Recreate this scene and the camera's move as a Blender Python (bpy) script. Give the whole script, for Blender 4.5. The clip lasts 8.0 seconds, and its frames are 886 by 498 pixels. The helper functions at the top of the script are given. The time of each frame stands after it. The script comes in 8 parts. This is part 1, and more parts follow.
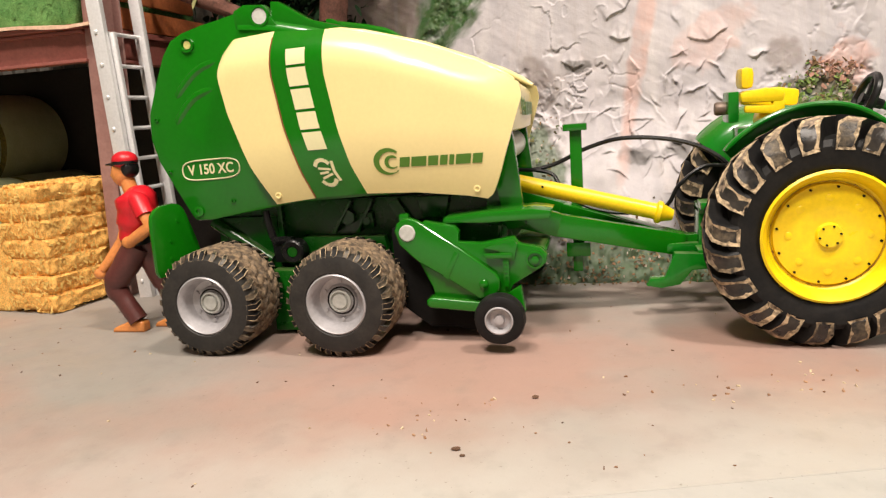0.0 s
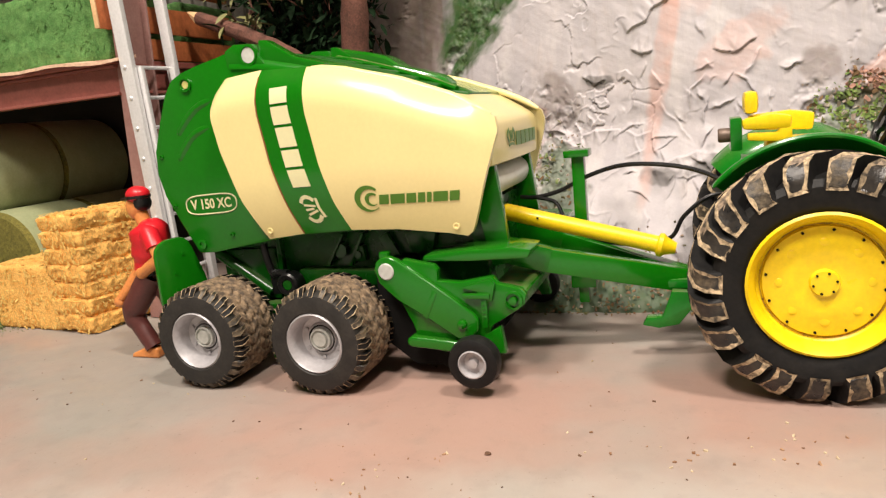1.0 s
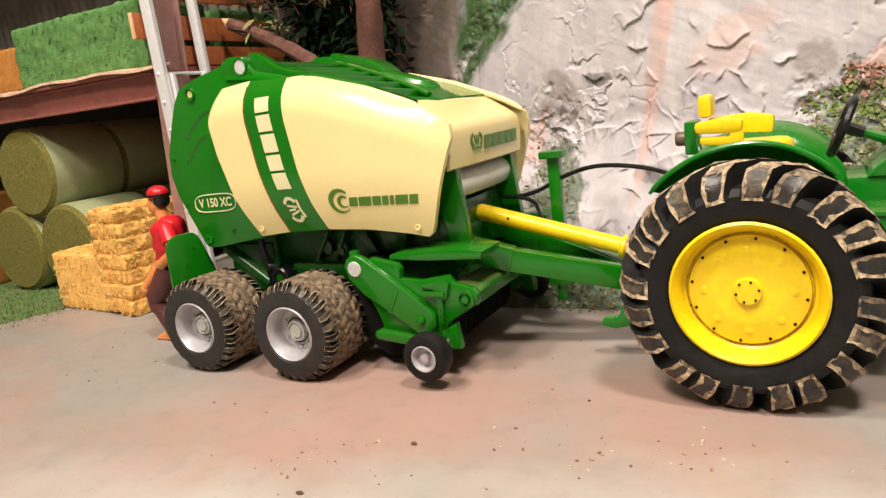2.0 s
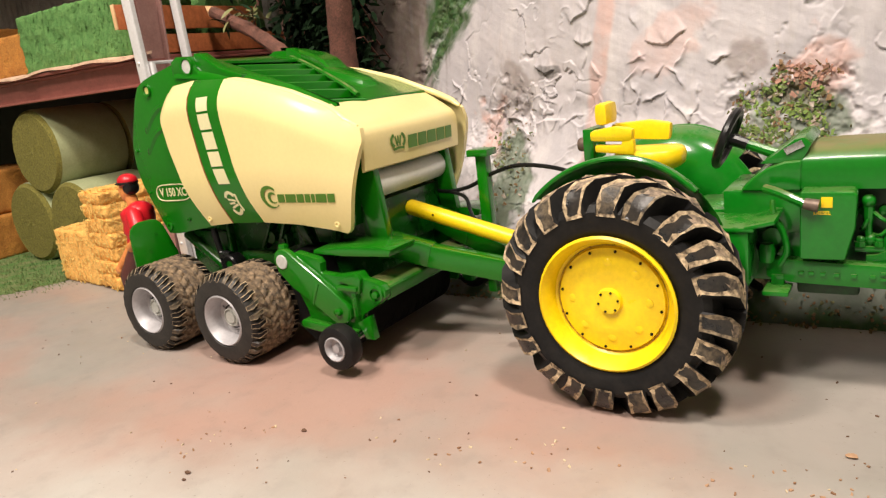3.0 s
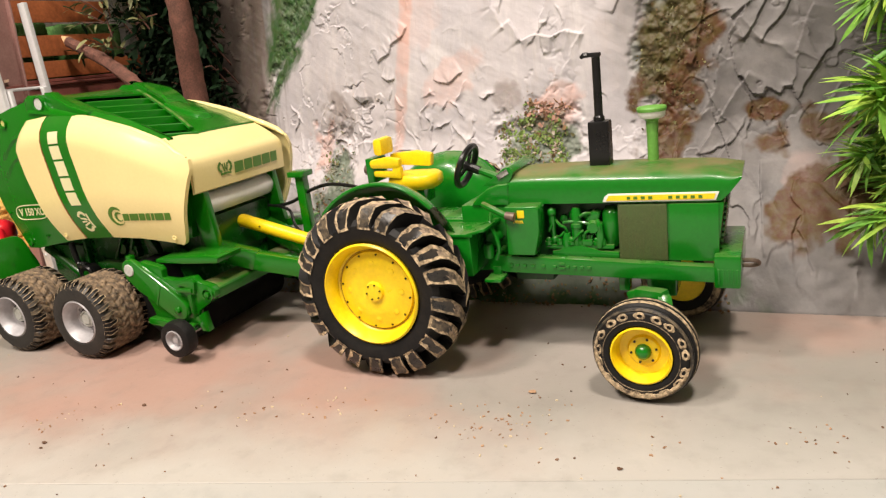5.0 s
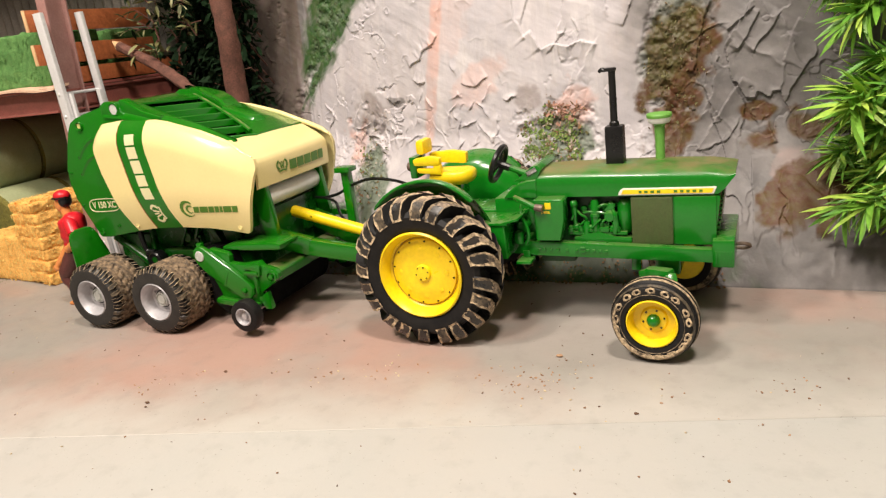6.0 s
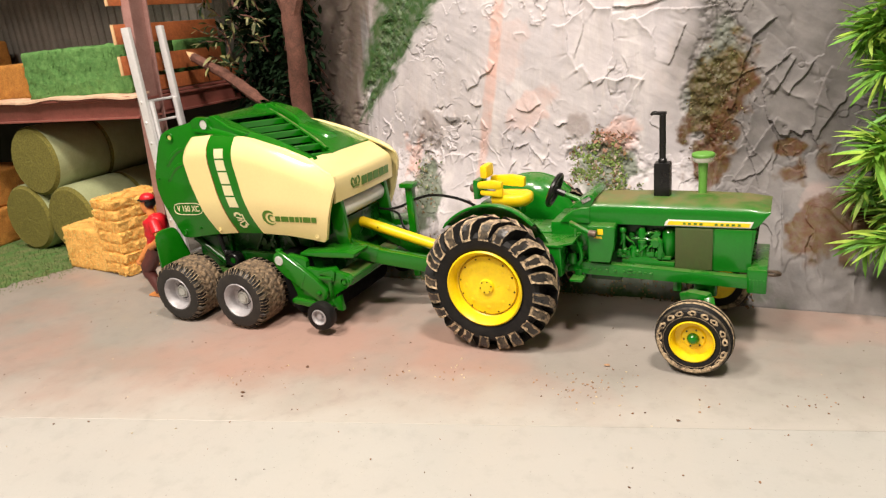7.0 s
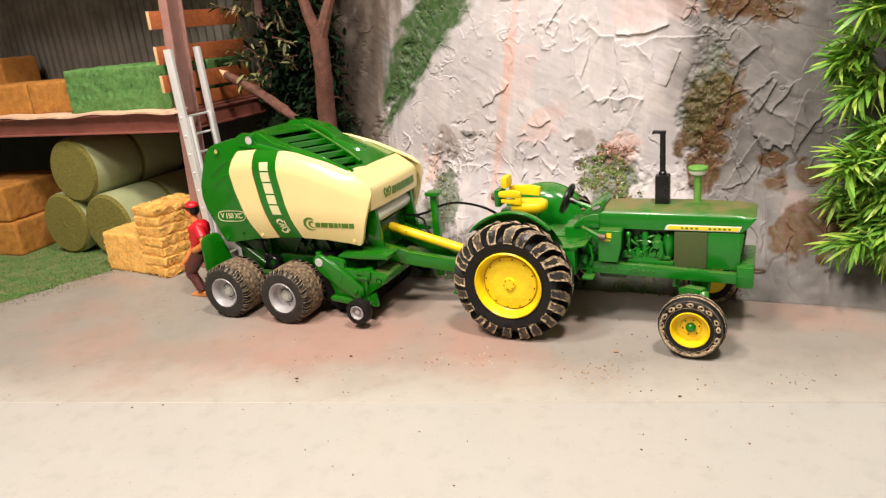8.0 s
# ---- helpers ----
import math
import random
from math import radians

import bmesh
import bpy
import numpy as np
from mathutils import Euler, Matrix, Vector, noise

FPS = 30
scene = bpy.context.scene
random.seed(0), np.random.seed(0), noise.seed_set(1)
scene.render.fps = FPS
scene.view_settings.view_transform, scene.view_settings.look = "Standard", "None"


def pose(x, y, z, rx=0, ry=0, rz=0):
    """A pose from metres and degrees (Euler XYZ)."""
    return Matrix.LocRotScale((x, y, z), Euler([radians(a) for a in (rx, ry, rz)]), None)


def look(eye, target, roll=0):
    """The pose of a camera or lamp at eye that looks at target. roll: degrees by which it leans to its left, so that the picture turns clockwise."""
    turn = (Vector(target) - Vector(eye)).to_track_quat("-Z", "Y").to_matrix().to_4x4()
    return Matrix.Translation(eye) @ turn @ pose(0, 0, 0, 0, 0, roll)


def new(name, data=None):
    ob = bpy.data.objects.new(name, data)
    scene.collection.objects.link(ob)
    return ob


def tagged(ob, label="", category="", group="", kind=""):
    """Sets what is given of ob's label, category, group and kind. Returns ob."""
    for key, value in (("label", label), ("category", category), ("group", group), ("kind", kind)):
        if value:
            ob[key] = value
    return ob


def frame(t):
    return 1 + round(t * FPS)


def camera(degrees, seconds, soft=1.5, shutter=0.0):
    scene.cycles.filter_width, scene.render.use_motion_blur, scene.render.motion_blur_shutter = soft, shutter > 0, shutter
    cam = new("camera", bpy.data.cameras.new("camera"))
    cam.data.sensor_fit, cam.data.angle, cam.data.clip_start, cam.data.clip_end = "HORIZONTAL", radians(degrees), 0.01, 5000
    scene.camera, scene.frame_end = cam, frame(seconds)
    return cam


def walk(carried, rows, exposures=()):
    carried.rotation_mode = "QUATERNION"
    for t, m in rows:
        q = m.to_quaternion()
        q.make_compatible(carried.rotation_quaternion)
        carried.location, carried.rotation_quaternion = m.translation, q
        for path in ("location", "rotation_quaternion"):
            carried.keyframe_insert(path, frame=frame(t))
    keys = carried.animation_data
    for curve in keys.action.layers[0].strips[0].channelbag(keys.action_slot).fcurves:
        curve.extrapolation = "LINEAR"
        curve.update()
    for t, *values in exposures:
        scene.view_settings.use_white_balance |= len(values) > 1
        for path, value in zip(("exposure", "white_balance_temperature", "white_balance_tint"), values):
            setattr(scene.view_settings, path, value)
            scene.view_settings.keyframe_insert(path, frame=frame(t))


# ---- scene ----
cam = camera(64.56, 8.0, soft=1.3)
PATH = [
    (0, (-0.0990, -0.3357, 0.1172), (-0.3219, 0.6209, -0.0708), -4.15),
    (0.5, (-0.0674, -0.3243, 0.1244), (-0.3385, 0.6219, -0.0520), -4.97),
    (1, (-0.0429, -0.3071, 0.1344), (-0.4003, 0.6075, -0.0549), -5.86),
    (1.5, (-0.0068, -0.3021, 0.1357), (-0.4299, 0.5844, -0.0517), -6.66),
    (3, (0.1021, -0.2681, 0.1543), (-0.4447, 0.5327, -0.0902), -6.99),
    (3.5, (0.1445, -0.2597, 0.1567), (-0.4006, 0.5397, -0.0961), -7.10),
    (4, (0.1663, -0.2672, 0.1596), (-0.3140, 0.5711, -0.0982), -6.66),
    (4.5, (0.1945, -0.2890, 0.1671), (-0.2408, 0.5719, -0.0961), -6.51),
    (6, (0.2078, -0.3887, 0.2024), (-0.2133, 0.4695, -0.0910), -7.39),
    (6.5, (0.2033, -0.4194, 0.2194), (-0.2204, 0.4309, -0.0928), -6.41),
    (7, (0.1968, -0.4489, 0.2453), (-0.2367, 0.3971, -0.0652), -5.69),
    (7.5, (0.1953, -0.4865, 0.2566), (-0.2444, 0.3580, -0.0491), -5.69),
    (8, (0.1961, -0.5245, 0.2727), (-0.2201, 0.3297, -0.0390), -5.67),
]
walk(cam, [(t, look(eye, target, roll)) for t, eye, target, roll in PATH])

# the room's light: two warm ceiling lamps over the display, one behind the viewer, and a dim room
world = bpy.data.worlds.new("room_air")
scene.world = world
world.use_nodes = True
world.node_tree.nodes["Background"].inputs[0].default_value = (1.0, 0.93, 0.84, 1)
world.node_tree.nodes["Background"].inputs[1].default_value = 0.014


def lamp(name, eye, target, size, watts, colour):
    data = bpy.data.lights.new(name, "AREA")
    data.shape, data.size, data.energy, data.color = "DISK", size, watts, colour
    ob = new(name, data)
    ob.matrix_world = look(eye, target)
    return ob


lamp("ceiling_lamp", (-0.42, -0.48, 1.22), (-0.20, 0.08, 0.03), 0.16, 10.4, (1.0, 0.885, 0.775))
lamp("ceiling_lamp", (0.36, -0.36, 1.22), (0.08, 0.08, 0.03), 0.16, 13.6, (1.0, 0.885, 0.775))
lamp("ceiling_lamp", (-0.16, -0.82, 1.14), (-0.08, 0.10, 0.05), 0.24, 13.6, (1.0, 0.885, 0.775))



# ---- materials ----
def nodes_of(name):
    m = bpy.data.materials.new(name)
    m.use_nodes = True
    return m, m.node_tree.nodes, m.node_tree.links


def mat(name, base, second=None, rough=0.5, metal=0.0, scale=60.0, fine=500.0, amount=0.5, grain=0.12,
        bump=0.0, bump_scale=400.0, dust=None, dust_amount=0.0, coat=0.0, rough_var=0.12, spec=0.5):
    """A painted or natural surface: base colour, a second colour in soft patches, fine grain, relief, and dust on what looks up."""
    m, nd, ln = nodes_of(name)
    b = nd["Principled BSDF"]
    b.inputs["Metallic"].default_value = metal
    b.inputs["Specular IOR Level"].default_value = spec
    b.inputs["Coat Weight"].default_value = coat
    b.inputs["Coat Roughness"].default_value = 0.08
    tc, info = nd.new("ShaderNodeTexCoord"), nd.new("ShaderNodeObjectInfo")
    move = nd.new("ShaderNodeVectorMath")
    move.operation = "MULTIPLY_ADD"
    ln.new(info.outputs["Random"], move.inputs[0])
    move.inputs[1].default_value = (0.37, 0.21, 0.53)
    ln.new(tc.outputs["Object"], move.inputs[2])

    def noise_at(s, detail=4.0, r=0.6):
        n = nd.new("ShaderNodeTexNoise")
        n.inputs["Scale"].default_value, n.inputs["Detail"].default_value, n.inputs["Roughness"].default_value = s, detail, r
        ln.new(move.outputs[0], n.inputs["Vector"])
        return n

    second = second or tuple(c * 0.75 for c in base)
    broad, small = noise_at(scale), noise_at(fine, 3.0)
    ramp = nd.new("ShaderNodeMapRange")
    ramp.inputs["From Min"].default_value, ramp.inputs["From Max"].default_value = 0.38, 0.66
    ramp.inputs["To Max"].default_value = amount
    ln.new(broad.outputs["Fac"], ramp.inputs["Value"])
    mix = nd.new("ShaderNodeMix")
    mix.data_type = "RGBA"
    ln.new(ramp.outputs[0], mix.inputs["Factor"])
    mix.inputs[6].default_value, mix.inputs[7].default_value = (*base, 1), (*second, 1)
    tone = nd.new("ShaderNodeMapRange")
    tone.inputs["From Min"].default_value, tone.inputs["From Max"].default_value = 0.3, 0.7
    tone.inputs["To Min"].default_value, tone.inputs["To Max"].default_value = 1 - grain, 1 + grain
    ln.new(small.outputs["Fac"], tone.inputs["Value"])
    mul = nd.new("ShaderNodeMix")
    mul.data_type, mul.blend_type = "RGBA", "MULTIPLY"
    mul.inputs["Factor"].default_value = 1.0
    ln.new(mix.outputs[2], mul.inputs[6])
    ln.new(tone.outputs[0], mul.inputs[7])
    colour = mul.outputs[2]
    r = nd.new("ShaderNodeMapRange")
    r.inputs["To Min"].default_value, r.inputs["To Max"].default_value = max(0.02, rough - rough_var), min(1.0, rough + rough_var)
    ln.new(broad.outputs["Fac"], r.inputs["Value"])
    rough_out = r.outputs[0]
    if dust:
        geo, sep = nd.new("ShaderNodeNewGeometry"), nd.new("ShaderNodeSeparateXYZ")
        ln.new(geo.outputs["Normal"], sep.inputs[0])
        up = nd.new("ShaderNodeMapRange")
        up.inputs["From Min"].default_value, up.inputs["From Max"].default_value = 0.45, 1.0
        ln.new(sep.outputs["Z"], up.inputs["Value"])
        patch = nd.new("ShaderNodeMapRange")
        patch.inputs["From Min"].default_value, patch.inputs["From Max"].default_value = 0.35, 0.6
        patch.inputs["To Max"].default_value = dust_amount
        ln.new(noise_at(scale * 1.7, 6.0, 0.7).outputs["Fac"], patch.inputs["Value"])
        both = nd.new("ShaderNodeMath")
        both.operation = "MULTIPLY"
        ln.new(up.outputs[0], both.inputs[0])
        ln.new(patch.outputs[0], both.inputs[1])
        dm = nd.new("ShaderNodeMix")
        dm.data_type = "RGBA"
        ln.new(both.outputs[0], dm.inputs["Factor"])
        ln.new(colour, dm.inputs[6])
        dm.inputs[7].default_value = (*dust, 1)
        colour = dm.outputs[2]
        rm = nd.new("ShaderNodeMix")
        ln.new(both.outputs[0], rm.inputs["Factor"])
        ln.new(rough_out, rm.inputs[2])
        rm.inputs[3].default_value = 0.9
        rough_out = rm.outputs[0]
    ln.new(colour, b.inputs["Base Color"])
    ln.new(rough_out, b.inputs["Roughness"])
    if bump:
        bp = nd.new("ShaderNodeBump")
        bp.inputs["Strength"].default_value, bp.inputs["Distance"].default_value = bump, 0.001
        ln.new(noise_at(bump_scale, 5.0, 0.65).outputs["Fac"], bp.inputs["Height"])
        ln.new(bp.outputs[0], b.inputs["Normal"])
    return m


DUST = (0.30, 0.22, 0.13)
M = {
    "green": mat("baler_green", (0.005, 0.150, 0.003), (0.004, 0.128, 0.003), 0.20, scale=40, grain=0.05, dust=DUST, dust_amount=0.06, coat=0.35, spec=0.4),
    "green_dusty": mat("dusty_baler_green", (0.005, 0.150, 0.003), (0.004, 0.128, 0.003), 0.24, scale=55, grain=0.06, dust=(0.27, 0.21, 0.10), dust_amount=0.7, coat=0.2, spec=0.4),
    # the same baler green, darkened for the shade under the machine
    "green_dark": mat("shaded_baler_green", (0.004, 0.080, 0.004), (0.003, 0.058, 0.004), 0.26, scale=70, grain=0.1, dust=DUST, dust_amount=0.2),
    "tractor_green": mat("tractor_green", (0.005, 0.168, 0.009), (0.004, 0.140, 0.007), 0.20, scale=45, grain=0.06, dust=DUST, dust_amount=0.28, coat=0.32, spec=0.4),
    "hood": mat("dusty_tractor_green", (0.005, 0.158, 0.009), (0.004, 0.140, 0.007), 0.22, scale=14, grain=0.06, dust=(0.20, 0.155, 0.065), dust_amount=0.85, coat=0.2, spec=0.4),
    "cream": mat("cream_plastic", (0.81, 0.68, 0.320), (0.78, 0.645, 0.295), 0.24, scale=30, grain=0.02, coat=0.15, rough_var=0.05),
    "yellow": mat("yellow_paint", (0.90, 0.655, 0.008), (0.82, 0.53, 0.006), 0.32, scale=80, grain=0.06, dust=(0.35, 0.22, 0.05), dust_amount=0.25),
    "cap_green": mat("faded_green", (0.14, 0.36, 0.06), (0.10, 0.29, 0.04), 0.5, scale=90, grain=0.1),
    "pin": mat("pale_yellow_pin", (0.62, 0.58, 0.20), (0.5, 0.45, 0.15), 0.35, scale=120),
    "rusty_yellow": mat("rusty_yellow", (0.62, 0.40, 0.008), (0.12, 0.035, 0.010), 0.6, scale=110, amount=1.0, grain=0.2),
    # engine green darkened, so the bay under the hood reads as dim
    "engine_dark": mat("shaded_engine_green", (0.005, 0.065, 0.010), (0.006, 0.020, 0.006), 0.4, scale=120, amount=0.9, grain=0.2),
    "rubber": mat("black_rubber", (0.008, 0.008, 0.0085), (0.020, 0.018, 0.016), 0.50, scale=130, grain=0.2, bump=0.15, spec=0.22),
    "rubber_dull": mat("dull_rubber", (0.020, 0.019, 0.018), (0.042, 0.037, 0.032), 0.55, scale=130, grain=0.2, bump=0.15, spec=0.35),
    "rubber_worn": mat("worn_rubber", (0.012, 0.012, 0.0125), (0.075, 0.060, 0.045), 0.30, scale=200, amount=0.45, grain=0.2, bump=0.3, spec=0.5),
    "rubber_dusty": mat("dusty_rubber", (0.075, 0.055, 0.038), (0.27, 0.190, 0.115), 0.85, scale=260, amount=1.0, grain=0.3, bump=0.4),
    "rubber_muddy": mat("muddy_rubber", (0.016, 0.015, 0.015), (0.34, 0.26, 0.16), 0.45, scale=260, amount=0.38, grain=0.25, bump=0.5),
    "mud": mat("dried_mud", (0.60, 0.46, 0.29), (0.07, 0.052, 0.036), 0.95, scale=420, amount=0.95, grain=0.25, bump=0.5, bump_scale=900),
    "mud_crown": mat("crown_mud", (0.40, 0.30, 0.21), (0.028, 0.024, 0.020), 0.6, scale=240, amount=0.95, grain=0.25, bump=0.5, bump_scale=700),
    "mud_thin": mat("thin_mud", (0.33, 0.25, 0.155), (0.025, 0.022, 0.019), 0.9, scale=330, amount=1.0, grain=0.25, bump=0.4, bump_scale=900),
    "silver": mat("silver_plastic", (0.46, 0.45, 0.47), (0.36, 0.35, 0.36), 0.42, metal=0.25, scale=120, grain=0.08),
    "grey": mat("grey_plastic", (0.52, 0.53, 0.50), (0.42, 0.43, 0.40), 0.5, scale=100),
    "white": mat("white_plastic", (0.74, 0.74, 0.70), (0.66, 0.66, 0.62), 0.4, scale=60, grain=0.04),
    "black": mat("black_plastic", (0.007, 0.007, 0.0075), (0.012, 0.012, 0.012), 0.30, scale=90, grain=0.1, spec=0.35),
    "dark": mat("dark_hole", (0.006, 0.006, 0.006), (0.01, 0.009, 0.008), 0.8, spec=0.1),
    "rust": mat("rust", (0.20, 0.055, 0.012), (0.10, 0.03, 0.01), 0.9, scale=400),
    "rust_steel": mat("rusty_steel", (0.20, 0.15, 0.12), (0.10, 0.06, 0.045), 0.5, metal=0.5, scale=300),
    "chrome": mat("bare_steel", (0.62, 0.62, 0.62), (0.45, 0.45, 0.45), 0.25, metal=1.0, scale=90),
    "lettering": mat("printed_green", (0.07, 0.19, 0.012), (0.06, 0.16, 0.01), 0.4, grain=0.02),
    "lettering_pale": mat("printed_pale", (0.72, 0.68, 0.40), (0.68, 0.64, 0.38), 0.4, grain=0.02),
    "screen": mat("side_screen", (0.060, 0.098, 0.024), (0.085, 0.080, 0.030), 0.6, scale=70, fine=2500, grain=0.5, bump=0.4, bump_scale=2500),
    "straw": mat("straw", (0.94, 0.55, 0.150), (0.80, 0.385, 0.080), 0.85, scale=120, fine=900, amount=0.8, grain=0.3, bump=0.8, bump_scale=700),
    "straw_chip": mat("straw_chip", (0.88, 0.62, 0.20), (0.66, 0.38, 0.08), 0.7, scale=300, amount=1.0, grain=0.2),
    "straw_old": mat("old_straw", (0.47, 0.205, 0.036), (0.34, 0.13, 0.022), 0.9, scale=90, fine=800, amount=0.8, grain=0.3, bump=0.8, bump_scale=600),
    "silage": mat("silage_face", (0.200, 0.178, 0.034), (0.110, 0.100, 0.022), 0.95, scale=420, fine=1500, amount=0.9, grain=0.35, bump=0.9, bump_scale=700),
    "wrap": mat("bale_wrap", (0.37, 0.405, 0.23), (0.28, 0.315, 0.165), 0.35, scale=60, grain=0.08, bump=0.2, bump_scale=250),
    "felt": mat("green_felt", (0.125, 0.275, 0.075), (0.065, 0.185, 0.042), 1.0, scale=150, fine=1200, amount=0.9, grain=0.4, bump=1.0, bump_scale=900),
    "grass": mat("grass_fibre", (0.080, 0.180, 0.040), (0.190, 0.200, 0.085), 0.9, scale=50, amount=0.9, grain=0.3),
    "beam": mat("red_oxide_steel", (0.27, 0.085, 0.068), (0.19, 0.065, 0.052), 0.5, scale=70, grain=0.12, bump=0.15, dust=(0.3, 0.2, 0.15), dust_amount=0.4),
    "post": mat("mauve_steel", (0.34, 0.190, 0.170), (0.24, 0.115, 0.100), 0.40, scale=70, grain=0.1, bump=0.1),
    "board": mat("raw_board", (0.72, 0.50, 0.36), (0.55, 0.33, 0.21), 0.8, scale=60, grain=0.15, bump=0.3),
    "plank": mat("orange_plank", (0.45, 0.135, 0.045), (0.33, 0.09, 0.03), 0.6, scale=50, fine=300, grain=0.2, bump=0.2),
    "plank_end": mat("fresh_wood", (0.70, 0.45, 0.24), (0.6, 0.35, 0.16), 0.8, scale=120),
    "alu": mat("aluminium", (0.78, 0.78, 0.79), (0.68, 0.68, 0.69), 0.40, metal=0.35, scale=90, grain=0.06),
    "tin": mat("corrugated_tin", (0.22, 0.20, 0.175), (0.13, 0.12, 0.105), 0.38, metal=0.4, scale=30, amount=0.8, grain=0.15),
    # near-black tone for the shaded interior of the barn
    "barn_shade": mat("barn_inner_shade", (0.035, 0.030, 0.027), (0.02, 0.018, 0.016), 0.9, scale=20),
    "bark": mat("reddish_bark", (0.16, 0.065, 0.045), (0.09, 0.04, 0.028), 0.85, scale=120, fine=700, amount=0.9, grain=0.3, bump=0.8, bump_scale=500),
    "olive_leaf": mat("olive_leaf", (0.27, 0.25, 0.10), (0.10, 0.115, 0.042), 0.55, scale=25, amount=1.0, grain=0.2),
    # dark green leaf taken nearly to black for the shadow it grows in
    "shaded_leaf": mat("shaded_leaf", (0.012, 0.034, 0.012), (0.006, 0.016, 0.006), 0.8, scale=25, amount=1.0, grain=0.2, spec=0.15),
    "bush_leaf": mat("bush_leaf", (0.20, 0.42, 0.045), (0.08, 0.25, 0.03), 0.42, scale=28, amount=1.0, grain=0.15),
    "bush_tip": mat("pale_bush_leaf", (0.46, 0.62, 0.10), (0.22, 0.42, 0.05), 0.42, scale=28, amount=1.0, grain=0.15),
    "moss_green": mat("moss_flake", (0.20, 0.25, 0.10), (0.11, 0.15, 0.055), 0.95, scale=200, amount=1.0, grain=0.3),
    "moss_lush": mat("lush_moss_flake", (0.24, 0.34, 0.085), (0.12, 0.20, 0.05), 0.95, scale=200, amount=1.0, grain=0.3),
    "moss_pink": mat("pink_flake", (0.52, 0.30, 0.23), (0.36, 0.19, 0.14), 0.95, scale=200, amount=1.0, grain=0.3),
    "moss_olive": mat("olive_flake", (0.20, 0.19, 0.085), (0.13, 0.12, 0.05), 0.95, scale=200, amount=1.0, grain=0.3),
    "moss_dark": mat("dark_brown_flake", (0.13, 0.085, 0.04), (0.075, 0.055, 0.025), 0.95, scale=200, amount=1.0, grain=0.3),
    "moss_brown": mat("brown_flake", (0.28, 0.17, 0.09), (0.17, 0.105, 0.05), 0.95, scale=200, amount=1.0, grain=0.3),
    "moss_pale": mat("pale_flake", (0.50, 0.44, 0.38), (0.38, 0.29, 0.23), 0.95, scale=200, amount=1.0, grain=0.3),
    "crumb": mat("dirt_crumb", (0.14, 0.075, 0.045), (0.06, 0.035, 0.02), 0.95, scale=300),
    "crumb_brown": mat("brown_crumb", (0.26, 0.14, 0.075), (0.15, 0.08, 0.04), 0.95, scale=300),
    "crumb_tan": mat("tan_crumb", (0.42, 0.26, 0.155), (0.27, 0.15, 0.085), 0.95, scale=300),
    "crumb_pale": mat("pale_crumb", (0.62, 0.52, 0.36), (0.45, 0.34, 0.2), 0.95, scale=300),
    "red_cloth": mat("red_paint", (0.60, 0.012, 0.022), (0.48, 0.01, 0.018), 0.35, scale=80, grain=0.06),
    "trousers": mat("brown_paint", (0.10, 0.028, 0.024), (0.07, 0.02, 0.018), 0.4, scale=90),
    "skin": mat("orange_paint", (0.68, 0.26, 0.075), (0.6, 0.2, 0.05), 0.4, scale=90),
    "room": mat("room_paint", (0.30, 0.27, 0.235), (0.26, 0.235, 0.205), 0.9, scale=3),
}


# ---- mesh helpers ----
BASES = {}


def thing(name, at, label, category, group="", turn=0.0, kind=""):
    """A thing: an Empty at its base. Its parts are drawn in the place's own coordinates unless it is turned."""
    ob = new(name)
    ob.empty_display_size = 0.02
    ob.matrix_world = pose(*at, 0, 0, turn)
    BASES[ob.name] = Vector(at)
    return tagged(ob, label, category, group, kind)


def finish(bm, name, materials, smooth=35):
    me = bpy.data.meshes.new(name)
    bm.to_mesh(me)
    bm.free()
    for x in materials if isinstance(materials, (list, tuple)) else [materials]:
        me.materials.append(x)
    me.polygons.foreach_set("use_smooth", [True] * len(me.polygons))
    me.set_sharp_from_angle(angle=radians(smooth))
    return me


def part(name, bm, materials, parent, label="", smooth=35, local=False):
    """One mesh object under a thing or a part."""
    root = parent
    while root.parent:
        root = root.parent
    if not local and root.name in BASES:
        bmesh.ops.translate(bm, verts=bm.verts, vec=-BASES[root.name])
    ob = new(name, finish(bm, name, materials, smooth))
    ob.parent = parent
    return tagged(ob, label)


def share(name, mesh, parent, m, label=""):
    """A piece on a mesh that others use as well, at the pose m inside its parent."""
    ob = new(name, mesh)
    ob.parent = parent
    ob.matrix_local = m
    return tagged(ob, label)


def single(name, bm, materials, at, label, category, group="", kind="", smooth=35):
    """A thing that is one mesh."""
    bmesh.ops.translate(bm, verts=bm.verts, vec=-Vector(at))
    ob = new(name, finish(bm, name, materials, smooth))
    ob.location = at
    return tagged(ob, label, category, group, kind)


def merge(bm, piece, index=0):
    for f in piece.faces:
        f.material_index = index
    me = bpy.data.meshes.new("piece")
    piece.to_mesh(me)
    piece.free()
    bm.from_mesh(me)
    bpy.data.meshes.remove(me)
    return bm


def bevelled(b, width, segs=2):
    if width > 0:
        sharp = [e for e in b.edges if len(e.link_faces) == 2 and e.calc_face_angle(0) > 0.5]
        bmesh.ops.bevel(b, geom=sharp, offset=width, segments=segs, affect="EDGES", profile=0.6, clamp_overlap=True)
    return b


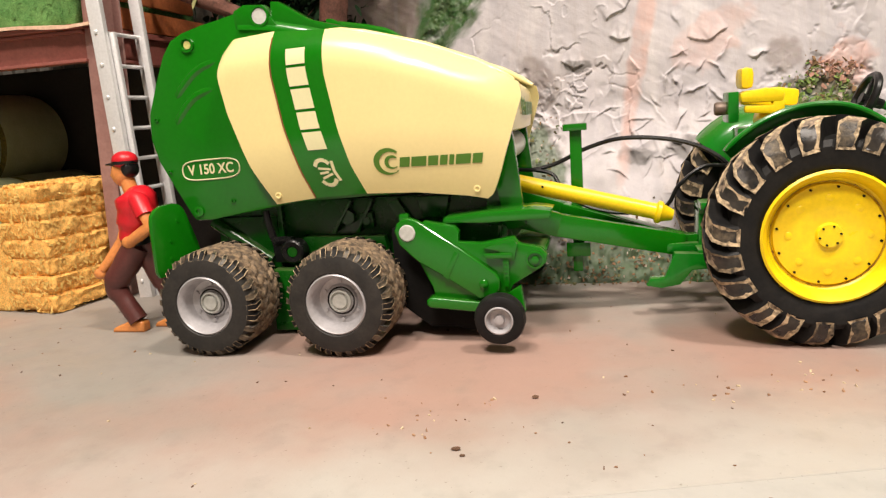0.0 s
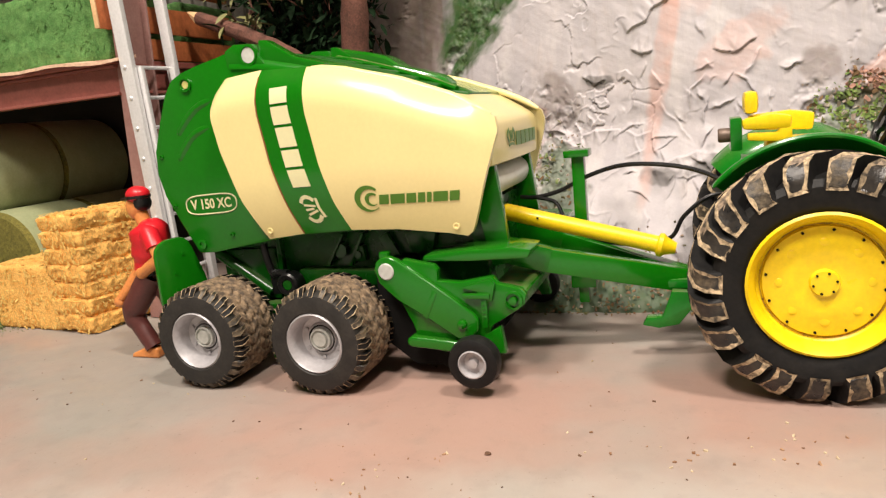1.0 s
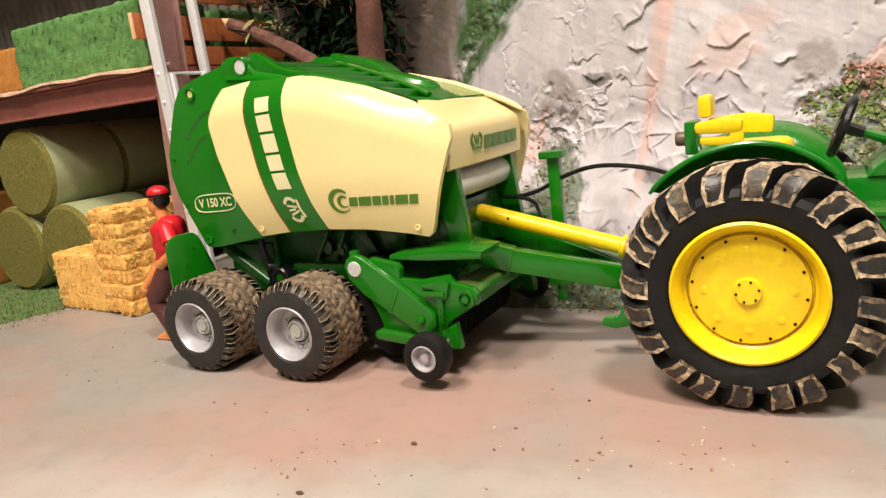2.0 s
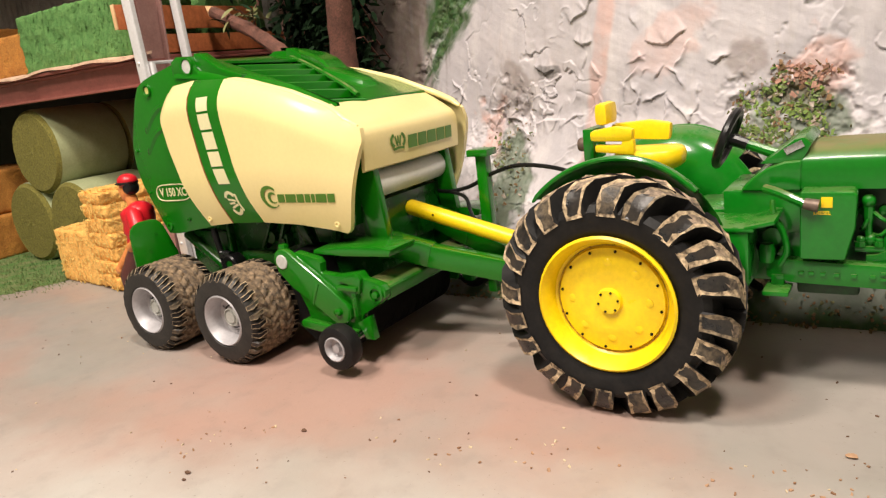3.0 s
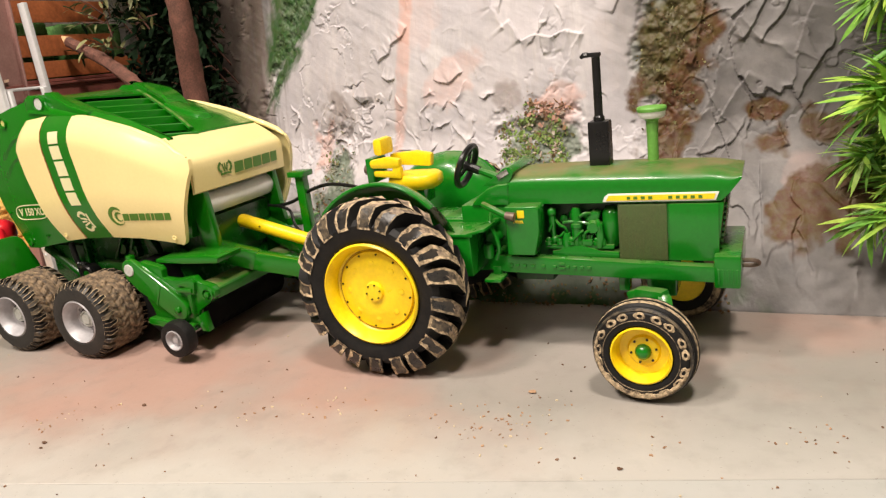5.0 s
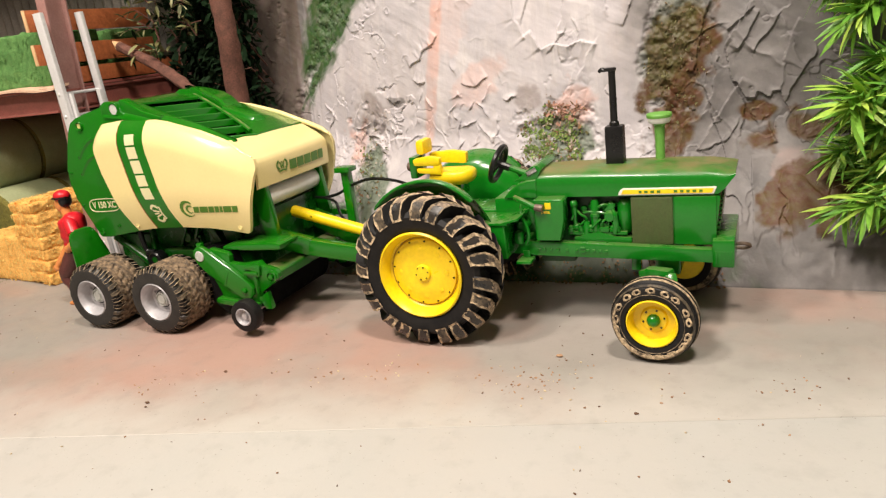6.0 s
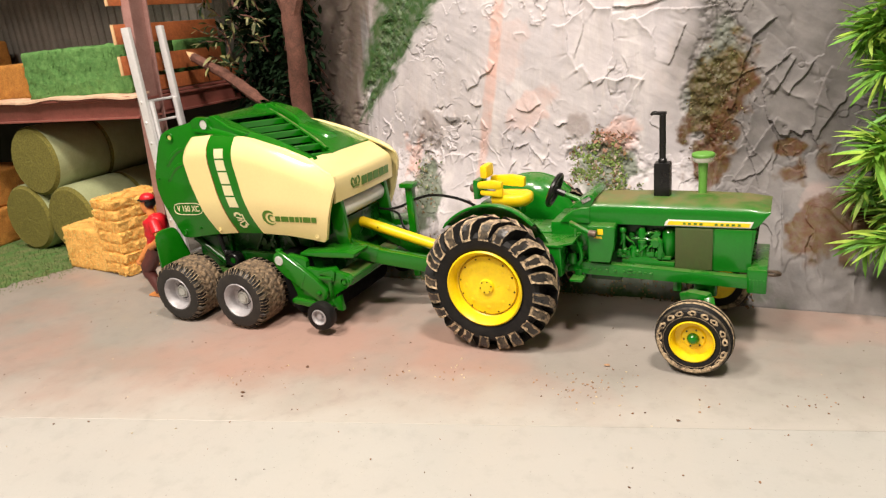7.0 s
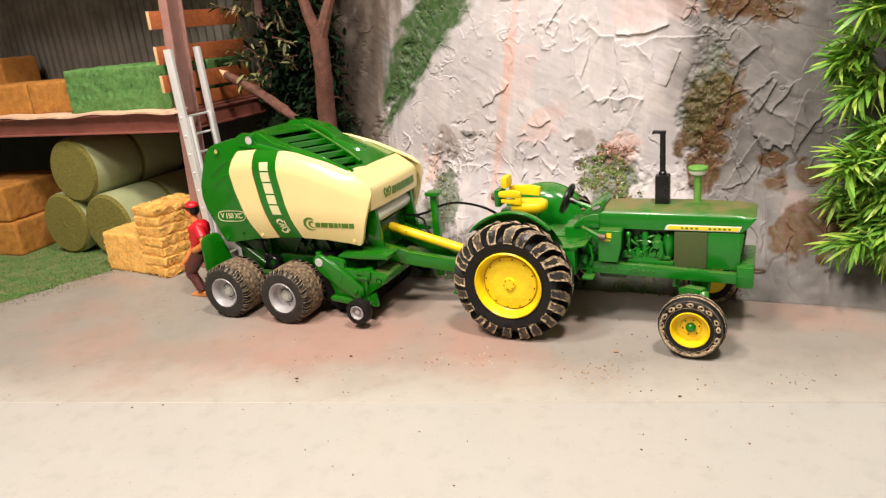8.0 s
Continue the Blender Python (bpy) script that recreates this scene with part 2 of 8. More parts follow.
def box(bm, lo, hi, bev=0.0008, index=0, turn=None):
    b = bmesh.new()
    bmesh.ops.create_cube(b, size=1.0)
    lo, hi = Vector(lo), Vector(hi)
    for v in b.verts:
        v.co = Vector([l + (c + 0.5) * (h - l) for c, l, h in zip(v.co, lo, hi)])
    bevelled(b, bev)
    if turn is not None:
        mid = (lo + hi) / 2
        bmesh.ops.transform(b, matrix=Matrix.Translation(mid) @ turn @ Matrix.Translation(-mid), verts=b.verts)
    return merge(bm, b, index)


def beam(bm, a, c, w, h, bev=0.0008, index=0, up=(0, 0, 1)):
    """A bar of cross-section w x h from a to c."""
    a, c = Vector(a), Vector(c)
    ax = (c - a).normalized()
    side = ax.cross(Vector(up)).normalized()
    top = side.cross(ax)
    b = bmesh.new()
    bmesh.ops.create_cube(b, size=1.0)
    for v in b.verts:
        v.co = a + (c - a) * (v.co.x + 0.5) + side * v.co.y * w + top * v.co.z * h
    bmesh.ops.recalc_face_normals(b, faces=b.faces)
    bevelled(b, bev)
    return merge(bm, b, index)


def lathe(bm, profile, centre, axis="y", seg=32, index=0, closed=False):
    """Turns a profile of (radius, along) round an axis through centre."""
    b = bmesh.new()
    rings = []
    n = len(profile)
    for r, along in profile:
        ring = []
        for k in range(seg):
            a = 2 * math.pi * k / seg
            u, w = r * math.cos(a), r * math.sin(a)
            p = {"y": (u, along, w), "x": (along, u, w), "z": (u, w, along)}[axis]
            ring.append(b.verts.new(Vector(centre) + Vector(p)))
        rings.append(ring)
    for i in range(n if closed else n - 1):
        p, q = rings[i], rings[(i + 1) % n]
        for k in range(seg):
            b.faces.new((p[k], p[(k + 1) % seg], q[(k + 1) % seg], q[k]))
    if not closed:
        for ring, rad in ((rings[0], profile[0][0]), (rings[-1], profile[-1][0])):
            if rad > 1e-5:
                b.faces.new(ring)
    bmesh.ops.remove_doubles(b, verts=b.verts, dist=1e-6)
    bmesh.ops.recalc_face_normals(b, faces=b.faces)
    return merge(bm, b, index)


def rod(bm, a, c, r, r2=None, seg=14, index=0, bev=0.0):
    """A round bar from a to c."""
    return tube(bm, [a, c], [r, r if r2 is None else r2], seg, index)


def tube(bm, pts, radii, seg=10, index=0):
    pts = [Vector(p) for p in pts]
    radii = radii if isinstance(radii, (list, tuple)) else [radii] * len(pts)
    b = bmesh.new()
    rings, side = [], None
    for i, p in enumerate(pts):
        d = (pts[min(i + 1, len(pts) - 1)] - pts[max(i - 1, 0)]).normalized()
        if side is None:
            side = d.orthogonal().normalized()
        side = (side - d * side.dot(d)).normalized()
        other = d.cross(side)
        rings.append([b.verts.new(p + radii[i] * (side * math.cos(2 * math.pi * k / seg) + other * math.sin(2 * math.pi * k / seg))) for k in range(seg)])
    for p, q in zip(rings, rings[1:]):
        for k in range(seg):
            b.faces.new((p[k], p[(k + 1) % seg], q[(k + 1) % seg], q[k]))
    b.faces.new(rings[0])
    b.faces.new(rings[-1])
    bmesh.ops.recalc_face_normals(b, faces=b.faces)
    return merge(bm, b, index)


def curve_points(pts, n=8):
    """A smooth run of points through pts."""
    pts = [Vector(p) for p in pts]
    ext = [2 * pts[0] - pts[1], *pts, 2 * pts[-1] - pts[-2]]
    out = []
    for i in range(1, len(ext) - 2):
        p0, p1, p2, p3 = ext[i - 1 : i + 3]
        for k in range(n):
            t = k / n
            out.append(0.5 * (2 * p1 + (p2 - p0) * t + (2 * p0 - 5 * p1 + 4 * p2 - p3) * t * t + (3 * p1 - p0 - 3 * p2 + p3) * t**3))
    return [*out, pts[-1]]


def prism(bm, outline, y0, y1, bev=0.0008, index=0, segs=2):
    """An outline of (x, z) drawn out from y0 to y1."""
    b = bmesh.new()
    lo = [b.verts.new((x, y0, z)) for x, z in outline]
    hi = [b.verts.new((x, y1, z)) for x, z in outline]
    b.faces.new(lo)
    b.faces.new(hi[::-1])
    for i in range(len(outline)):
        j = (i + 1) % len(outline)
        b.faces.new((lo[i], hi[i], hi[j], lo[j]))
    bmesh.ops.recalc_face_normals(b, faces=b.faces)
    bevelled(b, bev, segs)
    return merge(bm, b, index)


def sheet(bm, grid, thick, index=0):
    """A curved plate: a grid of points, with thickness along the given way."""
    b = bmesh.new()
    thick = Vector(thick)
    a = [[b.verts.new(p) for p in row] for row in grid]
    c = [[b.verts.new(Vector(p) + thick) for p in row] for row in grid]
    n, m = len(grid), len(grid[0])
    for i in range(n - 1):
        for j in range(m - 1):
            b.faces.new((a[i][j], a[i][j + 1], a[i + 1][j + 1], a[i + 1][j]))
            b.faces.new((c[i][j], c[i + 1][j], c[i + 1][j + 1], c[i][j + 1]))
    for i in range(n - 1):
        b.faces.new((a[i][0], a[i + 1][0], c[i + 1][0], c[i][0]))
        b.faces.new((a[i][-1], c[i][-1], c[i + 1][-1], a[i + 1][-1]))
    for j in range(m - 1):
        b.faces.new((a[0][j], c[0][j], c[0][j + 1], a[0][j + 1]))
        b.faces.new((a[-1][j], a[-1][j + 1], c[-1][j + 1], c[-1][j]))
    bmesh.ops.recalc_face_normals(b, faces=b.faces)
    return merge(bm, b, index)


def ball(bm, centre, r, seg=16, index=0, squash=(1, 1, 1)):
    b = bmesh.new()
    bmesh.ops.create_uvsphere(b, u_segments=seg, v_segments=max(6, seg // 2), radius=1.0)
    for v in b.verts:
        v.co = Vector(centre) + Vector([c * r * s for c, s in zip(v.co, squash)])
    return merge(bm, b, index)


def flakes(count, spot, size, seed, tall=0.35, mats=1, flat=0.6, wide=(0.25, 0.5)):
    """Many small uneven chips; spot(rng) gives a place and a way out."""
    rng = random.Random(seed)
    verts, faces, idx = [], [], []
    for _ in range(count):
        p, out = spot(rng)
        s = size * rng.uniform(0.5, 1.5)
        a = Vector((rng.gauss(0, 1), rng.gauss(0, 1), rng.gauss(0, 1)))
        a = (a - flat * a.dot(out) * Vector(out)).normalized()
        w = a.cross(Vector(out)).normalized() * s * rng.uniform(*wide)
        h = Vector(out) * s * tall
        a = a * s
        n = len(verts)
        q = [Vector(p) - a - w, Vector(p) + a - w * 0.4, Vector(p) + a * 0.7 + w, Vector(p) - a * 0.8 + w]
        verts += [v - h for v in q] + [v + h * rng.uniform(0.6, 1.4) for v in q]
        faces += [(n, n + 3, n + 2, n + 1), (n + 4, n + 5, n + 6, n + 7)] + [(n + i, n + (i + 1) % 4, n + 4 + (i + 1) % 4, n + 4 + i) for i in range(4)]
        idx += [rng.randrange(mats)] * 6
    return verts, faces, idx


def raw(name, verts, faces, idx, materials, smooth=False):
    me = bpy.data.meshes.new(name)
    me.from_pydata([tuple(v) for v in verts], [], faces)
    for x in materials:
        me.materials.append(x)
    me.polygons.foreach_set("material_index", idx)
    if smooth:
        me.polygons.foreach_set("use_smooth", [True] * len(me.polygons))
    me.validate()
    return me


def stretch(x, xs, ys):
    return float(np.interp(x, xs, ys))


# ---- the place: floor boards, room, plaster wall ----
def value_noise(x, z, seed):
    """Smooth random values between -1 and 1 over the plane."""
    rng = np.random.RandomState(seed)
    table = rng.uniform(-1, 1, (256, 256))
    xi, zi = np.floor(x).astype(int), np.floor(z).astype(int)
    fx, fz = x - xi, z - zi
    fx, fz = fx * fx * (3 - 2 * fx), fz * fz * (3 - 2 * fz)
    g = lambda i, j: table[i % 256, j % 256]
    return (g(xi, zi) * (1 - fx) + g(xi + 1, zi) * fx) * (1 - fz) + (g(xi, zi + 1) * (1 - fx) + g(xi + 1, zi + 1) * fx) * fz


def fractal(x, z, seed, octaves=4):
    out, gain = np.zeros_like(x), 1.0
    for k in range(octaves):
        out += gain * value_noise(x * 2**k, z * 2**k, seed + k)
        gain *= 0.5
    return out


def cells(x, z, size, seed, warp=0.0):
    """Plates: the height of each plate, its tilt, and the distance to its border."""
    if warp:
        x, z = x + warp * fractal(x * 60, z * 60, seed + 50, 3), z + warp * fractal(x * 60 + 9, z * 60, seed + 60, 3)
    rng = np.random.RandomState(seed)
    i, j = np.floor(x / size).astype(int), np.floor(z / size).astype(int)
    jit, jit2, high = rng.uniform(0, 1, (128, 128)), rng.uniform(0, 1, (128, 128)), rng.uniform(-1, 1, (128, 128))
    best, second, level = np.full(x.shape, 9.0), np.full(x.shape, 9.0), np.zeros_like(x)
    for di in (-1, 0, 1):
        for dj in (-1, 0, 1):
            a, b = (i + di) % 128, (j + dj) % 128
            d = np.hypot((i + di + jit[a, b]) * size - x, (j + dj + jit2[a, b]) * size - z)
            closer = d < best
            second = np.where(closer, best, np.minimum(second, d))
            level = np.where(closer, high[a, b], level)
            best = np.minimum(best, d)
    return level, second - best


def spot(x, z, cx, cz, rx, rz, slant=0.0, seed=3, ragged=0.45):
    """A stain with a ragged edge: 1 inside, 0 outside."""
    u, w = (x - cx - slant * (z - cz)) / rx, (z - cz) / rz
    d = 1.0 - np.hypot(u, w) + ragged * fractal(x * 70, z * 70, seed, 4)
    return np.clip(d * 3.0, 0, 1)


def wall_line(x):
    """Where the plaster wall runs, at 0.15 above the floor."""
    return np.interp(x, [-0.75, -0.45, -0.34, -0.24, -0.13, -0.066, 0.014, 0.08, 0.13, 0.20, 0.30, 0.70],
                     [0.40, 0.33, 0.285, 0.250, 0.212, 0.194, 0.189, 0.190, 0.190, 0.198, 0.203, 0.200])


def wall_y(x, z):
    """The wall's smooth face: a slight lean, and a skirt that runs out to the floor."""
    skirt = np.clip(1 - z / 0.115, 0, 1) ** 1.5
    line = wall_line(x)
    return line + 0.08 * (z - 0.15) * (1 - skirt) - (line - 0.126) * skirt * np.clip((x + 0.40) / 0.1, 0, 1)


def plaster_wall():
    x0, x1, z0, z1 = -0.46, 0.62, -0.004, 0.50
    # a finer mesh on the stretch behind the two toys
    xs = np.concatenate([np.arange(x0, -0.25, 0.0018), np.arange(-0.25, 0.25, 0.00065), np.arange(0.25, x1, 0.0018)])
    zs = np.concatenate([np.arange(z0, 0.04, 0.0014), np.arange(0.04, 0.285, 0.00065), np.arange(0.285, z1, 0.0022)])
    nx, nz = len(xs), len(zs)
    X, Z = np.meshgrid(xs, zs)
    face = sum(wall_y(X + d, Z) for d in np.linspace(-0.013, 0.013, 15)) / 15
    # trowelled plaster: soft swells, torn lips along some plate borders, thin ridges
    swell = 0.0024 * fractal(X * 10, Z * 10, 11, 2)
    grey_part = np.clip((X - 0.105) / 0.05, 0, 1)
    lips = np.zeros_like(X)
    for size, seed, high, reach, more in ((0.095, 21, 0.0021, 0.012, -0.25), (0.048, 31, 0.0011, 0.007, -0.50)):
        level, gap = cells(X + 0.3 * seed * 0.01, Z, size, seed, 0.40 * size)
        where = np.clip((fractal(X * 16 + seed, Z * 16, seed + 5, 3) + more + 0.25 * grey_part) * 4.0, 0, 1)
        lips += high * level * np.exp(-gap / reach) * where
    slab_level, slab_gap = cells(X * 0.8 + Z * 0.5, Z * 0.45 - X * 0.3, 0.024, 46, 0.008)
    lips += grey_part * 0.0022 * slab_level * np.exp(-slab_gap / 0.006)
    # torn edges and thin trowel ridges: a sharp step on one side that dies away on the other
    def ridge(cx, cz, ang, half_length, bend, way, high, reach, crisp, ragged=0.0022, fade_over=0.006):
        i0, i1 = np.searchsorted(xs, (cx - 0.04, cx + 0.04))
        j0, j1 = np.searchsorted(zs, (cz - 0.04, cz + 0.04))
        x, z = X[j0:j1, i0:i1], Z[j0:j1, i0:i1]
        along = (x - cx) * math.cos(ang) + (z - cz) * math.sin(ang)
        off = way * ((z - cz) * math.cos(ang) - (x - cx) * math.sin(ang)) - bend * along**2 + ragged * fractal(x * 90, z * 90, 60, 3)
        fade = np.clip((half_length - np.abs(along)) / fade_over, 0, 1)
        lips[j0:j1, i0:i1] += 0.8 * high * fade * np.where(off > 0, np.exp(-off / reach), np.clip(1 + off / crisp, 0, 1))

    rng = random.Random(77)
    for k in range(150):
        cx, cz = rng.uniform(x0, x1), rng.uniform(0.03, z1)
        grey = cx > 0.13
        ang = rng.gauss(0.95, 0.35) if grey else rng.choice((rng.uniform(0, math.pi), rng.gauss(1.4, 0.35)))
        ridge(cx, cz, ang, rng.uniform(0.006, 0.022) * (1.2 if grey else 1.0), rng.uniform(-16, 16), rng.choice((-1, 1)), rng.uniform(0.0010, 0.0026) * (1.25 if grey else 0.85), rng.choice((0.0015, 0.003, 0.006)), rng.uniform(0.00025, 0.0005))
    for k in range(150):
        ridge(rng.uniform(-0.21, 0.01), rng.uniform(0.02, 0.15), rng.uniform(0, math.pi), rng.uniform(0.004, 0.014), rng.uniform(-25, 25), rng.choice((-1, 1)), rng.uniform(0.0012, 0.0034), rng.choice((0.0015, 0.003)), 0.0004)
    # the long cracks and the slanting trowel slabs of the grey part
    for line, way, high in ((((0.022, 0.262), (0.030, 0.250), (0.040, 0.242), (0.052, 0.2405)), -1, 0.0030), (((0.055, 0.2405), (0.080, 0.2410), (0.104, 0.2470)), 1, 0.0032), (((0.0545, 0.236), (0.0560, 0.215), (0.0500, 0.190), (0.0520, 0.168)), 1, 0.0026), (((0.0120, 0.230), (0.0150, 0.205), (0.0240, 0.190)), -1, 0.0022), (((0.118, 0.250), (0.126, 0.262)), 1, 0.0030), (((0.115, 0.222), (0.108, 0.205), (0.103, 0.190)), -1, 0.0024), (((0.028, 0.1945), (0.036, 0.180), (0.047, 0.182), (0.059, 0.180), (0.071, 0.1824), (0.081, 0.179)), -1, 0.0034), (((-0.060, 0.200), (-0.066, 0.192), (-0.074, 0.189), (-0.080, 0.182), (-0.092, 0.175)), -1, 0.0026), (((-0.090, 0.164), (-0.084, 0.1605), (-0.077, 0.161)), 1, 0.0030), (((-0.127, 0.109), (-0.118, 0.1125), (-0.101, 0.111)), -1, 0.0032), (((-0.126, 0.149), (-0.118, 0.144), (-0.110, 0.146)), 1, 0.0028), (((-0.078, 0.083), (-0.062, 0.090), (-0.050, 0.0935), (-0.032, 0.091)), -1, 0.0036),
                            (((-0.038, 0.157), (-0.025, 0.155), (-0.014, 0.162)), 1, 0.0024), (((0.090, 0.236), (0.139, 0.2352)), -1, 0.0030), (((0.1832, 0.2216), (0.1667, 0.2066), (0.1591, 0.1794), (0.153, 0.150)), -1, 0.0036),
                            (((0.1871, 0.1422), (0.1567, 0.0912)), 1, 0.0036), (((0.1789, 0.1013), (0.163, 0.076)), 1, 0.0030), (((0.1848, 0.1633), (0.1777, 0.1774)), 1, 0.0030), (((0.1777, 0.1774), (0.1959, 0.1921)), 1, 0.0030),
                            (((0.2000, 0.1880), (0.1848, 0.1633)), -1, 0.0034), (((0.214, 0.186), (0.196, 0.160)), -1, 0.0028), (((0.225, 0.180), (0.216, 0.152)), 1, 0.0022), (((0.207, 0.108), (0.213, 0.094)), -1, 0.0034), (((0.196, 0.084), (0.198, 0.030)), 1, 0.0026)):
        for p, q in zip(line, line[1:]):
            ang = math.atan2(q[1] - p[1], q[0] - p[0])
            ridge((p[0] + q[0]) / 2, (p[1] + q[1]) / 2, ang, math.dist(p, q) / 2 + 0.0012, 0, way, high, 0.006, 0.0003, 0.0012, 0.002)
    strokes = 0.00030 * fractal((X * 0.6 + Z) * 130, (Z * 0.6 - X) * 30, 51, 3) * (0.4 + 0.6 * np.clip(fractal(X * 9, Z * 9, 55, 2) + 0.5, 0, 1))
    rough_zone = spot(X, Z, -0.160, 0.085, 0.036, 0.055, 0.2, 5) + spot(X, Z, 0.046, 0.104, 0.036, 0.038, -0.1, 6) + spot(X, Z, 0.140, 0.180, 0.024, 0.085, 0.1, 7) \
        + spot(X, Z, -0.08, 0.020, 0.14, 0.026, 0, 8) + spot(X, Z, -0.195, 0.230, 0.020, 0.095, 0.69, 9)
    rough_zone = np.clip(rough_zone, 0, 1)
    crumble = rough_zone * (0.0019 * fractal(X * 150, Z * 150, 81, 3) - 0.0014)
    lips *= np.clip(Z / 0.05, 0.15, 1)
    Y = face + swell - lips - strokes * (1 - rough_zone) - crumble
    verts = np.stack([X, Y, Z], -1).reshape(-1, 3)
    k = (np.arange(nz - 1)[:, None] * nx + np.arange(nx - 1)[None]).reshape(-1)
    faces = np.stack([k, k + 1, k + 1 + nx, k + nx], -1)
    me = bpy.data.meshes.new("wall_back")
    me.vertices.add(len(verts))
    me.vertices.foreach_set("co", verts.ravel())
    me.loops.add(faces.size)
    me.loops.foreach_set("vertex_index", faces.ravel().astype(np.int32))
    me.polygons.add(len(faces))
    me.polygons.foreach_set("loop_start", np.arange(0, faces.size, 4, dtype=np.int32))
    me.update(calc_edges=True)
    me.polygons.foreach_set("use_smooth", [True] * len(faces))
    # pigments brushed on the plaster: moss green, brick pink, earth brown, and slate grey to the right
    streak_wide = np.clip(0.55 + (Z - 0.15) / 0.14, 0.5, 1.35)
    green = np.clip(spot((X + 0.189 - 0.69 * (Z - 0.23)) / streak_wide, Z, 0.0, 0.255, 0.040, 0.125, 0.0, 9, 0.25) + 0.75 * spot(X, Z, -0.150, 0.070, 0.024, 0.035, 0.2, 15) + 0.7 * spot(X, Z, 0.048, 0.092, 0.028, 0.034, -0.1, 6)
                    + 0.32 * spot(X, Z, 0.140, 0.175, 0.020, 0.052, 0.3, 7) + 0.8 * spot(X, Z, -0.07, 0.006, 0.15, 0.024, 0, 8) + 0.5 * spot(X, Z, 0.07, 0.010, 0.10, 0.030, 0, 98), 0, 1)
    pink = np.clip(0.78 * spot(X, Z, -0.064, 0.190, 0.0078, 0.14, 0.17, 13, 0.18) + 0.28 * spot(X, Z, -0.052, 0.215, 0.026, 0.030, 0.2, 14, 0.5) + 0.35 * spot(X, Z, 0.085, 0.262, 0.040, 0.028, 0.0, 20, 0.4) + 0.9 * spot(X, Z, -0.168, 0.110, 0.018, 0.022, 0, 16) + 0.5 * spot(X, Z, -0.025, 0.155, 0.025, 0.018, 0.8, 17) + 0.8 * spot(X, Z, 0.062, 0.128, 0.024, 0.022, 0, 18)
                   + 0.25 * spot(X, Z, 0.221, 0.079, 0.016, 0.012, 0, 19), 0, 1)
    brown = np.clip(1.5 * spot(X, Z, 0.141, 0.162, 0.028, 0.056, 0.18, 23, 0.35) + 1.3 * spot(X, Z, 0.138, 0.108, 0.017, 0.034, 0, 22, 0.35) + 1.5 * spot(X, Z, 0.178, 0.272, 0.050, 0.034, 0, 24, 0.3) + 1.3 * spot(X, Z, 0.205, 0.1177, 0.018, 0.009, 0, 25)
                    + 1.0 * spot(X, Z, 0.199, 0.0955, 0.017, 0.011, 0.3, 29) + 1.6 * spot(X, Z, 0.250, 0.060, 0.042, 0.028, 0.6, 26, 0.35) + 0.9 * spot(X, Z, 0.235, 0.104, 0.018, 0.009, 0, 30) + 0.4 * spot(X, Z, 0.026, 0.138, 0.014, 0.014, 0, 27) + 0.4 * spot(X, Z, -0.15, 0.135, 0.02, 0.02, 0, 28), 0, 1)
    brown = np.maximum(brown, 0.5 * np.clip((-0.226 - X + 0.28 * (Z - 0.2)) / 0.022 + 1.5 * fractal(X * 110, Z * 9, 94, 3), 0, 1))
    slate = np.clip((X - 0.112 + 0.16 * (Z - 0.1)) / 0.035 + 0.5 * fractal(X * 25, Z * 25, 91, 4), 0, 1) * 0.9
    # left corner: grey brush streaks, deepened for the shade by the tree
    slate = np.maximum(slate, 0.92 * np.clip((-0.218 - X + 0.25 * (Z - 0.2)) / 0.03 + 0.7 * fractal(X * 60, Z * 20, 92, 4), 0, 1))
    slate = np.maximum(slate, 0.8 * np.clip(spot(X, Z, -0.046, 0.082, 0.017, 0.010, 0.3, 95, 0.7) + spot(X, Z, -0.070, 0.079, 0.012, 0.006, 0.0, 96, 0.7) + spot(X, Z, -0.118, 0.146, 0.010, 0.004, 0.0, 97, 0.8), 0, 1))
    # the grey also deepens towards the foot of the wall
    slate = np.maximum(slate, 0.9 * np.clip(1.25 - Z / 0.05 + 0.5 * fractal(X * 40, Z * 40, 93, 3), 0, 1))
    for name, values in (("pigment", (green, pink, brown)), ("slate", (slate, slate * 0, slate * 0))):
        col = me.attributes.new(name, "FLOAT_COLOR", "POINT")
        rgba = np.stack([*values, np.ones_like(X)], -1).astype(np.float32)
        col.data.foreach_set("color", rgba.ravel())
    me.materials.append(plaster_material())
    ob = new("wall_back", me)
    return tagged(ob, "lumpy grey-white trowelled plaster wall with moss, pink and brown stains", "wall", kind="structure")


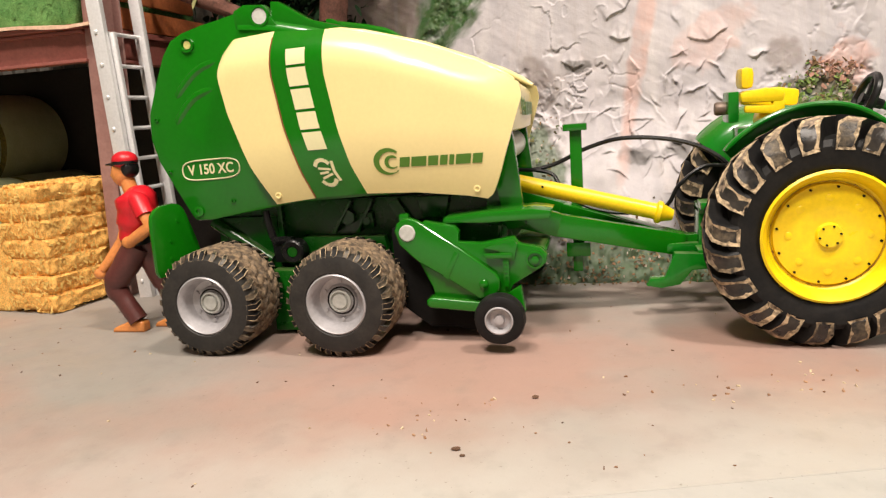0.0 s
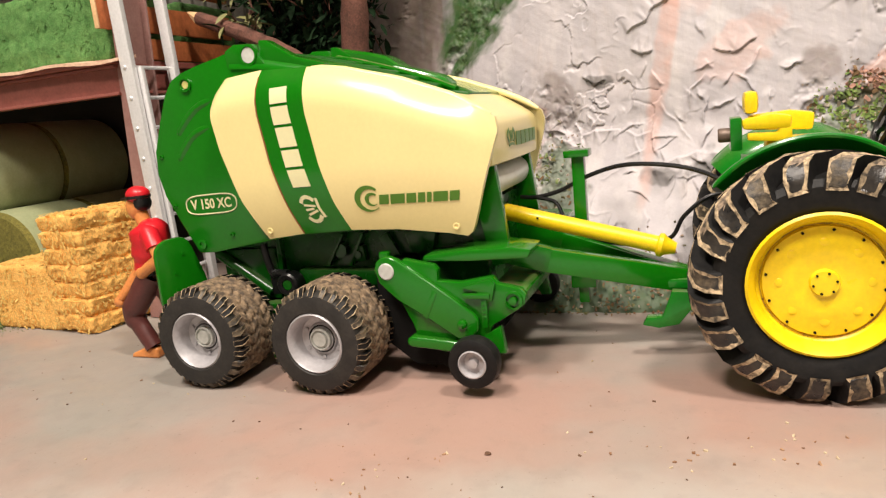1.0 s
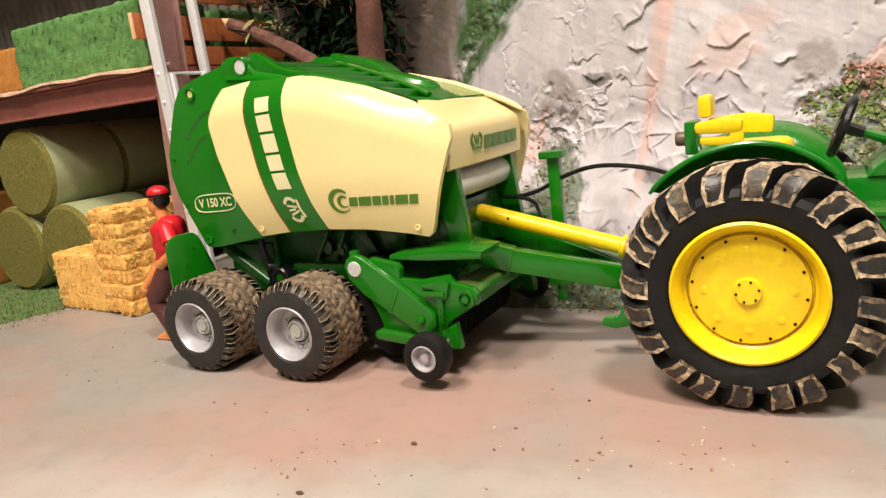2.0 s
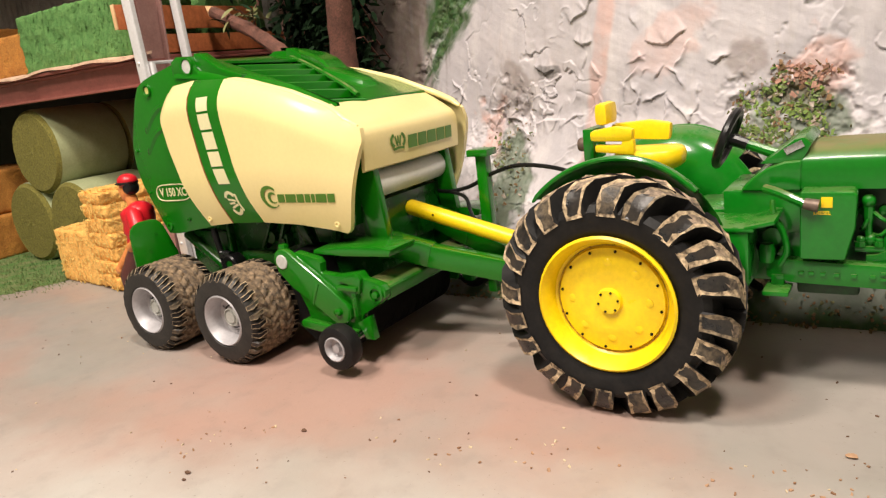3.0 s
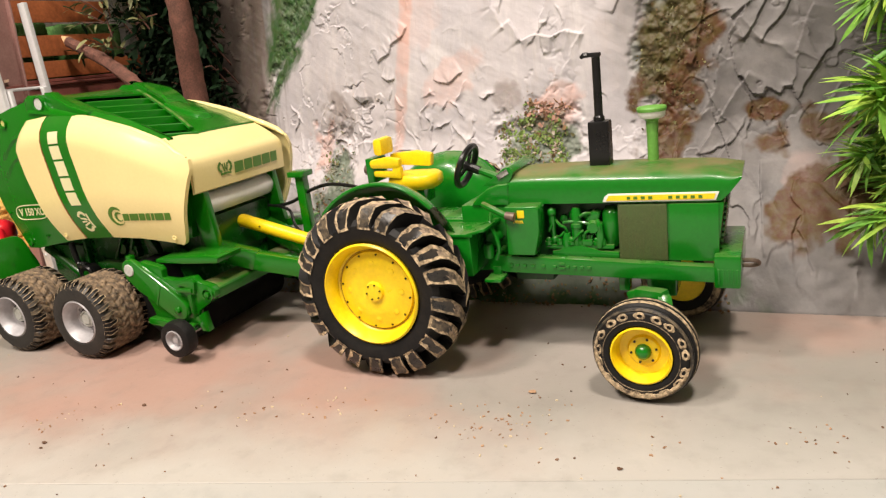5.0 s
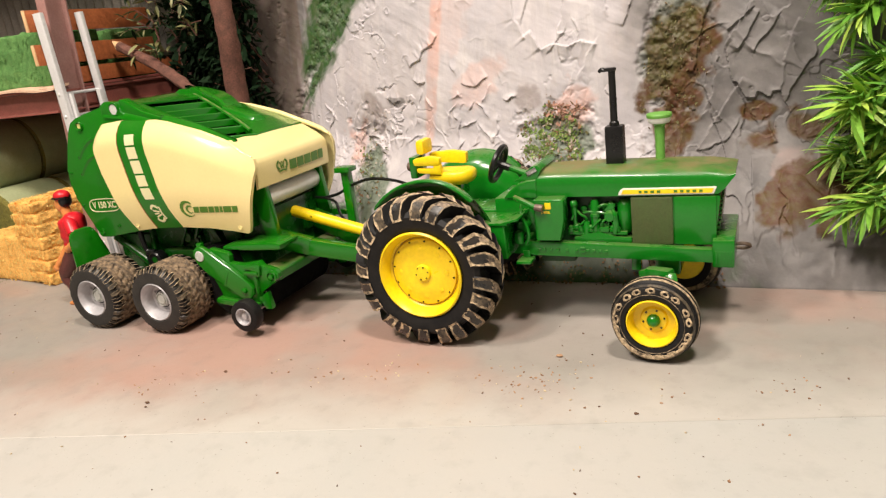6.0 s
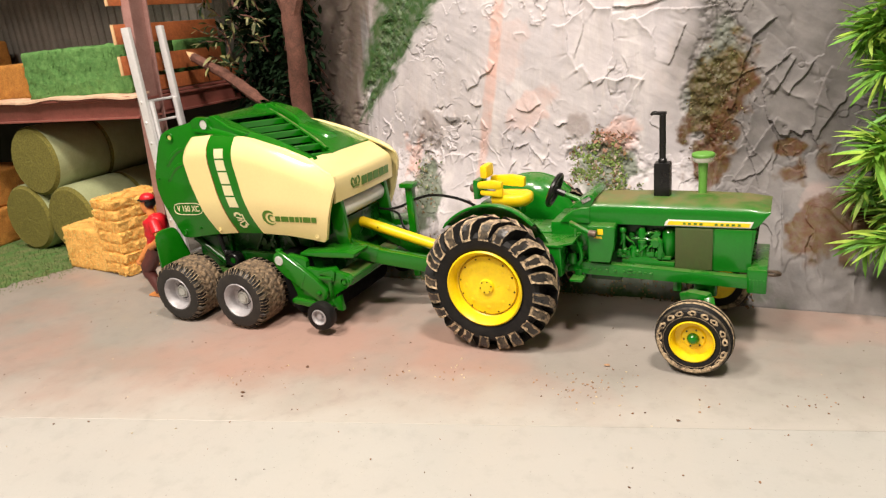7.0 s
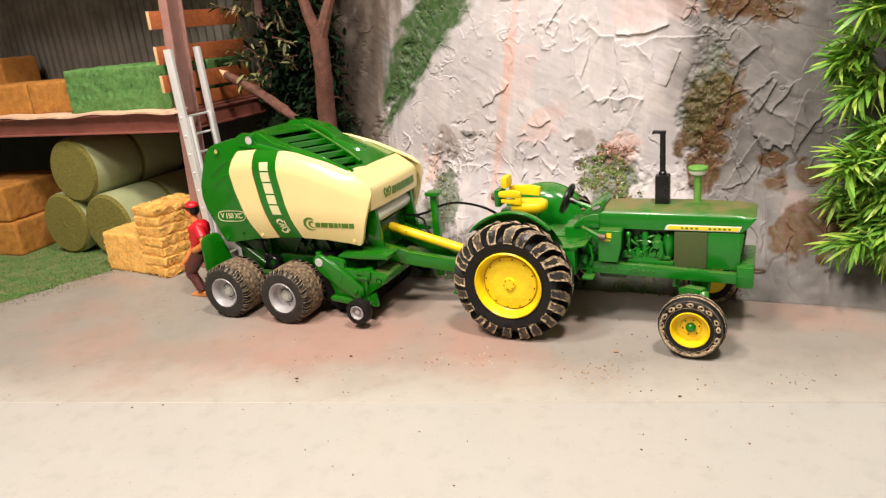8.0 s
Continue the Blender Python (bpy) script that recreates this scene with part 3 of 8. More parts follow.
def plaster_material():
    m, nd, ln = nodes_of("painted_plaster")
    b = nd["Principled BSDF"]
    tc = nd.new("ShaderNodeTexCoord")

    def noise_at(s, detail=5.0, stretch_to=(1, 1, 1)):
        mp, n = nd.new("ShaderNodeMapping"), nd.new("ShaderNodeTexNoise")
        mp.inputs["Scale"].default_value = stretch_to
        n.inputs["Scale"].default_value, n.inputs["Detail"].default_value, n.inputs["Roughness"].default_value = s, detail, 0.65
        ln.new(tc.outputs["Object"], mp.inputs["Vector"])
        ln.new(mp.outputs[0], n.inputs["Vector"])
        return n.outputs["Fac"]

    def remap(value, a, z, lo=0.0, hi=1.0):
        r = nd.new("ShaderNodeMapRange")
        for key, v in (("From Min", a), ("From Max", z), ("To Min", lo), ("To Max", hi)):
            r.inputs[key].default_value = v
        ln.new(value, r.inputs["Value"])
        return r.outputs[0]

    def blend(fac, a, c):
        x = nd.new("ShaderNodeMix")
        x.data_type = "RGBA"
        ln.new(fac, x.inputs["Factor"])
        for slot, v in ((6, a), (7, c)):
            if isinstance(v, tuple):
                x.inputs[slot].default_value = (*v, 1)
            else:
                ln.new(v, x.inputs[slot])
        return x.outputs[2]

    colour = blend(remap(noise_at(22), 0.35, 0.65), (0.535, 0.502, 0.522), (0.450, 0.428, 0.455))
    colour = blend(remap(noise_at(60, 6, (1, 1, 0.25)), 0.5, 0.72, 0, 0.6), colour, (0.68, 0.645, 0.64))
    colour = blend(remap(noise_at(150, 5, (1, 1, 0.16)), 0.55, 0.74, 0, 0.45), colour, (0.40, 0.36, 0.355))
    colour = blend(remap(noise_at(33, 5, (1, 1, 0.5)), 0.58, 0.76, 0, 0.25), colour, (0.60, 0.48, 0.42))
    pig, sl = nd.new("ShaderNodeAttribute"), nd.new("ShaderNodeAttribute")
    pig.attribute_name, sl.attribute_name = "pigment", "slate"
    sep, sep2 = nd.new("ShaderNodeSeparateColor"), nd.new("ShaderNodeSeparateColor")
    ln.new(pig.outputs["Color"], sep.inputs[0])
    ln.new(sl.outputs["Color"], sep2.inputs[0])
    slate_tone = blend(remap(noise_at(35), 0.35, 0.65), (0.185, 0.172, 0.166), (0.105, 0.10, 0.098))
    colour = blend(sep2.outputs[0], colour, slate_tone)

    def patchy(value, s, least=0.25):
        k = nd.new("ShaderNodeMath")
        k.operation = "MULTIPLY"
        ln.new(value, k.inputs[0])
        ln.new(remap(noise_at(s, 6), 0.34, 0.56, least, 1.0), k.inputs[1])
        return k.outputs[0]

    colour = blend(patchy(sep.outputs[1], 60, 0.5), colour, (0.58, 0.385, 0.345))
    colour = blend(patchy(sep.outputs[2], 110, 0.8), colour, blend(remap(noise_at(170), 0.4, 0.6), (0.090, 0.036, 0.016), (0.098, 0.062, 0.020)))
    colour = blend(patchy(sep.outputs[0], 120, 0.85), colour, blend(remap(noise_at(150), 0.4, 0.62), (0.036, 0.092, 0.026), (0.058, 0.100, 0.034)))
    ln.new(colour, b.inputs["Base Color"])
    ln.new(remap(noise_at(40), 0.3, 0.7, 0.40, 0.66), b.inputs["Roughness"])
    b.inputs["Specular IOR Level"].default_value = 0.3
    bp = nd.new("ShaderNodeBump")
    bp.inputs["Strength"].default_value, bp.inputs["Distance"].default_value = 0.30, 0.0008
    brush = nd.new("ShaderNodeMath")
    brush.operation = "MULTIPLY_ADD"
    ln.new(noise_at(75, 5, (1.0, 1.0, 0.35)), brush.inputs[0])
    brush.inputs[1].default_value = 2.2
    ln.new(noise_at(240, 4), brush.inputs[2])
    ln.new(brush.outputs[0], bp.inputs["Height"])
    ln.new(bp.outputs[0], b.inputs["Normal"])
    return m


SEAM_Y, SEAM_SLOPE = -0.1075, 0.272  # the joint of the two floor boards: y = SEAM_Y + SEAM_SLOPE * x


def floor_material(name, one, two, stain, stain_amount, joint_tone=None):
    m, nd, ln = nodes_of(name)
    b = nd["Principled BSDF"]
    tc = nd.new("ShaderNodeTexCoord")

    def noise_at(s, detail=5.0, off=0.0):
        mp, n = nd.new("ShaderNodeMapping"), nd.new("ShaderNodeTexNoise")
        mp.inputs["Location"].default_value = (off, off, 0)
        n.inputs["Scale"].default_value, n.inputs["Detail"].default_value, n.inputs["Roughness"].default_value = s, detail, 0.6
        ln.new(tc.outputs["Object"], mp.inputs["Vector"])
        ln.new(mp.outputs[0], n.inputs["Vector"])
        return n.outputs["Fac"]

    def remap(value, a, z, lo=0.0, hi=1.0):
        r = nd.new("ShaderNodeMapRange")
        for key, v in (("From Min", a), ("From Max", z), ("To Min", lo), ("To Max", hi)):
            r.inputs[key].default_value = v
        ln.new(value, r.inputs["Value"])
        return r.outputs[0]

    def blend(fac, a, c, mode="MIX"):
        x = nd.new("ShaderNodeMix")
        x.data_type, x.blend_type = "RGBA", mode
        ln.new(fac, x.inputs["Factor"])
        for slot, v in ((6, a), (7, c)):
            if isinstance(v, tuple):
                x.inputs[slot].default_value = (*v, 1)
            else:
                ln.new(v, x.inputs[slot])
        return x.outputs[2]

    colour = blend(remap(noise_at(7), 0.38, 0.62), one, two)
    # the reddish brush stain is strongest where the baler stands
    far = nd.new("ShaderNodeVectorMath")
    far.operation = "DISTANCE"
    ln.new(tc.outputs["Object"], far.inputs[0])
    far.inputs[1].default_value = (-0.17, -0.03, 0.0)
    tint = nd.new("ShaderNodeMath")
    tint.operation = "MULTIPLY_ADD"
    ln.new(remap(far.outputs["Value"], 0.06, 0.30, 0.20, 0.0), tint.inputs[0])
    tint.inputs[1].default_value = 0.85
    ln.new(noise_at(6, 4, 3.3), tint.inputs[2])
    colour = blend(remap(tint.outputs[0], 0.49, 0.73, 0, stain_amount), colour, stain)
    if joint_tone:
        # towards the joint the colour goes over to the near board's pale tone
        dot = nd.new("ShaderNodeVectorMath")
        dot.operation = "DOT_PRODUCT"
        ln.new(tc.outputs["Object"], dot.inputs[0])
        dot.inputs[1].default_value = (-SEAM_SLOPE, 1.0, 0.0)
        add = nd.new("ShaderNodeMath")
        add.operation = "MULTIPLY_ADD"
        ln.new(noise_at(14, 4, 8.0), add.inputs[0])
        add.inputs[1].default_value = 0.10
        ln.new(dot.outputs["Value"], add.inputs[2])
        colour = blend(remap(add.outputs[0], SEAM_Y + 0.055, SEAM_Y + 0.125, 0.97, 0.0), colour, joint_tone)
    colour = blend(remap(noise_at(60, 6, 1.3), 0.52, 0.75, 0, 0.25), colour, tuple(c * 0.55 for c in one))
    colour = blend(remap(noise_at(420, 3, 0.7), 0.66, 0.74, 0, 0.5), colour, (0.10, 0.07, 0.045))
    ln.new(colour, b.inputs["Base Color"])
    ln.new(remap(noise_at(25, 4, 5.0), 0.3, 0.7, 0.38, 0.6), b.inputs["Roughness"])
    b.inputs["Specular IOR Level"].default_value = 0.4
    bp = nd.new("ShaderNodeBump")
    bp.inputs["Strength"].default_value, bp.inputs["Distance"].default_value = 0.15, 0.001
    ln.new(noise_at(300, 6), bp.inputs["Height"])
    ln.new(bp.outputs[0], b.inputs["Normal"])
    return m


def slab(name, corners, z0, z1, material, label):
    b = bmesh.new()
    lo = [b.verts.new((x, y, z0)) for x, y in corners]
    hi = [b.verts.new((x, y, z1)) for x, y in corners]
    b.faces.new(lo[::-1])
    b.faces.new(hi)
    for i in range(len(corners)):
        j = (i + 1) % len(corners)
        b.faces.new((lo[i], lo[j], hi[j], hi[i]))
    bmesh.ops.recalc_face_normals(b, faces=b.faces)
    bevelled(b, 0.0004, 1)
    ob = new(name, finish(b, name, material))
    return tagged(ob, label, "floor", kind="structure")




def seam(x):
    return SEAM_Y + SEAM_SLOPE * x


slab("floor", [(-1.4, seam(-1.4) + 0.0001), (1.1, seam(1.1) + 0.0001), (1.1, 0.60), (-1.4, 0.60)], -0.02, 0.0,
     floor_material("painted_concrete_board", (0.335, 0.300, 0.272), (0.285, 0.268, 0.240), (0.40, 0.245, 0.20), 0.8, (0.438, 0.420, 0.388)), "grey painted board floor with pinkish brush stains and crumbs")
slab("floor_near", [(-1.4, -1.25), (1.1, -1.25), (1.1, seam(1.1) - 0.0001), (-1.4, seam(-1.4) - 0.0001)], -0.02, -0.0001,
     floor_material("pale_painted_board", (0.432, 0.425, 0.400), (0.415, 0.413, 0.392), (0.450, 0.405, 0.368), 0.3), "pale cream painted board floor with a few crumbs")


def room():
    for name, lo, hi, label, cat in (
        ("wall_left", (-1.45, -1.30, -0.10), (-1.4, 0.65, 1.35), "plain beige room wall", "wall"), ("wall_right", (1.1, -1.30, -0.10), (1.15, 0.65, 1.35), "plain beige room wall", "wall"),
        ("wall_front", (-1.4, -1.30, -0.10), (1.1, -1.25, 1.35), "plain beige room wall facing the display", "wall"), ("wall_far", (-1.4, 0.60, -0.10), (1.1, 0.65, 1.35), "plain beige room wall", "wall"),
        ("ceiling", (-1.45, -1.30, 1.35), (1.15, 0.65, 1.40), "plain pale ceiling", "ceiling")):
        bm = box(bmesh.new(), lo, hi, 0)
        tagged(new(name, finish(bm, name, M["room"])), label, cat, kind="structure")


room()
plaster_wall()


# ---- wheels ----
def tread_bar(side, sections, skew, rim, seed):
    """A tall tread bar from the sidewall over the shoulder to the middle, framed by dried mud.
    Sections: distance in from the outer face, foot radius, top radius, half width, share of the lean."""
    b = bmesh.new()
    rng = random.Random(seed)
    rings = []
    for inset, r0, r1, half, share_of in sections:
        row = []
        for r, wide in ((r0, half * 1.12), (r1, half)):
            for g in (-1, 1):
                a = skew * share_of + g * wide / r + rng.gauss(0, 0.006)
                q = r + (rng.gauss(0, 0.00022) if r == r1 else 0)
                row.append(b.verts.new((q * math.sin(a), -side * inset, q * math.cos(a))))
        rings.append(row)
    first, last = rings[0], rings[-1]
    tops = [b.faces.new((first[0], first[1], first[3], first[2]))]
    b.faces.new((last[0], last[2], last[3], last[1]))
    for p, q in zip(rings, rings[1:]):
        tops.append(b.faces.new((p[2], p[3], q[3], q[2])))
        b.faces.new((p[0], p[2], q[2], q[0]))
        b.faces.new((p[1], q[1], q[3], p[3]))
        b.faces.new((p[0], q[0], q[1], p[1]))
    bmesh.ops.recalc_face_normals(b, faces=b.faces)
    for f in tops:
        f.material_index = 2
    edge_of = {e for f in tops for e in f.edges}
    bmesh.ops.subdivide_edges(b, edges=list(edge_of), cuts=1, use_grid_fill=True)
    tops = [f for f in b.faces if f.material_index == 2]
    inner = bmesh.ops.inset_region(b, faces=tops, thickness=rim * rng.uniform(0.6, 1.3), depth=-0.0004, use_even_offset=True)
    tops = [f for f in tops if f.is_valid]
    for f in inner["faces"]:
        f.material_index = 1
    for f in tops:
        if abs(f.calc_center_median().y) > 0.0042:
            f.material_index = 3
    # the dried mud is wider at some places than at others
    for v in {v for f in tops for v in f.verts}:
        slide = Vector((rng.gauss(0, 1), rng.gauss(0, 1), rng.gauss(0, 1))) * rim * 0.30
        v.co += slide - v.normal * slide.dot(v.normal)
    return b


def arc_lug(y0, y1, r0, r1, half, skew, rim, slope=0.0):
    """A curved tread bar across half a tyre. Its sloping outer end is framed by dried mud."""
    b = bmesh.new()
    rings = []
    inwards = 1 if y1 > y0 else -1
    for k, s in enumerate((0.0, 0.22, 0.5, 0.78, 1.0)):
        lean = skew * (1 - s) ** 1.6
        row = []
        for r, wide, top in ((r0, half * (0.85 + 0.15 * s), 0), (r1 - (0.0006 if k == 0 else 0), half * (1.0 - 0.25 * s), 1)):
            y = y0 + (y1 - y0) * s + inwards * slope * top * (1 - s)
            for g in (-1, 1):
                a = lean + g * wide / r
                row.append(b.verts.new((r * math.sin(a), y, r * math.cos(a))))
        rings.append(row)
    end = b.faces.new((rings[0][0], rings[0][1], rings[0][3], rings[0][2]))
    last = rings[-1]
    b.faces.new((last[0], last[2], last[3], last[1]))
    tops = []
    for p, q in zip(rings, rings[1:]):
        tops.append(b.faces.new((p[2], p[3], q[3], q[2])))
        b.faces.new((p[0], p[2], q[2], q[0]))
        b.faces.new((p[1], q[1], q[3], p[3]))
        b.faces.new((p[0], q[0], q[1], p[1]))
    bmesh.ops.recalc_face_normals(b, faces=b.faces)
    for faces, wide in ((tops + [end], rim),):
        inner = bmesh.ops.inset_region(b, faces=faces, thickness=wide, depth=-rim * 0.25)
        for f in inner["faces"]:
            f.material_index = 1
    return b


def tractor_rear_wheel(parent, side):
    """side -1: the near wheel; 1: the far one. Drawn round the rear axle."""
    Y = lambda v: side * v  # outwards from the middle line
    R, c = 0.0438, Vector((-0.0006, 0, 0.0521))
    out, inn = 0.0775, 0.0490
    mid = (out + inn) / 2
    prof = [(0.0293, Y(out - 0.003)), (0.0325, Y(out - 0.0005)), (0.040, Y(out)), (0.0428, Y(out - 0.0024)), (R, Y(out - 0.0080)), (R + 0.0006, Y(mid)), (R, Y(inn + 0.0080)),
            (0.0428, Y(inn + 0.0024)), (0.040, Y(inn)), (0.0325, Y(inn + 0.0005)), (0.0293, Y(inn + 0.003))]
    tyre = part("rear_tyre", lathe(bmesh.new(), prof, c, "y", 64, closed=True), M["rubber"], parent, "black rubber tractor tyre with muddy lugs", local=True)
    for half in (0, 1):
        face, way = (out, side) if half == 0 else (inn, -side)
        coats = (("mud", "rubber_worn"), ("mud", "rubber_muddy"), ("mud_thin", "rubber_worn"), ("mud", "rubber_muddy"), ("mud", "rubber_worn"), ("mud", "rubber_worn"))
        bars = [finish(tread_bar(way, ((-0.0008, 0.0386, 0.0408, 0.0036, 1.0), (-0.0002, 0.0396, 0.0450, 0.0042, 0.96), (0.0030, 0.0405, 0.0502, 0.0043, 0.84), (0.0072, 0.0420, 0.0524, 0.0039, 0.58), (0.0148, 0.0430, 0.0527, 0.0031, 0.0)),
                                 -0.26, 0.0015, 7 * half + k), "lug", [M["rubber"], M[coats[k][0]], M[coats[k][1]], M["mud_crown"]], 30) for k in range(6)]
        for k in range(20):
            share("lug", bars[(k * 7 + k // 3) % 6], tyre, Matrix.Translation(c + Vector((0, Y(face), 0))) @ Matrix.Rotation(2 * math.pi * (k + 0.5 * half) / 20 + 0.03 * math.sin(2.3 * k), 4, "Y"))
    rim = bmesh.new()
    lathe(rim, [(0.0288, Y(inn + 0.004)), (0.0293, Y(out - 0.0035)), (0.0300, Y(out - 0.0005)), (0.0289, Y(out + 0.0003)), (0.0278, Y(out - 0.0012)), (0.0264, Y(out - 0.0042)), (0.0254, Y(out - 0.0080)),
                (0.0235, Y(out - 0.0095)), (0.0230, Y(out - 0.0078)), (0.0150, Y(out - 0.0062)), (0.0120, Y(out - 0.0060)), (0.0095, Y(out - 0.0064)), (0.0058, Y(out - 0.0064)), (0.0052, Y(out - 0.0045)), (0.0, Y(out - 0.0042))], c, "y", 48)
    for k in range(8):
        a = 2 * math.pi * k / 8
        ball(rim, c + Vector((0.0165 * math.sin(a), Y(out - 0.0066), 0.0165 * math.cos(a))), 0.0021, 10, 0, (1, 0.2, 1))
    rim = part("rim", rim, M["yellow"], tyre, "yellow painted wheel disc with rusty edge", 30, local=True)
    ring = bmesh.new()
    lathe(ring, [(0.0238, Y(out - 0.0088)), (0.0243, Y(out - 0.0086)), (0.0238, Y(out - 0.0096))], c, "y", 48, closed=True)
    dots = bmesh.new()
    for n, rad, size in ((12, 0.0218, 0.0006), (6, 0.0044, 0.0005)):
        for k in range(n):
            a = 2 * math.pi * (k + 0.3) / n
            y = out - (0.0081 if n == 12 else 0.0050)
            p = c + Vector((rad * math.sin(a), Y(y), rad * math.cos(a)))
            rod(dots, p, p + Vector((0, Y(0.0011), 0)), size, seg=8)
    chips = bmesh.new()
    rng = random.Random(17)
    for k in range(34):
        a = rng.choice((rng.gauss(3.3, 0.45), rng.gauss(4.5, 0.35), rng.gauss(0.4, 0.3)))
        rad = 0.0242 + 0.0003 * abs(rng.gauss(0, 1))
        p = c + Vector((rad * math.sin(a), Y(out - 0.0090), rad * math.cos(a)))
        ball(chips, p, rng.uniform(0.0003, 0.0008), 6, 0, (1, 0.5, 1))
    part("rust_spots", chips, M["rust"], tyre, "rust spots along the groove of the disc", local=True)
    part("bolt_holes", dots, M["dark"], tyre, "black bolt heads in the yellow disc", local=True)
    part("rust_ring", ring, M["rusty_yellow"], tyre, "rusty groove round the wheel disc", local=True)
    return tyre


def tractor_front_wheel(parent, side):
    Y = lambda v: side * v
    c = Vector((0.147, 0, 0.0268))
    out, inn = 0.0762, 0.0560
    mid = (out + inn) / 2
    prof = [(0.0148, Y(out - 0.0025)), (0.0165, Y(out - 0.0006)), (0.0195, Y(out)), (0.0228, Y(out - 0.0008)), (0.0252, Y(out - 0.0035)), (0.0250, Y(out - 0.0052)), (0.0262, Y(out - 0.0060)), (0.0262, Y(mid + 0.0022)),
            (0.0252, Y(mid + 0.0016)), (0.0252, Y(mid + 0.0010)), (0.0268, Y(mid + 0.0006)), (0.0268, Y(mid - 0.0006)), (0.0252, Y(mid - 0.0010)), (0.0252, Y(mid - 0.0016)), (0.0262, Y(mid - 0.0022)), (0.0262, Y(inn + 0.0060)), (0.0250, Y(inn + 0.0052)), (0.0252, Y(inn + 0.0035)), (0.0228, Y(inn + 0.0008)), (0.0195, Y(inn)), (0.0148, Y(inn + 0.0025))]
    tyre = part("front_tyre", lathe(bmesh.new(), prof, c, "y", 56, closed=True), M["rubber"], parent, "black ribbed front tyre with dried mud", 30, local=True)
    mud = bmesh.new()
    for y in (out - 0.0085, inn + 0.0085):
        lathe(mud, [(0.0259, Y(y - 0.0022)), (0.0264, Y(y - 0.0015)), (0.0264, Y(y + 0.0015)), (0.0259, Y(y + 0.0022))], c, "y", 56, closed=True)
    part("mud_band", mud, M["mud"], tyre, "dried mud on the tread", local=True)
    cakes = []
    for k in range(4):
        cake = lathe(bmesh.new(), [(0.0024, 0), (0.0020, 0.0004), (0.0013, 0.0005), (0.0010, 0.0)], (0, 0, 0), "y", 14, closed=True)
        for v in cake.verts:
            r = 1 + 0.45 * noise.noise(Vector((v.co.x * 420, v.co.z * 420, k * 5.3)))
            v.co = Vector((v.co.x * 1.25 * r + 0.0004 * (k % 2), v.co.y * side, v.co.z * r * 0.85 - 0.0003 * (abs(v.co.x) > 0.001)))
        bmesh.ops.recalc_face_normals(cake, faces=cake.faces)
        cakes.append(finish(cake, "mud_cake", M["mud"]))
    for k in range(17):
        a = 2 * math.pi * k / 17 + 0.04 * math.sin(k * 2.7)
        share("mud_cake", cakes[k % 4], tyre, Matrix.Translation(c + Vector((0.0217 * math.sin(a), Y(out - 0.0005), 0.0217 * math.cos(a)))) @ Matrix.Rotation(a, 4, "Y"))
    part("mud_ring", lathe(bmesh.new(), [(0.0188, Y(out - 0.0004)), (0.0192, Y(out + 0.00025)), (0.0197, Y(out - 0.0004))], c, "y", 56, closed=True), M["mud_thin"], tyre, "muddy raised ring on the sidewall", local=True)
    crust = bmesh.new()
    rows = []
    for k in range(49):
        a = radians(100 + 195 * k / 48)
        thick = math.sin(math.pi * k / 48) ** 0.5
        wob = 0.0006 * noise.noise(Vector((k * 0.45, 2.2, side)))
        rows.append([crust.verts.new(c + Vector((q * math.sin(a), Y(out + h), q * math.cos(a)))) for q, h in ((0.0243, -0.0022), (0.0238, -0.0009), (0.0228 + wob, 0.0001), (0.0236 - 0.0026 * thick + wob, 0.0001), (0.0234 - 0.0026 * thick + wob, -0.0004))])
    for p, q in zip(rows, rows[1:]):
        for k in range(4):
            crust.faces.new((p[k], p[k + 1], q[k + 1], q[k]))
    bmesh.ops.recalc_face_normals(crust, faces=crust.faces)
    part("mud_crust", crust, M["mud"], tyre, "dried mud along the lower shoulder", local=True)
    part("inner_mud", lathe(bmesh.new(), [(0.0200, Y(inn - 0.0002)), (0.0222, Y(inn - 0.0001)), (0.0244, Y(inn + 0.0016)), (0.0232, Y(inn + 0.0014))], c, "y", 56, closed=True), M["mud_thin"], tyre, "muddy inner sidewall", local=True)
    part("mud_edge", lathe(bmesh.new(), [(0.0236, Y(out - 0.0014)), (0.0242, Y(out - 0.0012)), (0.0250, Y(out - 0.0026)), (0.0246, Y(out - 0.0034))], c, "y", 56, closed=True), M["rubber_muddy"], tyre, "muddy shoulder of the tyre", local=True)
    rim = bmesh.new()
    lathe(rim, [(0.0146, Y(inn + 0.003)), (0.0148, Y(out - 0.003)), (0.0155, Y(out - 0.0003)), (0.0147, Y(out + 0.0001)), (0.0138, Y(out - 0.0022)), (0.0125, Y(out - 0.0075)), (0.0085, Y(out - 0.0082)), (0.0075, Y(out - 0.0070)), (0.0, Y(out - 0.0066))], c, "y", 40)
    part("rim", rim, M["yellow"], tyre, "yellow painted front wheel disc", 30, local=True)
    ball_bm = ball(bmesh.new(), c + Vector((0, Y(out - 0.0058), 0)), 0.0042, 16, 0, (1, 0.9, 1))
    part("hub_cap", ball_bm, M["tractor_green"], tyre, "round green hub cap", local=True)
    dots = bmesh.new()
    for k in range(6):
        a = 2 * math.pi * k / 6 + 0.3
        p = c + Vector((0.0065 * math.sin(a), Y(out - 0.0072), 0.0065 * math.cos(a)))
        rod(dots, p, p + Vector((0, Y(0.0008), 0)), 0.00065, seg=8)
    part("wheel_nuts", dots, M["black"], tyre, "dark wheel nuts", local=True)
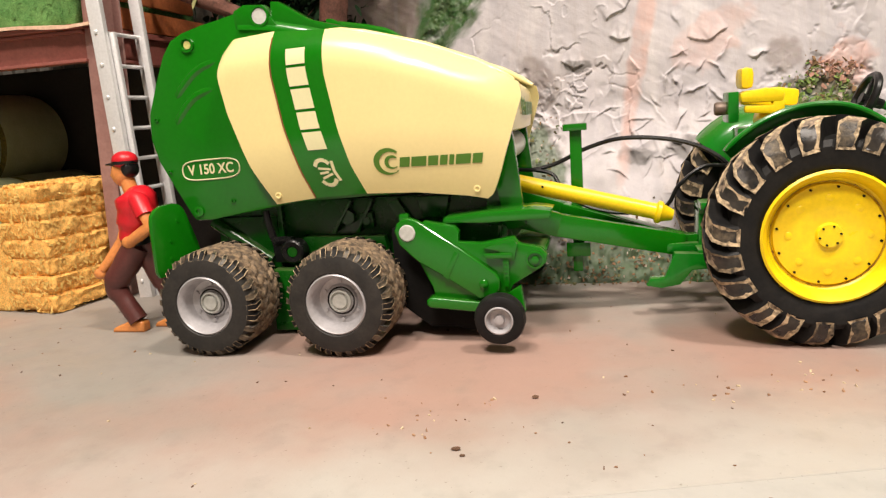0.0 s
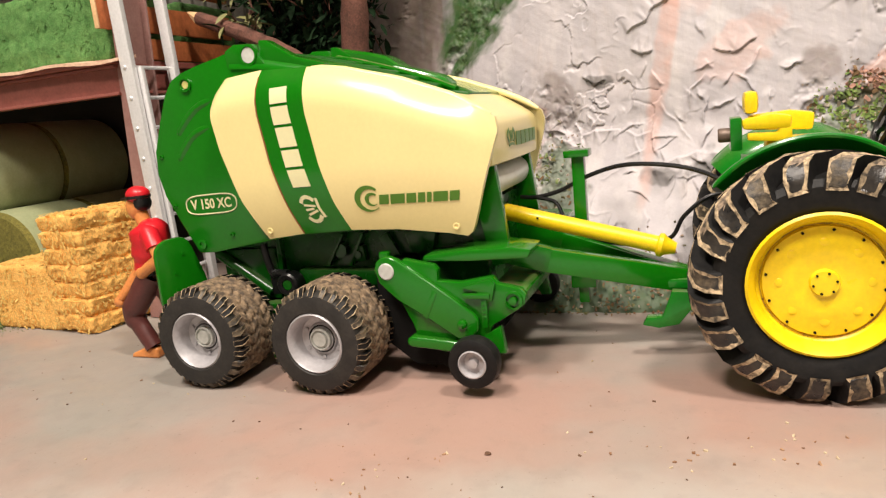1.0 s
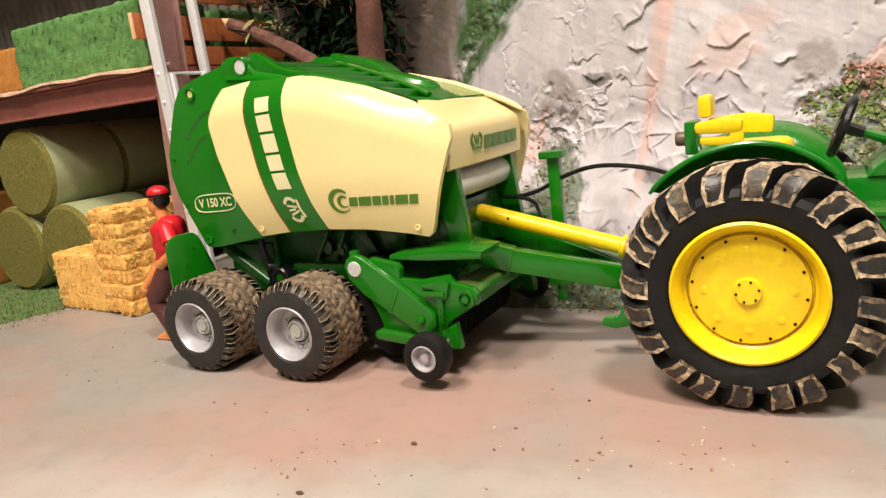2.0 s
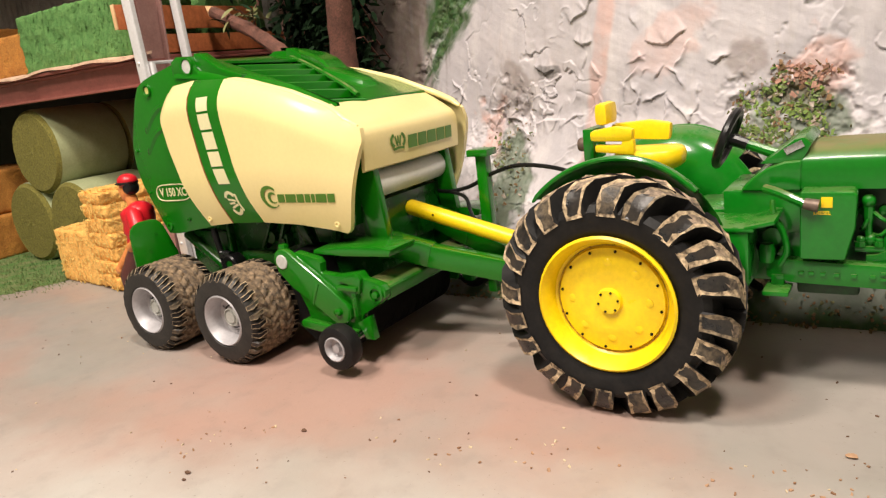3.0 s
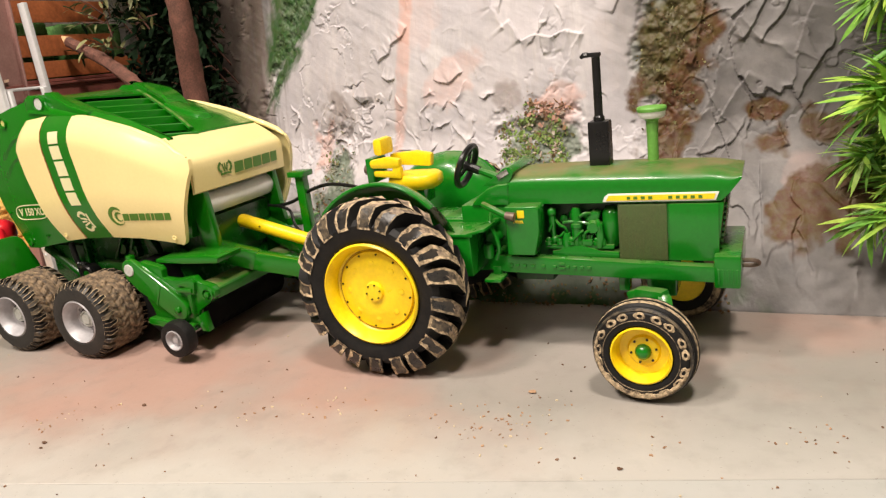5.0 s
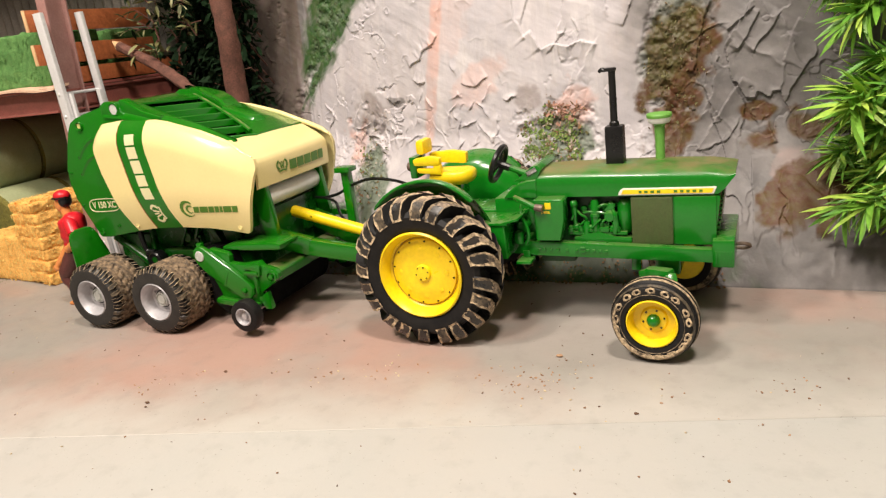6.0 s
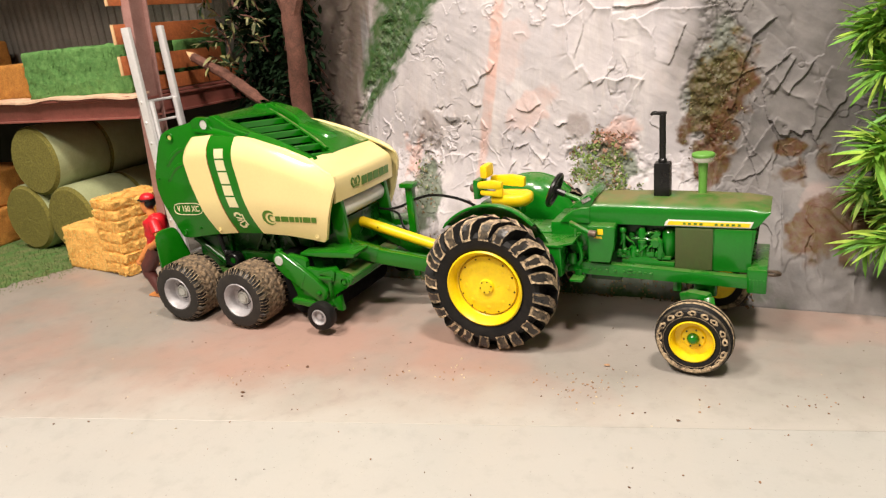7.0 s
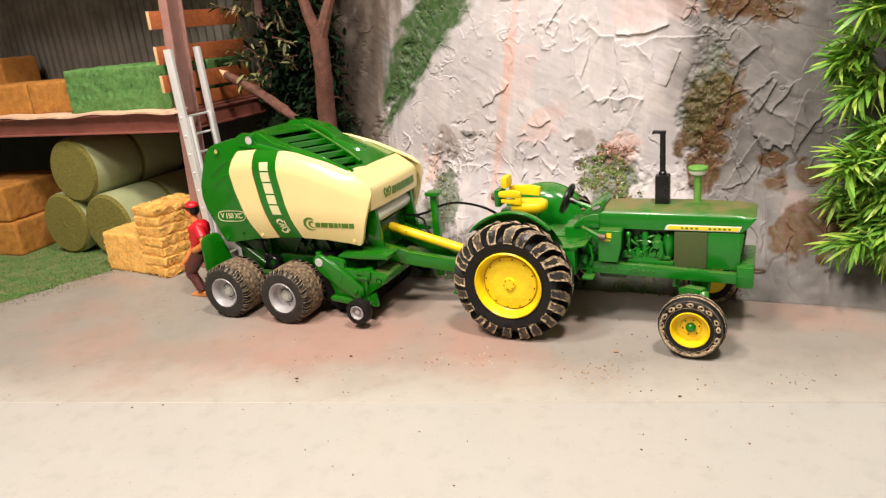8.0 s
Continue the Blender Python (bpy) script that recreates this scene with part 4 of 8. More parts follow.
    # a little smaller than drawn, toed out, so that it stands on the floor
    hub = c + Vector((0, Y(mid), 0))
    tyre.matrix_local = Matrix.Translation((0, 0, -0.0010) if side < 0 else (0.006, -0.022, -0.0010)) @ Matrix.Translation(hub) @ Matrix.Rotation(radians(-3), 4, "Z") @ Matrix.Diagonal((0.965, 1.0, 0.965, 1.0)) @ Matrix.Translation(-hub)
    return tyre


def word(body, size, extrude=0.00006):
    """Real letters as a mesh, in the x-z plane, facing -y."""
    cu = bpy.data.curves.new("word", "FONT")
    cu.body, cu.size, cu.extrude, cu.align_x, cu.align_y = body, size, extrude, "CENTER", "CENTER"
    cu.offset = 0.022 * size
    tmp = new("word", cu)
    bpy.context.view_layer.update()
    me = bpy.data.meshes.new_from_object(tmp.evaluated_get(bpy.context.evaluated_depsgraph_get()))
    bpy.data.objects.remove(tmp)
    b = bmesh.new()
    b.from_mesh(me)
    bpy.data.meshes.remove(me)
    bmesh.ops.transform(b, matrix=Matrix.Rotation(radians(90), 4, "X"), verts=b.verts)
    return b


# ---- tractor: drawn with its rear axle over the origin and its nose towards +x ----
def tractor():
    t = thing("toy_tractor", (0.0, 0.073, 0.0), "dusty green and yellow die-cast toy tractor hitched to a baler", "toy tractor")
    BASES[t.name] = Vector((0, 0, 0))
    P = lambda name, bm, m, label="", smooth=35, parent=t: part(name, bm, M[m] if isinstance(m, str) else m, parent, label, smooth, local=True)
    def both(name, make, m, label="", parent=t):
        made = []
        for far in (False, True):
            b = make()
            if far:
                for v in b.verts:
                    v.co.y = -v.co.y
                bmesh.ops.reverse_faces(b, faces=b.faces)
            made.append(P(name, b, m, label, 35, parent[far] if isinstance(parent, list) else parent))
        return made
    for side in (-1, 1):
        tractor_rear_wheel(t, side)
        tractor_front_wheel(t, side)
    # hood: sections along x of half width, bottom and top
    def loft(stations, n=20):
        grid = []
        for x, half, zb, zt, power in stations:
            row = []
            for k in range(n + 1):
                a = math.pi * k / n
                cx, sx = math.cos(a), math.sin(a)
                y = half * math.copysign(abs(cx) ** power, cx)
                row.append(Vector((x, y, zb + (zt - zb) * sx ** power)))
            grid.append(row)
        b = bmesh.new()
        vs = [[b.verts.new(p) for p in row] for row in grid]
        for i in range(len(vs) - 1):
            for k in range(n):
                b.faces.new((vs[i][k], vs[i + 1][k], vs[i + 1][k + 1], vs[i][k + 1]))
            b.faces.new((vs[i][0], vs[i][n], vs[i + 1][n], vs[i + 1][0]))
        b.faces.new(vs[0])
        b.faces.new(vs[-1][::-1])
        bmesh.ops.recalc_face_normals(b, faces=b.faces)
        return b
    P("hood", loft([(0.0655, 0.0205, 0.0895, 0.1062, 0.46), (0.080, 0.0215, 0.0895, 0.1068, 0.44), (0.110, 0.0225, 0.0895, 0.1069, 0.42), (0.150, 0.0230, 0.0895, 0.1065, 0.42), (0.1740, 0.0232, 0.0895, 0.1056, 0.42),
                    (0.1800, 0.0230, 0.0900, 0.1049, 0.44), (0.1835, 0.0228, 0.0930, 0.1043, 0.48), (0.1870, 0.0222, 0.0975, 0.1036, 0.52), (0.1895, 0.0212, 0.1006, 0.1026, 0.6)]), "hood", "green hood, brown dust on top", 40)
    b = bmesh.new()
    prism(b, [(0.0425, 0.0885), (0.0665, 0.0885), (0.0665, 0.1015), (0.0600, 0.1010), (0.0530, 0.0985), (0.0475, 0.0945), (0.0440, 0.0910)], -0.0212, 0.0212, 0.0018, segs=3)
    prism(b, [(0.0500, 0.1000), (0.0662, 0.1000), (0.0700, 0.1078), (0.0672, 0.1108), (0.0635, 0.1100), (0.0560, 0.1040)], -0.0195, 0.0195, 0.0008)
    P("dash_cowl", b, "tractor_green", "green dash cowl behind the hood")
    b = bmesh.new()
    beam(b, (0.0600, -0.0200, 0.1050), (0.0668, -0.0200, 0.1085), 0.0006, 0.0030, 0.0002)
    P("chrome_strip", b, "chrome", "bright worn metal strip")
    # nose with side screens
    b = bmesh.new()
    prism(b, [(0.1280, 0.0575), (0.1780, 0.0575), (0.1815, 0.0890), (0.1280, 0.0890)], -0.0225, 0.0225, 0.0015)
    P("nose", b, "tractor_green", "green nose with side panels")
    def screen():
        q = box(bmesh.new(), (0.1283, -0.0236, 0.0580), (0.1535, -0.0222, 0.0886), 0.0003)
        return q
    screens = both("side_screen", screen, "screen", "dusty dark green ribbed side screen")
    rib = finish(box(bmesh.new(), (-0.00025, -0.00025, -0.0144), (0.00025, 0.00025, 0.0144), 0), "rib", M["screen"])
    for k in range(34):
        share("rib", rib, screens[k % 2], Matrix.Translation((0.12925 + (k // 2) * 0.00145, (0.02350 if k % 2 else -0.02350), 0.0734)))
    both("side_panel", lambda: box(bmesh.new(), (0.1545, -0.0240, 0.0578), (0.1790, -0.0222, 0.0888), 0.0010), "tractor_green", "smooth green side panel")
    b = bmesh.new()
    for k in range(9):
        z = 0.0605 + k * 0.0031
        x = 0.1783 + (z - 0.0575) * 0.11
        box(b, (x, -0.019, z), (x + 0.0012, 0.019, z + 0.0016), 0.0003)
    P("front_grille", b, "green_dark", "dark green front grille bars")
    trims = both("name_strip", lambda: prism(bmesh.new(), [(0.1205, 0.0902), (0.1775, 0.0902), (0.1792, 0.0946), (0.1235, 0.0946), (0.1215, 0.0930)], -0.0238, -0.0226, 0.0002), "white", "white-edged yellow side strip")
    both("yellow_band", lambda: prism(bmesh.new(), [(0.1225, 0.0910), (0.1765, 0.0910), (0.1775, 0.0938), (0.1240, 0.0938)], -0.0241, -0.0237, 0.0), "yellow", "", trims)
    x = 0.1335
    for w in (0.0022, 0.0026, 0.0026, 0.0026, -0.0050, 0.0026, 0.0024, 0.0024, 0.0026, 0.0024):
        if w > 0:
            for k in (0, 1):
                y = (-0.0243, -0.0240) if not k else (0.0240, 0.0243)
                P("print_bar", box(bmesh.new(), (x, y[0], 0.0916), (x + w * 0.8, y[1], 0.0931), 0), "lettering", "", 35, trims[k])
        x += abs(w) + 0.0012
    # frame rails with bolts, nose weight, front axle
    for side in (-1, 1):
        b = bmesh.new()
        prism(b, [(0.0540, 0.0530), (0.0640, 0.0510), (0.1770, 0.0480), (0.1770, 0.0565), (0.0640, 0.0610), (0.0540, 0.0615)], side * 0.0295, side * 0.0225, 0.0008)
        rail = P("frame_rail", b, "tractor_green", "green frame rail with bolt heads")
        for x in (0.0675, 0.0712, 0.0755, 0.0805, 0.0865, 0.0930, 0.1005, 0.1045, 0.1085, 0.1125):
            z = 0.0556 - 0.02 * (x - 0.0675)
            P("bolt", box(bmesh.new(), (x - 0.0011, side * 0.0297 - 0.0008, z - 0.0009), (x + 0.0011, side * 0.0297 + 0.0008, z + 0.0009), 0.0004), "tractor_green", "", 35, rail)
        for z in (0.0535, 0.0560):
            P("lug_plate", box(bmesh.new(), (0.0955, side * 0.0297 - 0.0007, z), (0.0990, side * 0.0297 + 0.0007, z + 0.0014), 0.0003), "tractor_green", "", 35, rail)
    b = bmesh.new()
    box(b, (0.1765, -0.0300, 0.0450), (0.1895, 0.0300, 0.0625), 0.0016)
    for k in range(5):
        box(b, (0.1783 + k * 0.0022, -0.0306, 0.0475), (0.1793 + k * 0.0022, -0.0298, 0.0555), 0.0002)
    weight = P("nose_weight", b, "tractor_green", "green front weight block, dusty on top")
    b = bmesh.new()
    tube(b, curve_points([(0.1885, -0.0030, 0.0520), (0.1935, -0.0032, 0.0523), (0.1965, -0.0010, 0.0508), (0.1968, 0.0010, 0.0488), (0.1935, 0.0032, 0.0472), (0.1885, 0.0030, 0.0474)], 5), 0.0012, 8)
    P("tow_loop", b, "rust_steel", "bare steel tow loop", parent=weight)
    b = bmesh.new()
    box(b, (0.1400, -0.0120, 0.0330), (0.1560, 0.0120, 0.0480), 0.0015)
    beam(b, (0.1480, -0.0530, 0.0340), (0.1480, 0.0530, 0.0340), 0.0070, 0.0075, 0.0012)
    P("front_axle", b, "tractor_green", "green front axle beam")
    for side in (-1, 1):
        b = bmesh.new()
        beam(b, (0.1345, side * 0.031, 0.0400), (0.1405, side * 0.035, 0.0425), 0.0060, 0.0062, 0.0016)
        beam(b, (0.1385, side * 0.034, 0.0428), (0.1545, side * 0.042, 0.0440), 0.0085, 0.0078, 0.0028)
        beam(b, (0.1530, side * 0.041, 0.0445), (0.1560, side * 0.050, 0.0320), 0.0075, 0.0066, 0.0022)
        rod(b, (0.147, side * 0.050, 0.0268), (0.147, side * 0.068, 0.0268), 0.0040)
        P("steering_knuckle", b, "tractor_green", "rounded green steering knuckle")
    both("axle_bracket", lambda: box(bmesh.new(), (0.1270, -0.0240, 0.0400), (0.1330, -0.0170, 0.0500), 0.001), "tractor_green", "green axle bracket")
    # engine and its pipes
    b = bmesh.new()
    box(b, (0.0780, -0.0130, 0.0460), (0.1290, 0.0130, 0.0880), 0.0015)
    box(b, (0.0640, -0.0150, 0.0415), (0.0880, 0.0150, 0.0480), 0.002)
    eng = P("engine_block", b, "engine_dark", "green engine block, darkened for the dim bay under the hood")
    for far in (-1, 1):
        P("engine_ledge", prism(bmesh.new(), [(0.0900, 0.0590), (0.1278, 0.0578), (0.1278, 0.0615), (0.1180, 0.0622), (0.1080, 0.0655), (0.0985, 0.0650), (0.0940, 0.0625), (0.0900, 0.0620)], min(far * 0.0130, far * 0.0222), max(far * 0.0130, far * 0.0222), 0.0008), "tractor_green", "green casting ledge under the engine", 35, eng)
    def piece(name, bm, label=""):
        P(name, bm, "tractor_green", label, 40, eng)
    y = -0.0185
    b = tube(bmesh.new(), curve_points([(0.0905, y, 0.0860), (0.0905, y - 0.0005, 0.0740), (0.0912, y - 0.0005, 0.0650)], 4), [0.0020] * 4 + [0.0014] * 5, 8)
    ball(b, (0.0905, y - 0.0005, 0.0840), 0.0028, 10)
    ball(b, (0.0915, y - 0.0005, 0.0680), 0.0025, 10)
    piece("dipstick_tube", b, "green tube with round ends")
    piece("fuel_filter", lathe(bmesh.new(), [(0.0, 0.0610), (0.0022, 0.0612), (0.0028, 0.0640), (0.0028, 0.0690), (0.0020, 0.0720), (0.0, 0.0725)], (0.0985, y - 0.0010, 0), "z", 12), "small green filter bowl")
    for pts, r in (([(0.0925, y, 0.0790), (0.0955, y - 0.003, 0.0770), (0.0985, y - 0.0025, 0.0750), (0.0990, y - 0.001, 0.0700)], 0.0008), ([(0.0925, y, 0.0700), (0.0950, y - 0.003, 0.0705), (0.0975, y - 0.002, 0.0730)], 0.0007),
                   ([(0.0970, y - 0.002, 0.0780), (0.1010, y - 0.003, 0.0790), (0.1080, y - 0.003, 0.0785), (0.1130, y - 0.002, 0.0770)], 0.0009), ([(0.1090, y - 0.003, 0.0690), (0.1100, y - 0.0045, 0.0730), (0.1140, y - 0.003, 0.0740), (0.1160, y - 0.0015, 0.0700)], 0.0008),
                   ([(0.0880, y, 0.0720), (0.0892, y - 0.003, 0.0740), (0.0905, y - 0.0025, 0.0770)], 0.0008), ([(0.1000, y - 0.002, 0.0660), (0.1030, y - 0.004, 0.0690), (0.1060, y - 0.004, 0.0720), (0.1080, y - 0.002, 0.0735)], 0.0008),
                   ([(0.1130, y - 0.001, 0.0830), (0.1100, y - 0.003, 0.0835), (0.1070, y - 0.003, 0.0820)], 0.0010), ([(0.1160, y - 0.001, 0.0800), (0.1175, y - 0.0035, 0.0770), (0.1180, y - 0.003, 0.0720), (0.1170, y - 0.001, 0.0680)], 0.0010)):
        piece("pipe", tube(bmesh.new(), curve_points(pts, 4), r, 6))
    b = lathe(bmesh.new(), [(0.0, 0.0645), (0.0026, 0.0648), (0.0031, 0.0662), (0.0031, 0.0752), (0.0037, 0.0756), (0.0037, 0.0776), (0.0031, 0.0780), (0.0027, 0.0850), (0.0020, 0.0868), (0.0, 0.0870)], (0.1045, y - 0.001, 0), "z", 16)
    piece("oil_filter", b, "tall green filter")
    b = box(bmesh.new(), (0.1075, y - 0.004, 0.0650), (0.1135, y + 0.004, 0.0690), 0.001)
    for k in range(4):
        rod(b, (0.1082 + k * 0.0016, y - 0.0025, 0.0690), (0.1082 + k * 0.0016, y - 0.0025, 0.0712), 0.0006, seg=6)
    piece("injection_pump", b, "small green injection pump")
    piece("alternator", lathe(bmesh.new(), [(0.0, -0.013), (0.0042, -0.013), (0.0042, -0.0205), (0.0034, -0.0215), (0.0030, -0.0228), (0.0012, -0.0230), (0.0, -0.0225)], (0.1140, 0, 0.0755), "y", 14), "round green alternator")
    b = bmesh.new()
    rows = []
    for z, w in ((0.0630, 0.0030), (0.0655, 0.0050), (0.0720, 0.0058), (0.0780, 0.0060), (0.0830, 0.0056), (0.0856, 0.0040), (0.0864, 0.0012)):
        rows.append([b.verts.new((0.1232 + 1.0 * w * math.cos(k * math.pi / 8), -0.0130 - 1.35 * w * math.sin(k * math.pi / 8), z)) for k in range(9)])
    for p, q in zip(rows, rows[1:]):
        for k in range(8):
            b.faces.new((p[k], p[k + 1], q[k + 1], q[k]))
    bmesh.ops.recalc_face_normals(b, faces=b.faces)
    piece("fan_housing", b, "rounded green fan housing")
    b = prism(bmesh.new(), [(0.1155, 0.0635), (0.1185, 0.0632), (0.1198, 0.0700), (0.1190, 0.0775), (0.1168, 0.0790), (0.1158, 0.0720)], -0.0225, -0.0150, 0.0010, segs=3)
    piece("pump_arm", b, "upright green pump arm")
    b = prism(bmesh.new(), [(0.1090, 0.0790), (0.1135, 0.0780), (0.1172, 0.0800), (0.1180, 0.0835), (0.1140, 0.0850), (0.1115, 0.0822)], -0.0205, -0.0140, 0.0012, segs=3)
    piece("water_pump", b, "rounded green pump housing")
    b = box(bmesh.new(), (0.0860, -0.0215, 0.0630), (0.1250, -0.0130, 0.0655), 0.0008)
    piece("engine_ledge", b)
    for x, r in ((0.0880, 0.0019), (0.0945, 0.0016), (0.1012, 0.0020), (0.1060, 0.0014), (0.1155, 0.0019), (0.1190, 0.0014)):
        piece("plug", ball(rod(bmesh.new(), (x, -0.0205, 0.0655), (x, -0.0205, 0.0675), r * 1.2, seg=8), (x, -0.0205, 0.0680), r, 8))
    for x in (0.0890, 0.0960, 0.1010, 0.1085, 0.1120):
        piece("manifold_boss", lathe(bmesh.new(), [(0.0, -0.0125), (0.0026, -0.0125), (0.0022, -0.0150), (0.0012, -0.0155), (0.0, -0.0155)], (x, 0, 0.0810 + 0.002 * math.sin(x * 900)), "y", 10))
    b = bmesh.new()
    prism(b, [(0.0672, 0.0625), (0.0835, 0.0625), (0.0868, 0.0760), (0.0872, 0.0892), (0.0858, 0.0906), (0.0672, 0.0906)], -0.0330, -0.0215, 0.0014, segs=3)
    boxp = P("battery_box", b, "tractor_green", "green side box with a small yellow mark")
    b = bmesh.new()
    box(b, (0.0748, -0.0334, 0.0842), (0.0788, -0.0329, 0.0885), 0.0001)
    P("number_bar", b, "yellow", "small yellow mark", parent=boxp)
    b = word("DIESEL", 0.0021)
    bmesh.ops.translate(b, verts=b.verts, vec=(0.0752, -0.0331, 0.0820))
    P("lettering", b, "yellow", "small yellow letters", parent=boxp)
    b = bmesh.new()
    tube(b, curve_points([(0.0540, -0.0300, 0.0915), (0.0600, -0.0345, 0.0905), (0.0690, -0.0360, 0.0865)], 4), 0.0019, 10)
    lever = P("lever", b, "hood", "green lever with a dark worn tip")
    P("lever_tip", rod(bmesh.new(), (0.0690, -0.0360, 0.0866), (0.0742, -0.0362, 0.0856), 0.0022, 0.0026, seg=12), "rust_steel", "", parent=lever)
    # gearbox, axle housing, platform, step
    b = bmesh.new()
    box(b, (-0.0120, -0.0170, 0.0380), (0.0200, 0.0170, 0.0800), 0.003)
    box(b, (0.0180, -0.0170, 0.0470), (0.0800, 0.0170, 0.0800), 0.003)
    box(b, (0.0350, -0.0200, 0.0700), (0.0700, 0.0200, 0.0890), 0.002)
    lathe(b, [(0.0, -0.049), (0.0085, -0.049), (0.0095, -0.030), (0.0140, -0.018), (0.0140, 0.018), (0.0095, 0.030), (0.0085, 0.049), (0.0, 0.049)], (0, 0, 0.0522), "y", 20)
    for x, z, r in ((0.0560, 0.070, 0.0045), (0.0600, 0.0610, 0.003), (0.0480, 0.0620, 0.0035), (0.0570, 0.0790, 0.0025)):
        rod(b, (x, -0.017, z), (x, -0.0260, z), r, r * 0.85, 12)
        rod(b, (x, 0.017, z), (x, 0.0260, z), r, r * 0.85, 12)
    P("gearbox", b, "tractor_green", "green gearbox and rear axle housing", 40)
    def platform():
        q = box(bmesh.new(), (0.0250, -0.0460, 0.0765), (0.0520, -0.0170, 0.0785), 0.0008)
        box(q, (0.0480, -0.0460, 0.0785), (0.0600, -0.0170, 0.0803), 0.0008, turn=Matrix.Rotation(radians(-14), 4, "Y"))
        return q
    both("foot_platform", platform, "tractor_green", "green foot platform, dusty")
    both("platform_side", lambda: box(bmesh.new(), (0.0280, -0.0450, 0.0530), (0.0500, -0.0200, 0.0770), 0.0015), "tractor_green", "green box under the platform")
    both("step", lambda: box(box(bmesh.new(), (0.0540, -0.0400, 0.0480), (0.0640, -0.0260, 0.0500), 0.0006), (0.0560, -0.0300, 0.0490), (0.0610, -0.0170, 0.0545), 0.0006), "tractor_green", "green step plate")
    def pedals():
        q = tube(bmesh.new(), curve_points([(0.0600, -0.0330, 0.0600), (0.0625, -0.0340, 0.0660), (0.0610, -0.0335, 0.0740), (0.0575, -0.0310, 0.0800), (0.0560, -0.0250, 0.0850)], 4), 0.0013, 8)
        return q
    both("brake_rod", pedals, "tractor_green", "bent green brake rod")
    def valve():
        q = lathe(bmesh.new(), [(0.0, 0.0600), (0.0030, 0.0602), (0.0034, 0.0625), (0.0034, 0.0660), (0.0026, 0.0680), (0.0, 0.0684)], (0.0545, -0.0300, 0), "z", 14)
        rod(q, (0.0545, -0.0300, 0.0640), (0.0545, -0.0180, 0.0640), 0.0018, seg=10)
        return q
    both("valve_body", valve, "tractor_green", "small round green valve body")
    # mudguards: an upright plate with a rolled rim, near and far
    def guard():
        def at(d, r, y):
            return Vector(((0.0472 if d > 0 else 0.0560) * r * math.sin(radians(d)), -y, 0.0522 + 0.0580 * r * math.cos(radians(d))))
        dome = ((1.0, 0.0530), (1.012, 0.0505), (1.0, 0.0475), (0.955, 0.0425), (0.87, 0.0380), (0.74, 0.0350), (0.55, 0.0335), (0.35, 0.0335))
        q = sheet(bmesh.new(), [[at(d, r, y) for r, y in dome] for d in np.linspace(-48, 42, 26)], (0, 0.0013, -0.0004))
        sheet(q, [[at(d, r, y) for r, y in dome[3:]] for d in np.linspace(41.5, 84, 12)], (0, 0.0013, -0.0004))
        tube(q, [at(d, 0.995, 0.0532) for d in np.linspace(-48, 42, 26)], [0.0006] + [0.0013] * 24 + [0.0006], 8)
        return q
    both("mudguard", guard, "tractor_green", "green arched mudguard with a rolled rim")
    # seat
    b = bmesh.new()
    box(b, (-0.0330, -0.0090, 0.1020), (-0.0275, 0.0090, 0.1180), 0.001)
    box(b, (-0.0280, -0.0080, 0.0880), (0.0060, 0.0080, 0.0990), 0.001)
    seat = P("seat", b, "tractor_green", "green seat frame with yellow cushions")
    P("seat_knob", lathe(bmesh.new(), [(0.0, -0.0385), (0.0030, -0.0385), (0.0036, -0.0376), (0.0036, -0.0328), (0.0, -0.0328)], (0, 0, 0.1095), "x", 14), "rust_steel", "dark brown round knob", 35, seat)
    b = bmesh.new()
    pan = [(-0.0170, -0.0105), (-0.0020, -0.0128), (0.0080, -0.0118), (0.0135, -0.0070), (0.0148, 0.0), (0.0135, 0.0070), (0.0080, 0.0118), (-0.0020, 0.0128), (-0.0170, 0.0105)]
    rows = [[Vector((-0.002 + (x + 0.002) * k, y * k, z)) for x, y in pan] for k, z in ((0.80, 0.0968), (0.97, 0.0990), (1.0, 0.1022), (0.97, 0.1052), (0.86, 0.1066), (0.55, 0.1060), (0.05, 0.1056))]
    rows = [[b.verts.new(p) for p in row] for row in rows]
    for p, q in zip(rows, rows[1:]):
        for k in range(len(p)):
            b.faces.new((p[k], p[(k + 1) % len(p)], q[(k + 1) % len(p)], q[k]))
    b.faces.new(rows[0])
    b.faces.new(rows[-1])
    bmesh.ops.recalc_face_normals(b, faces=b.faces)
    P("cushion", b, "yellow", "rounded yellow seat cushion", 60, seat)
    b = box(bmesh.new(), (-0.0268, -0.0085, 0.1190), (-0.0200, 0.0085, 0.1300), 0.0030)
    P("backrest", b, "yellow", "yellow back cushion", 35, seat)
    b = prism(bmesh.new(), [(-0.0275, 0.1120), (-0.0065, 0.1112), (-0.0060, 0.1175), (-0.0150, 0.1190), (-0.0280, 0.1172)], -0.0135, -0.0078, 0.0022)
    prism(b, [(-0.0255, 0.1068), (-0.0060, 0.1048), (-0.0060, 0.1125), (-0.0120, 0.1130), (-0.0120, 0.1100), (-0.0255, 0.1105)], -0.0130, -0.0085, 0.0014)
    P("armrest", b, "yellow", "yellow armrest", 35, seat)
    b = prism(bmesh.new(), [(-0.0240, 0.1105), (0.0052, 0.1085), (0.0062, 0.1170), (-0.0050, 0.1190), (-0.0245, 0.1180)], 0.0075, 0.0135, 0.0022)
    P("armrest", b, "yellow", "yellow armrest", 35, seat)
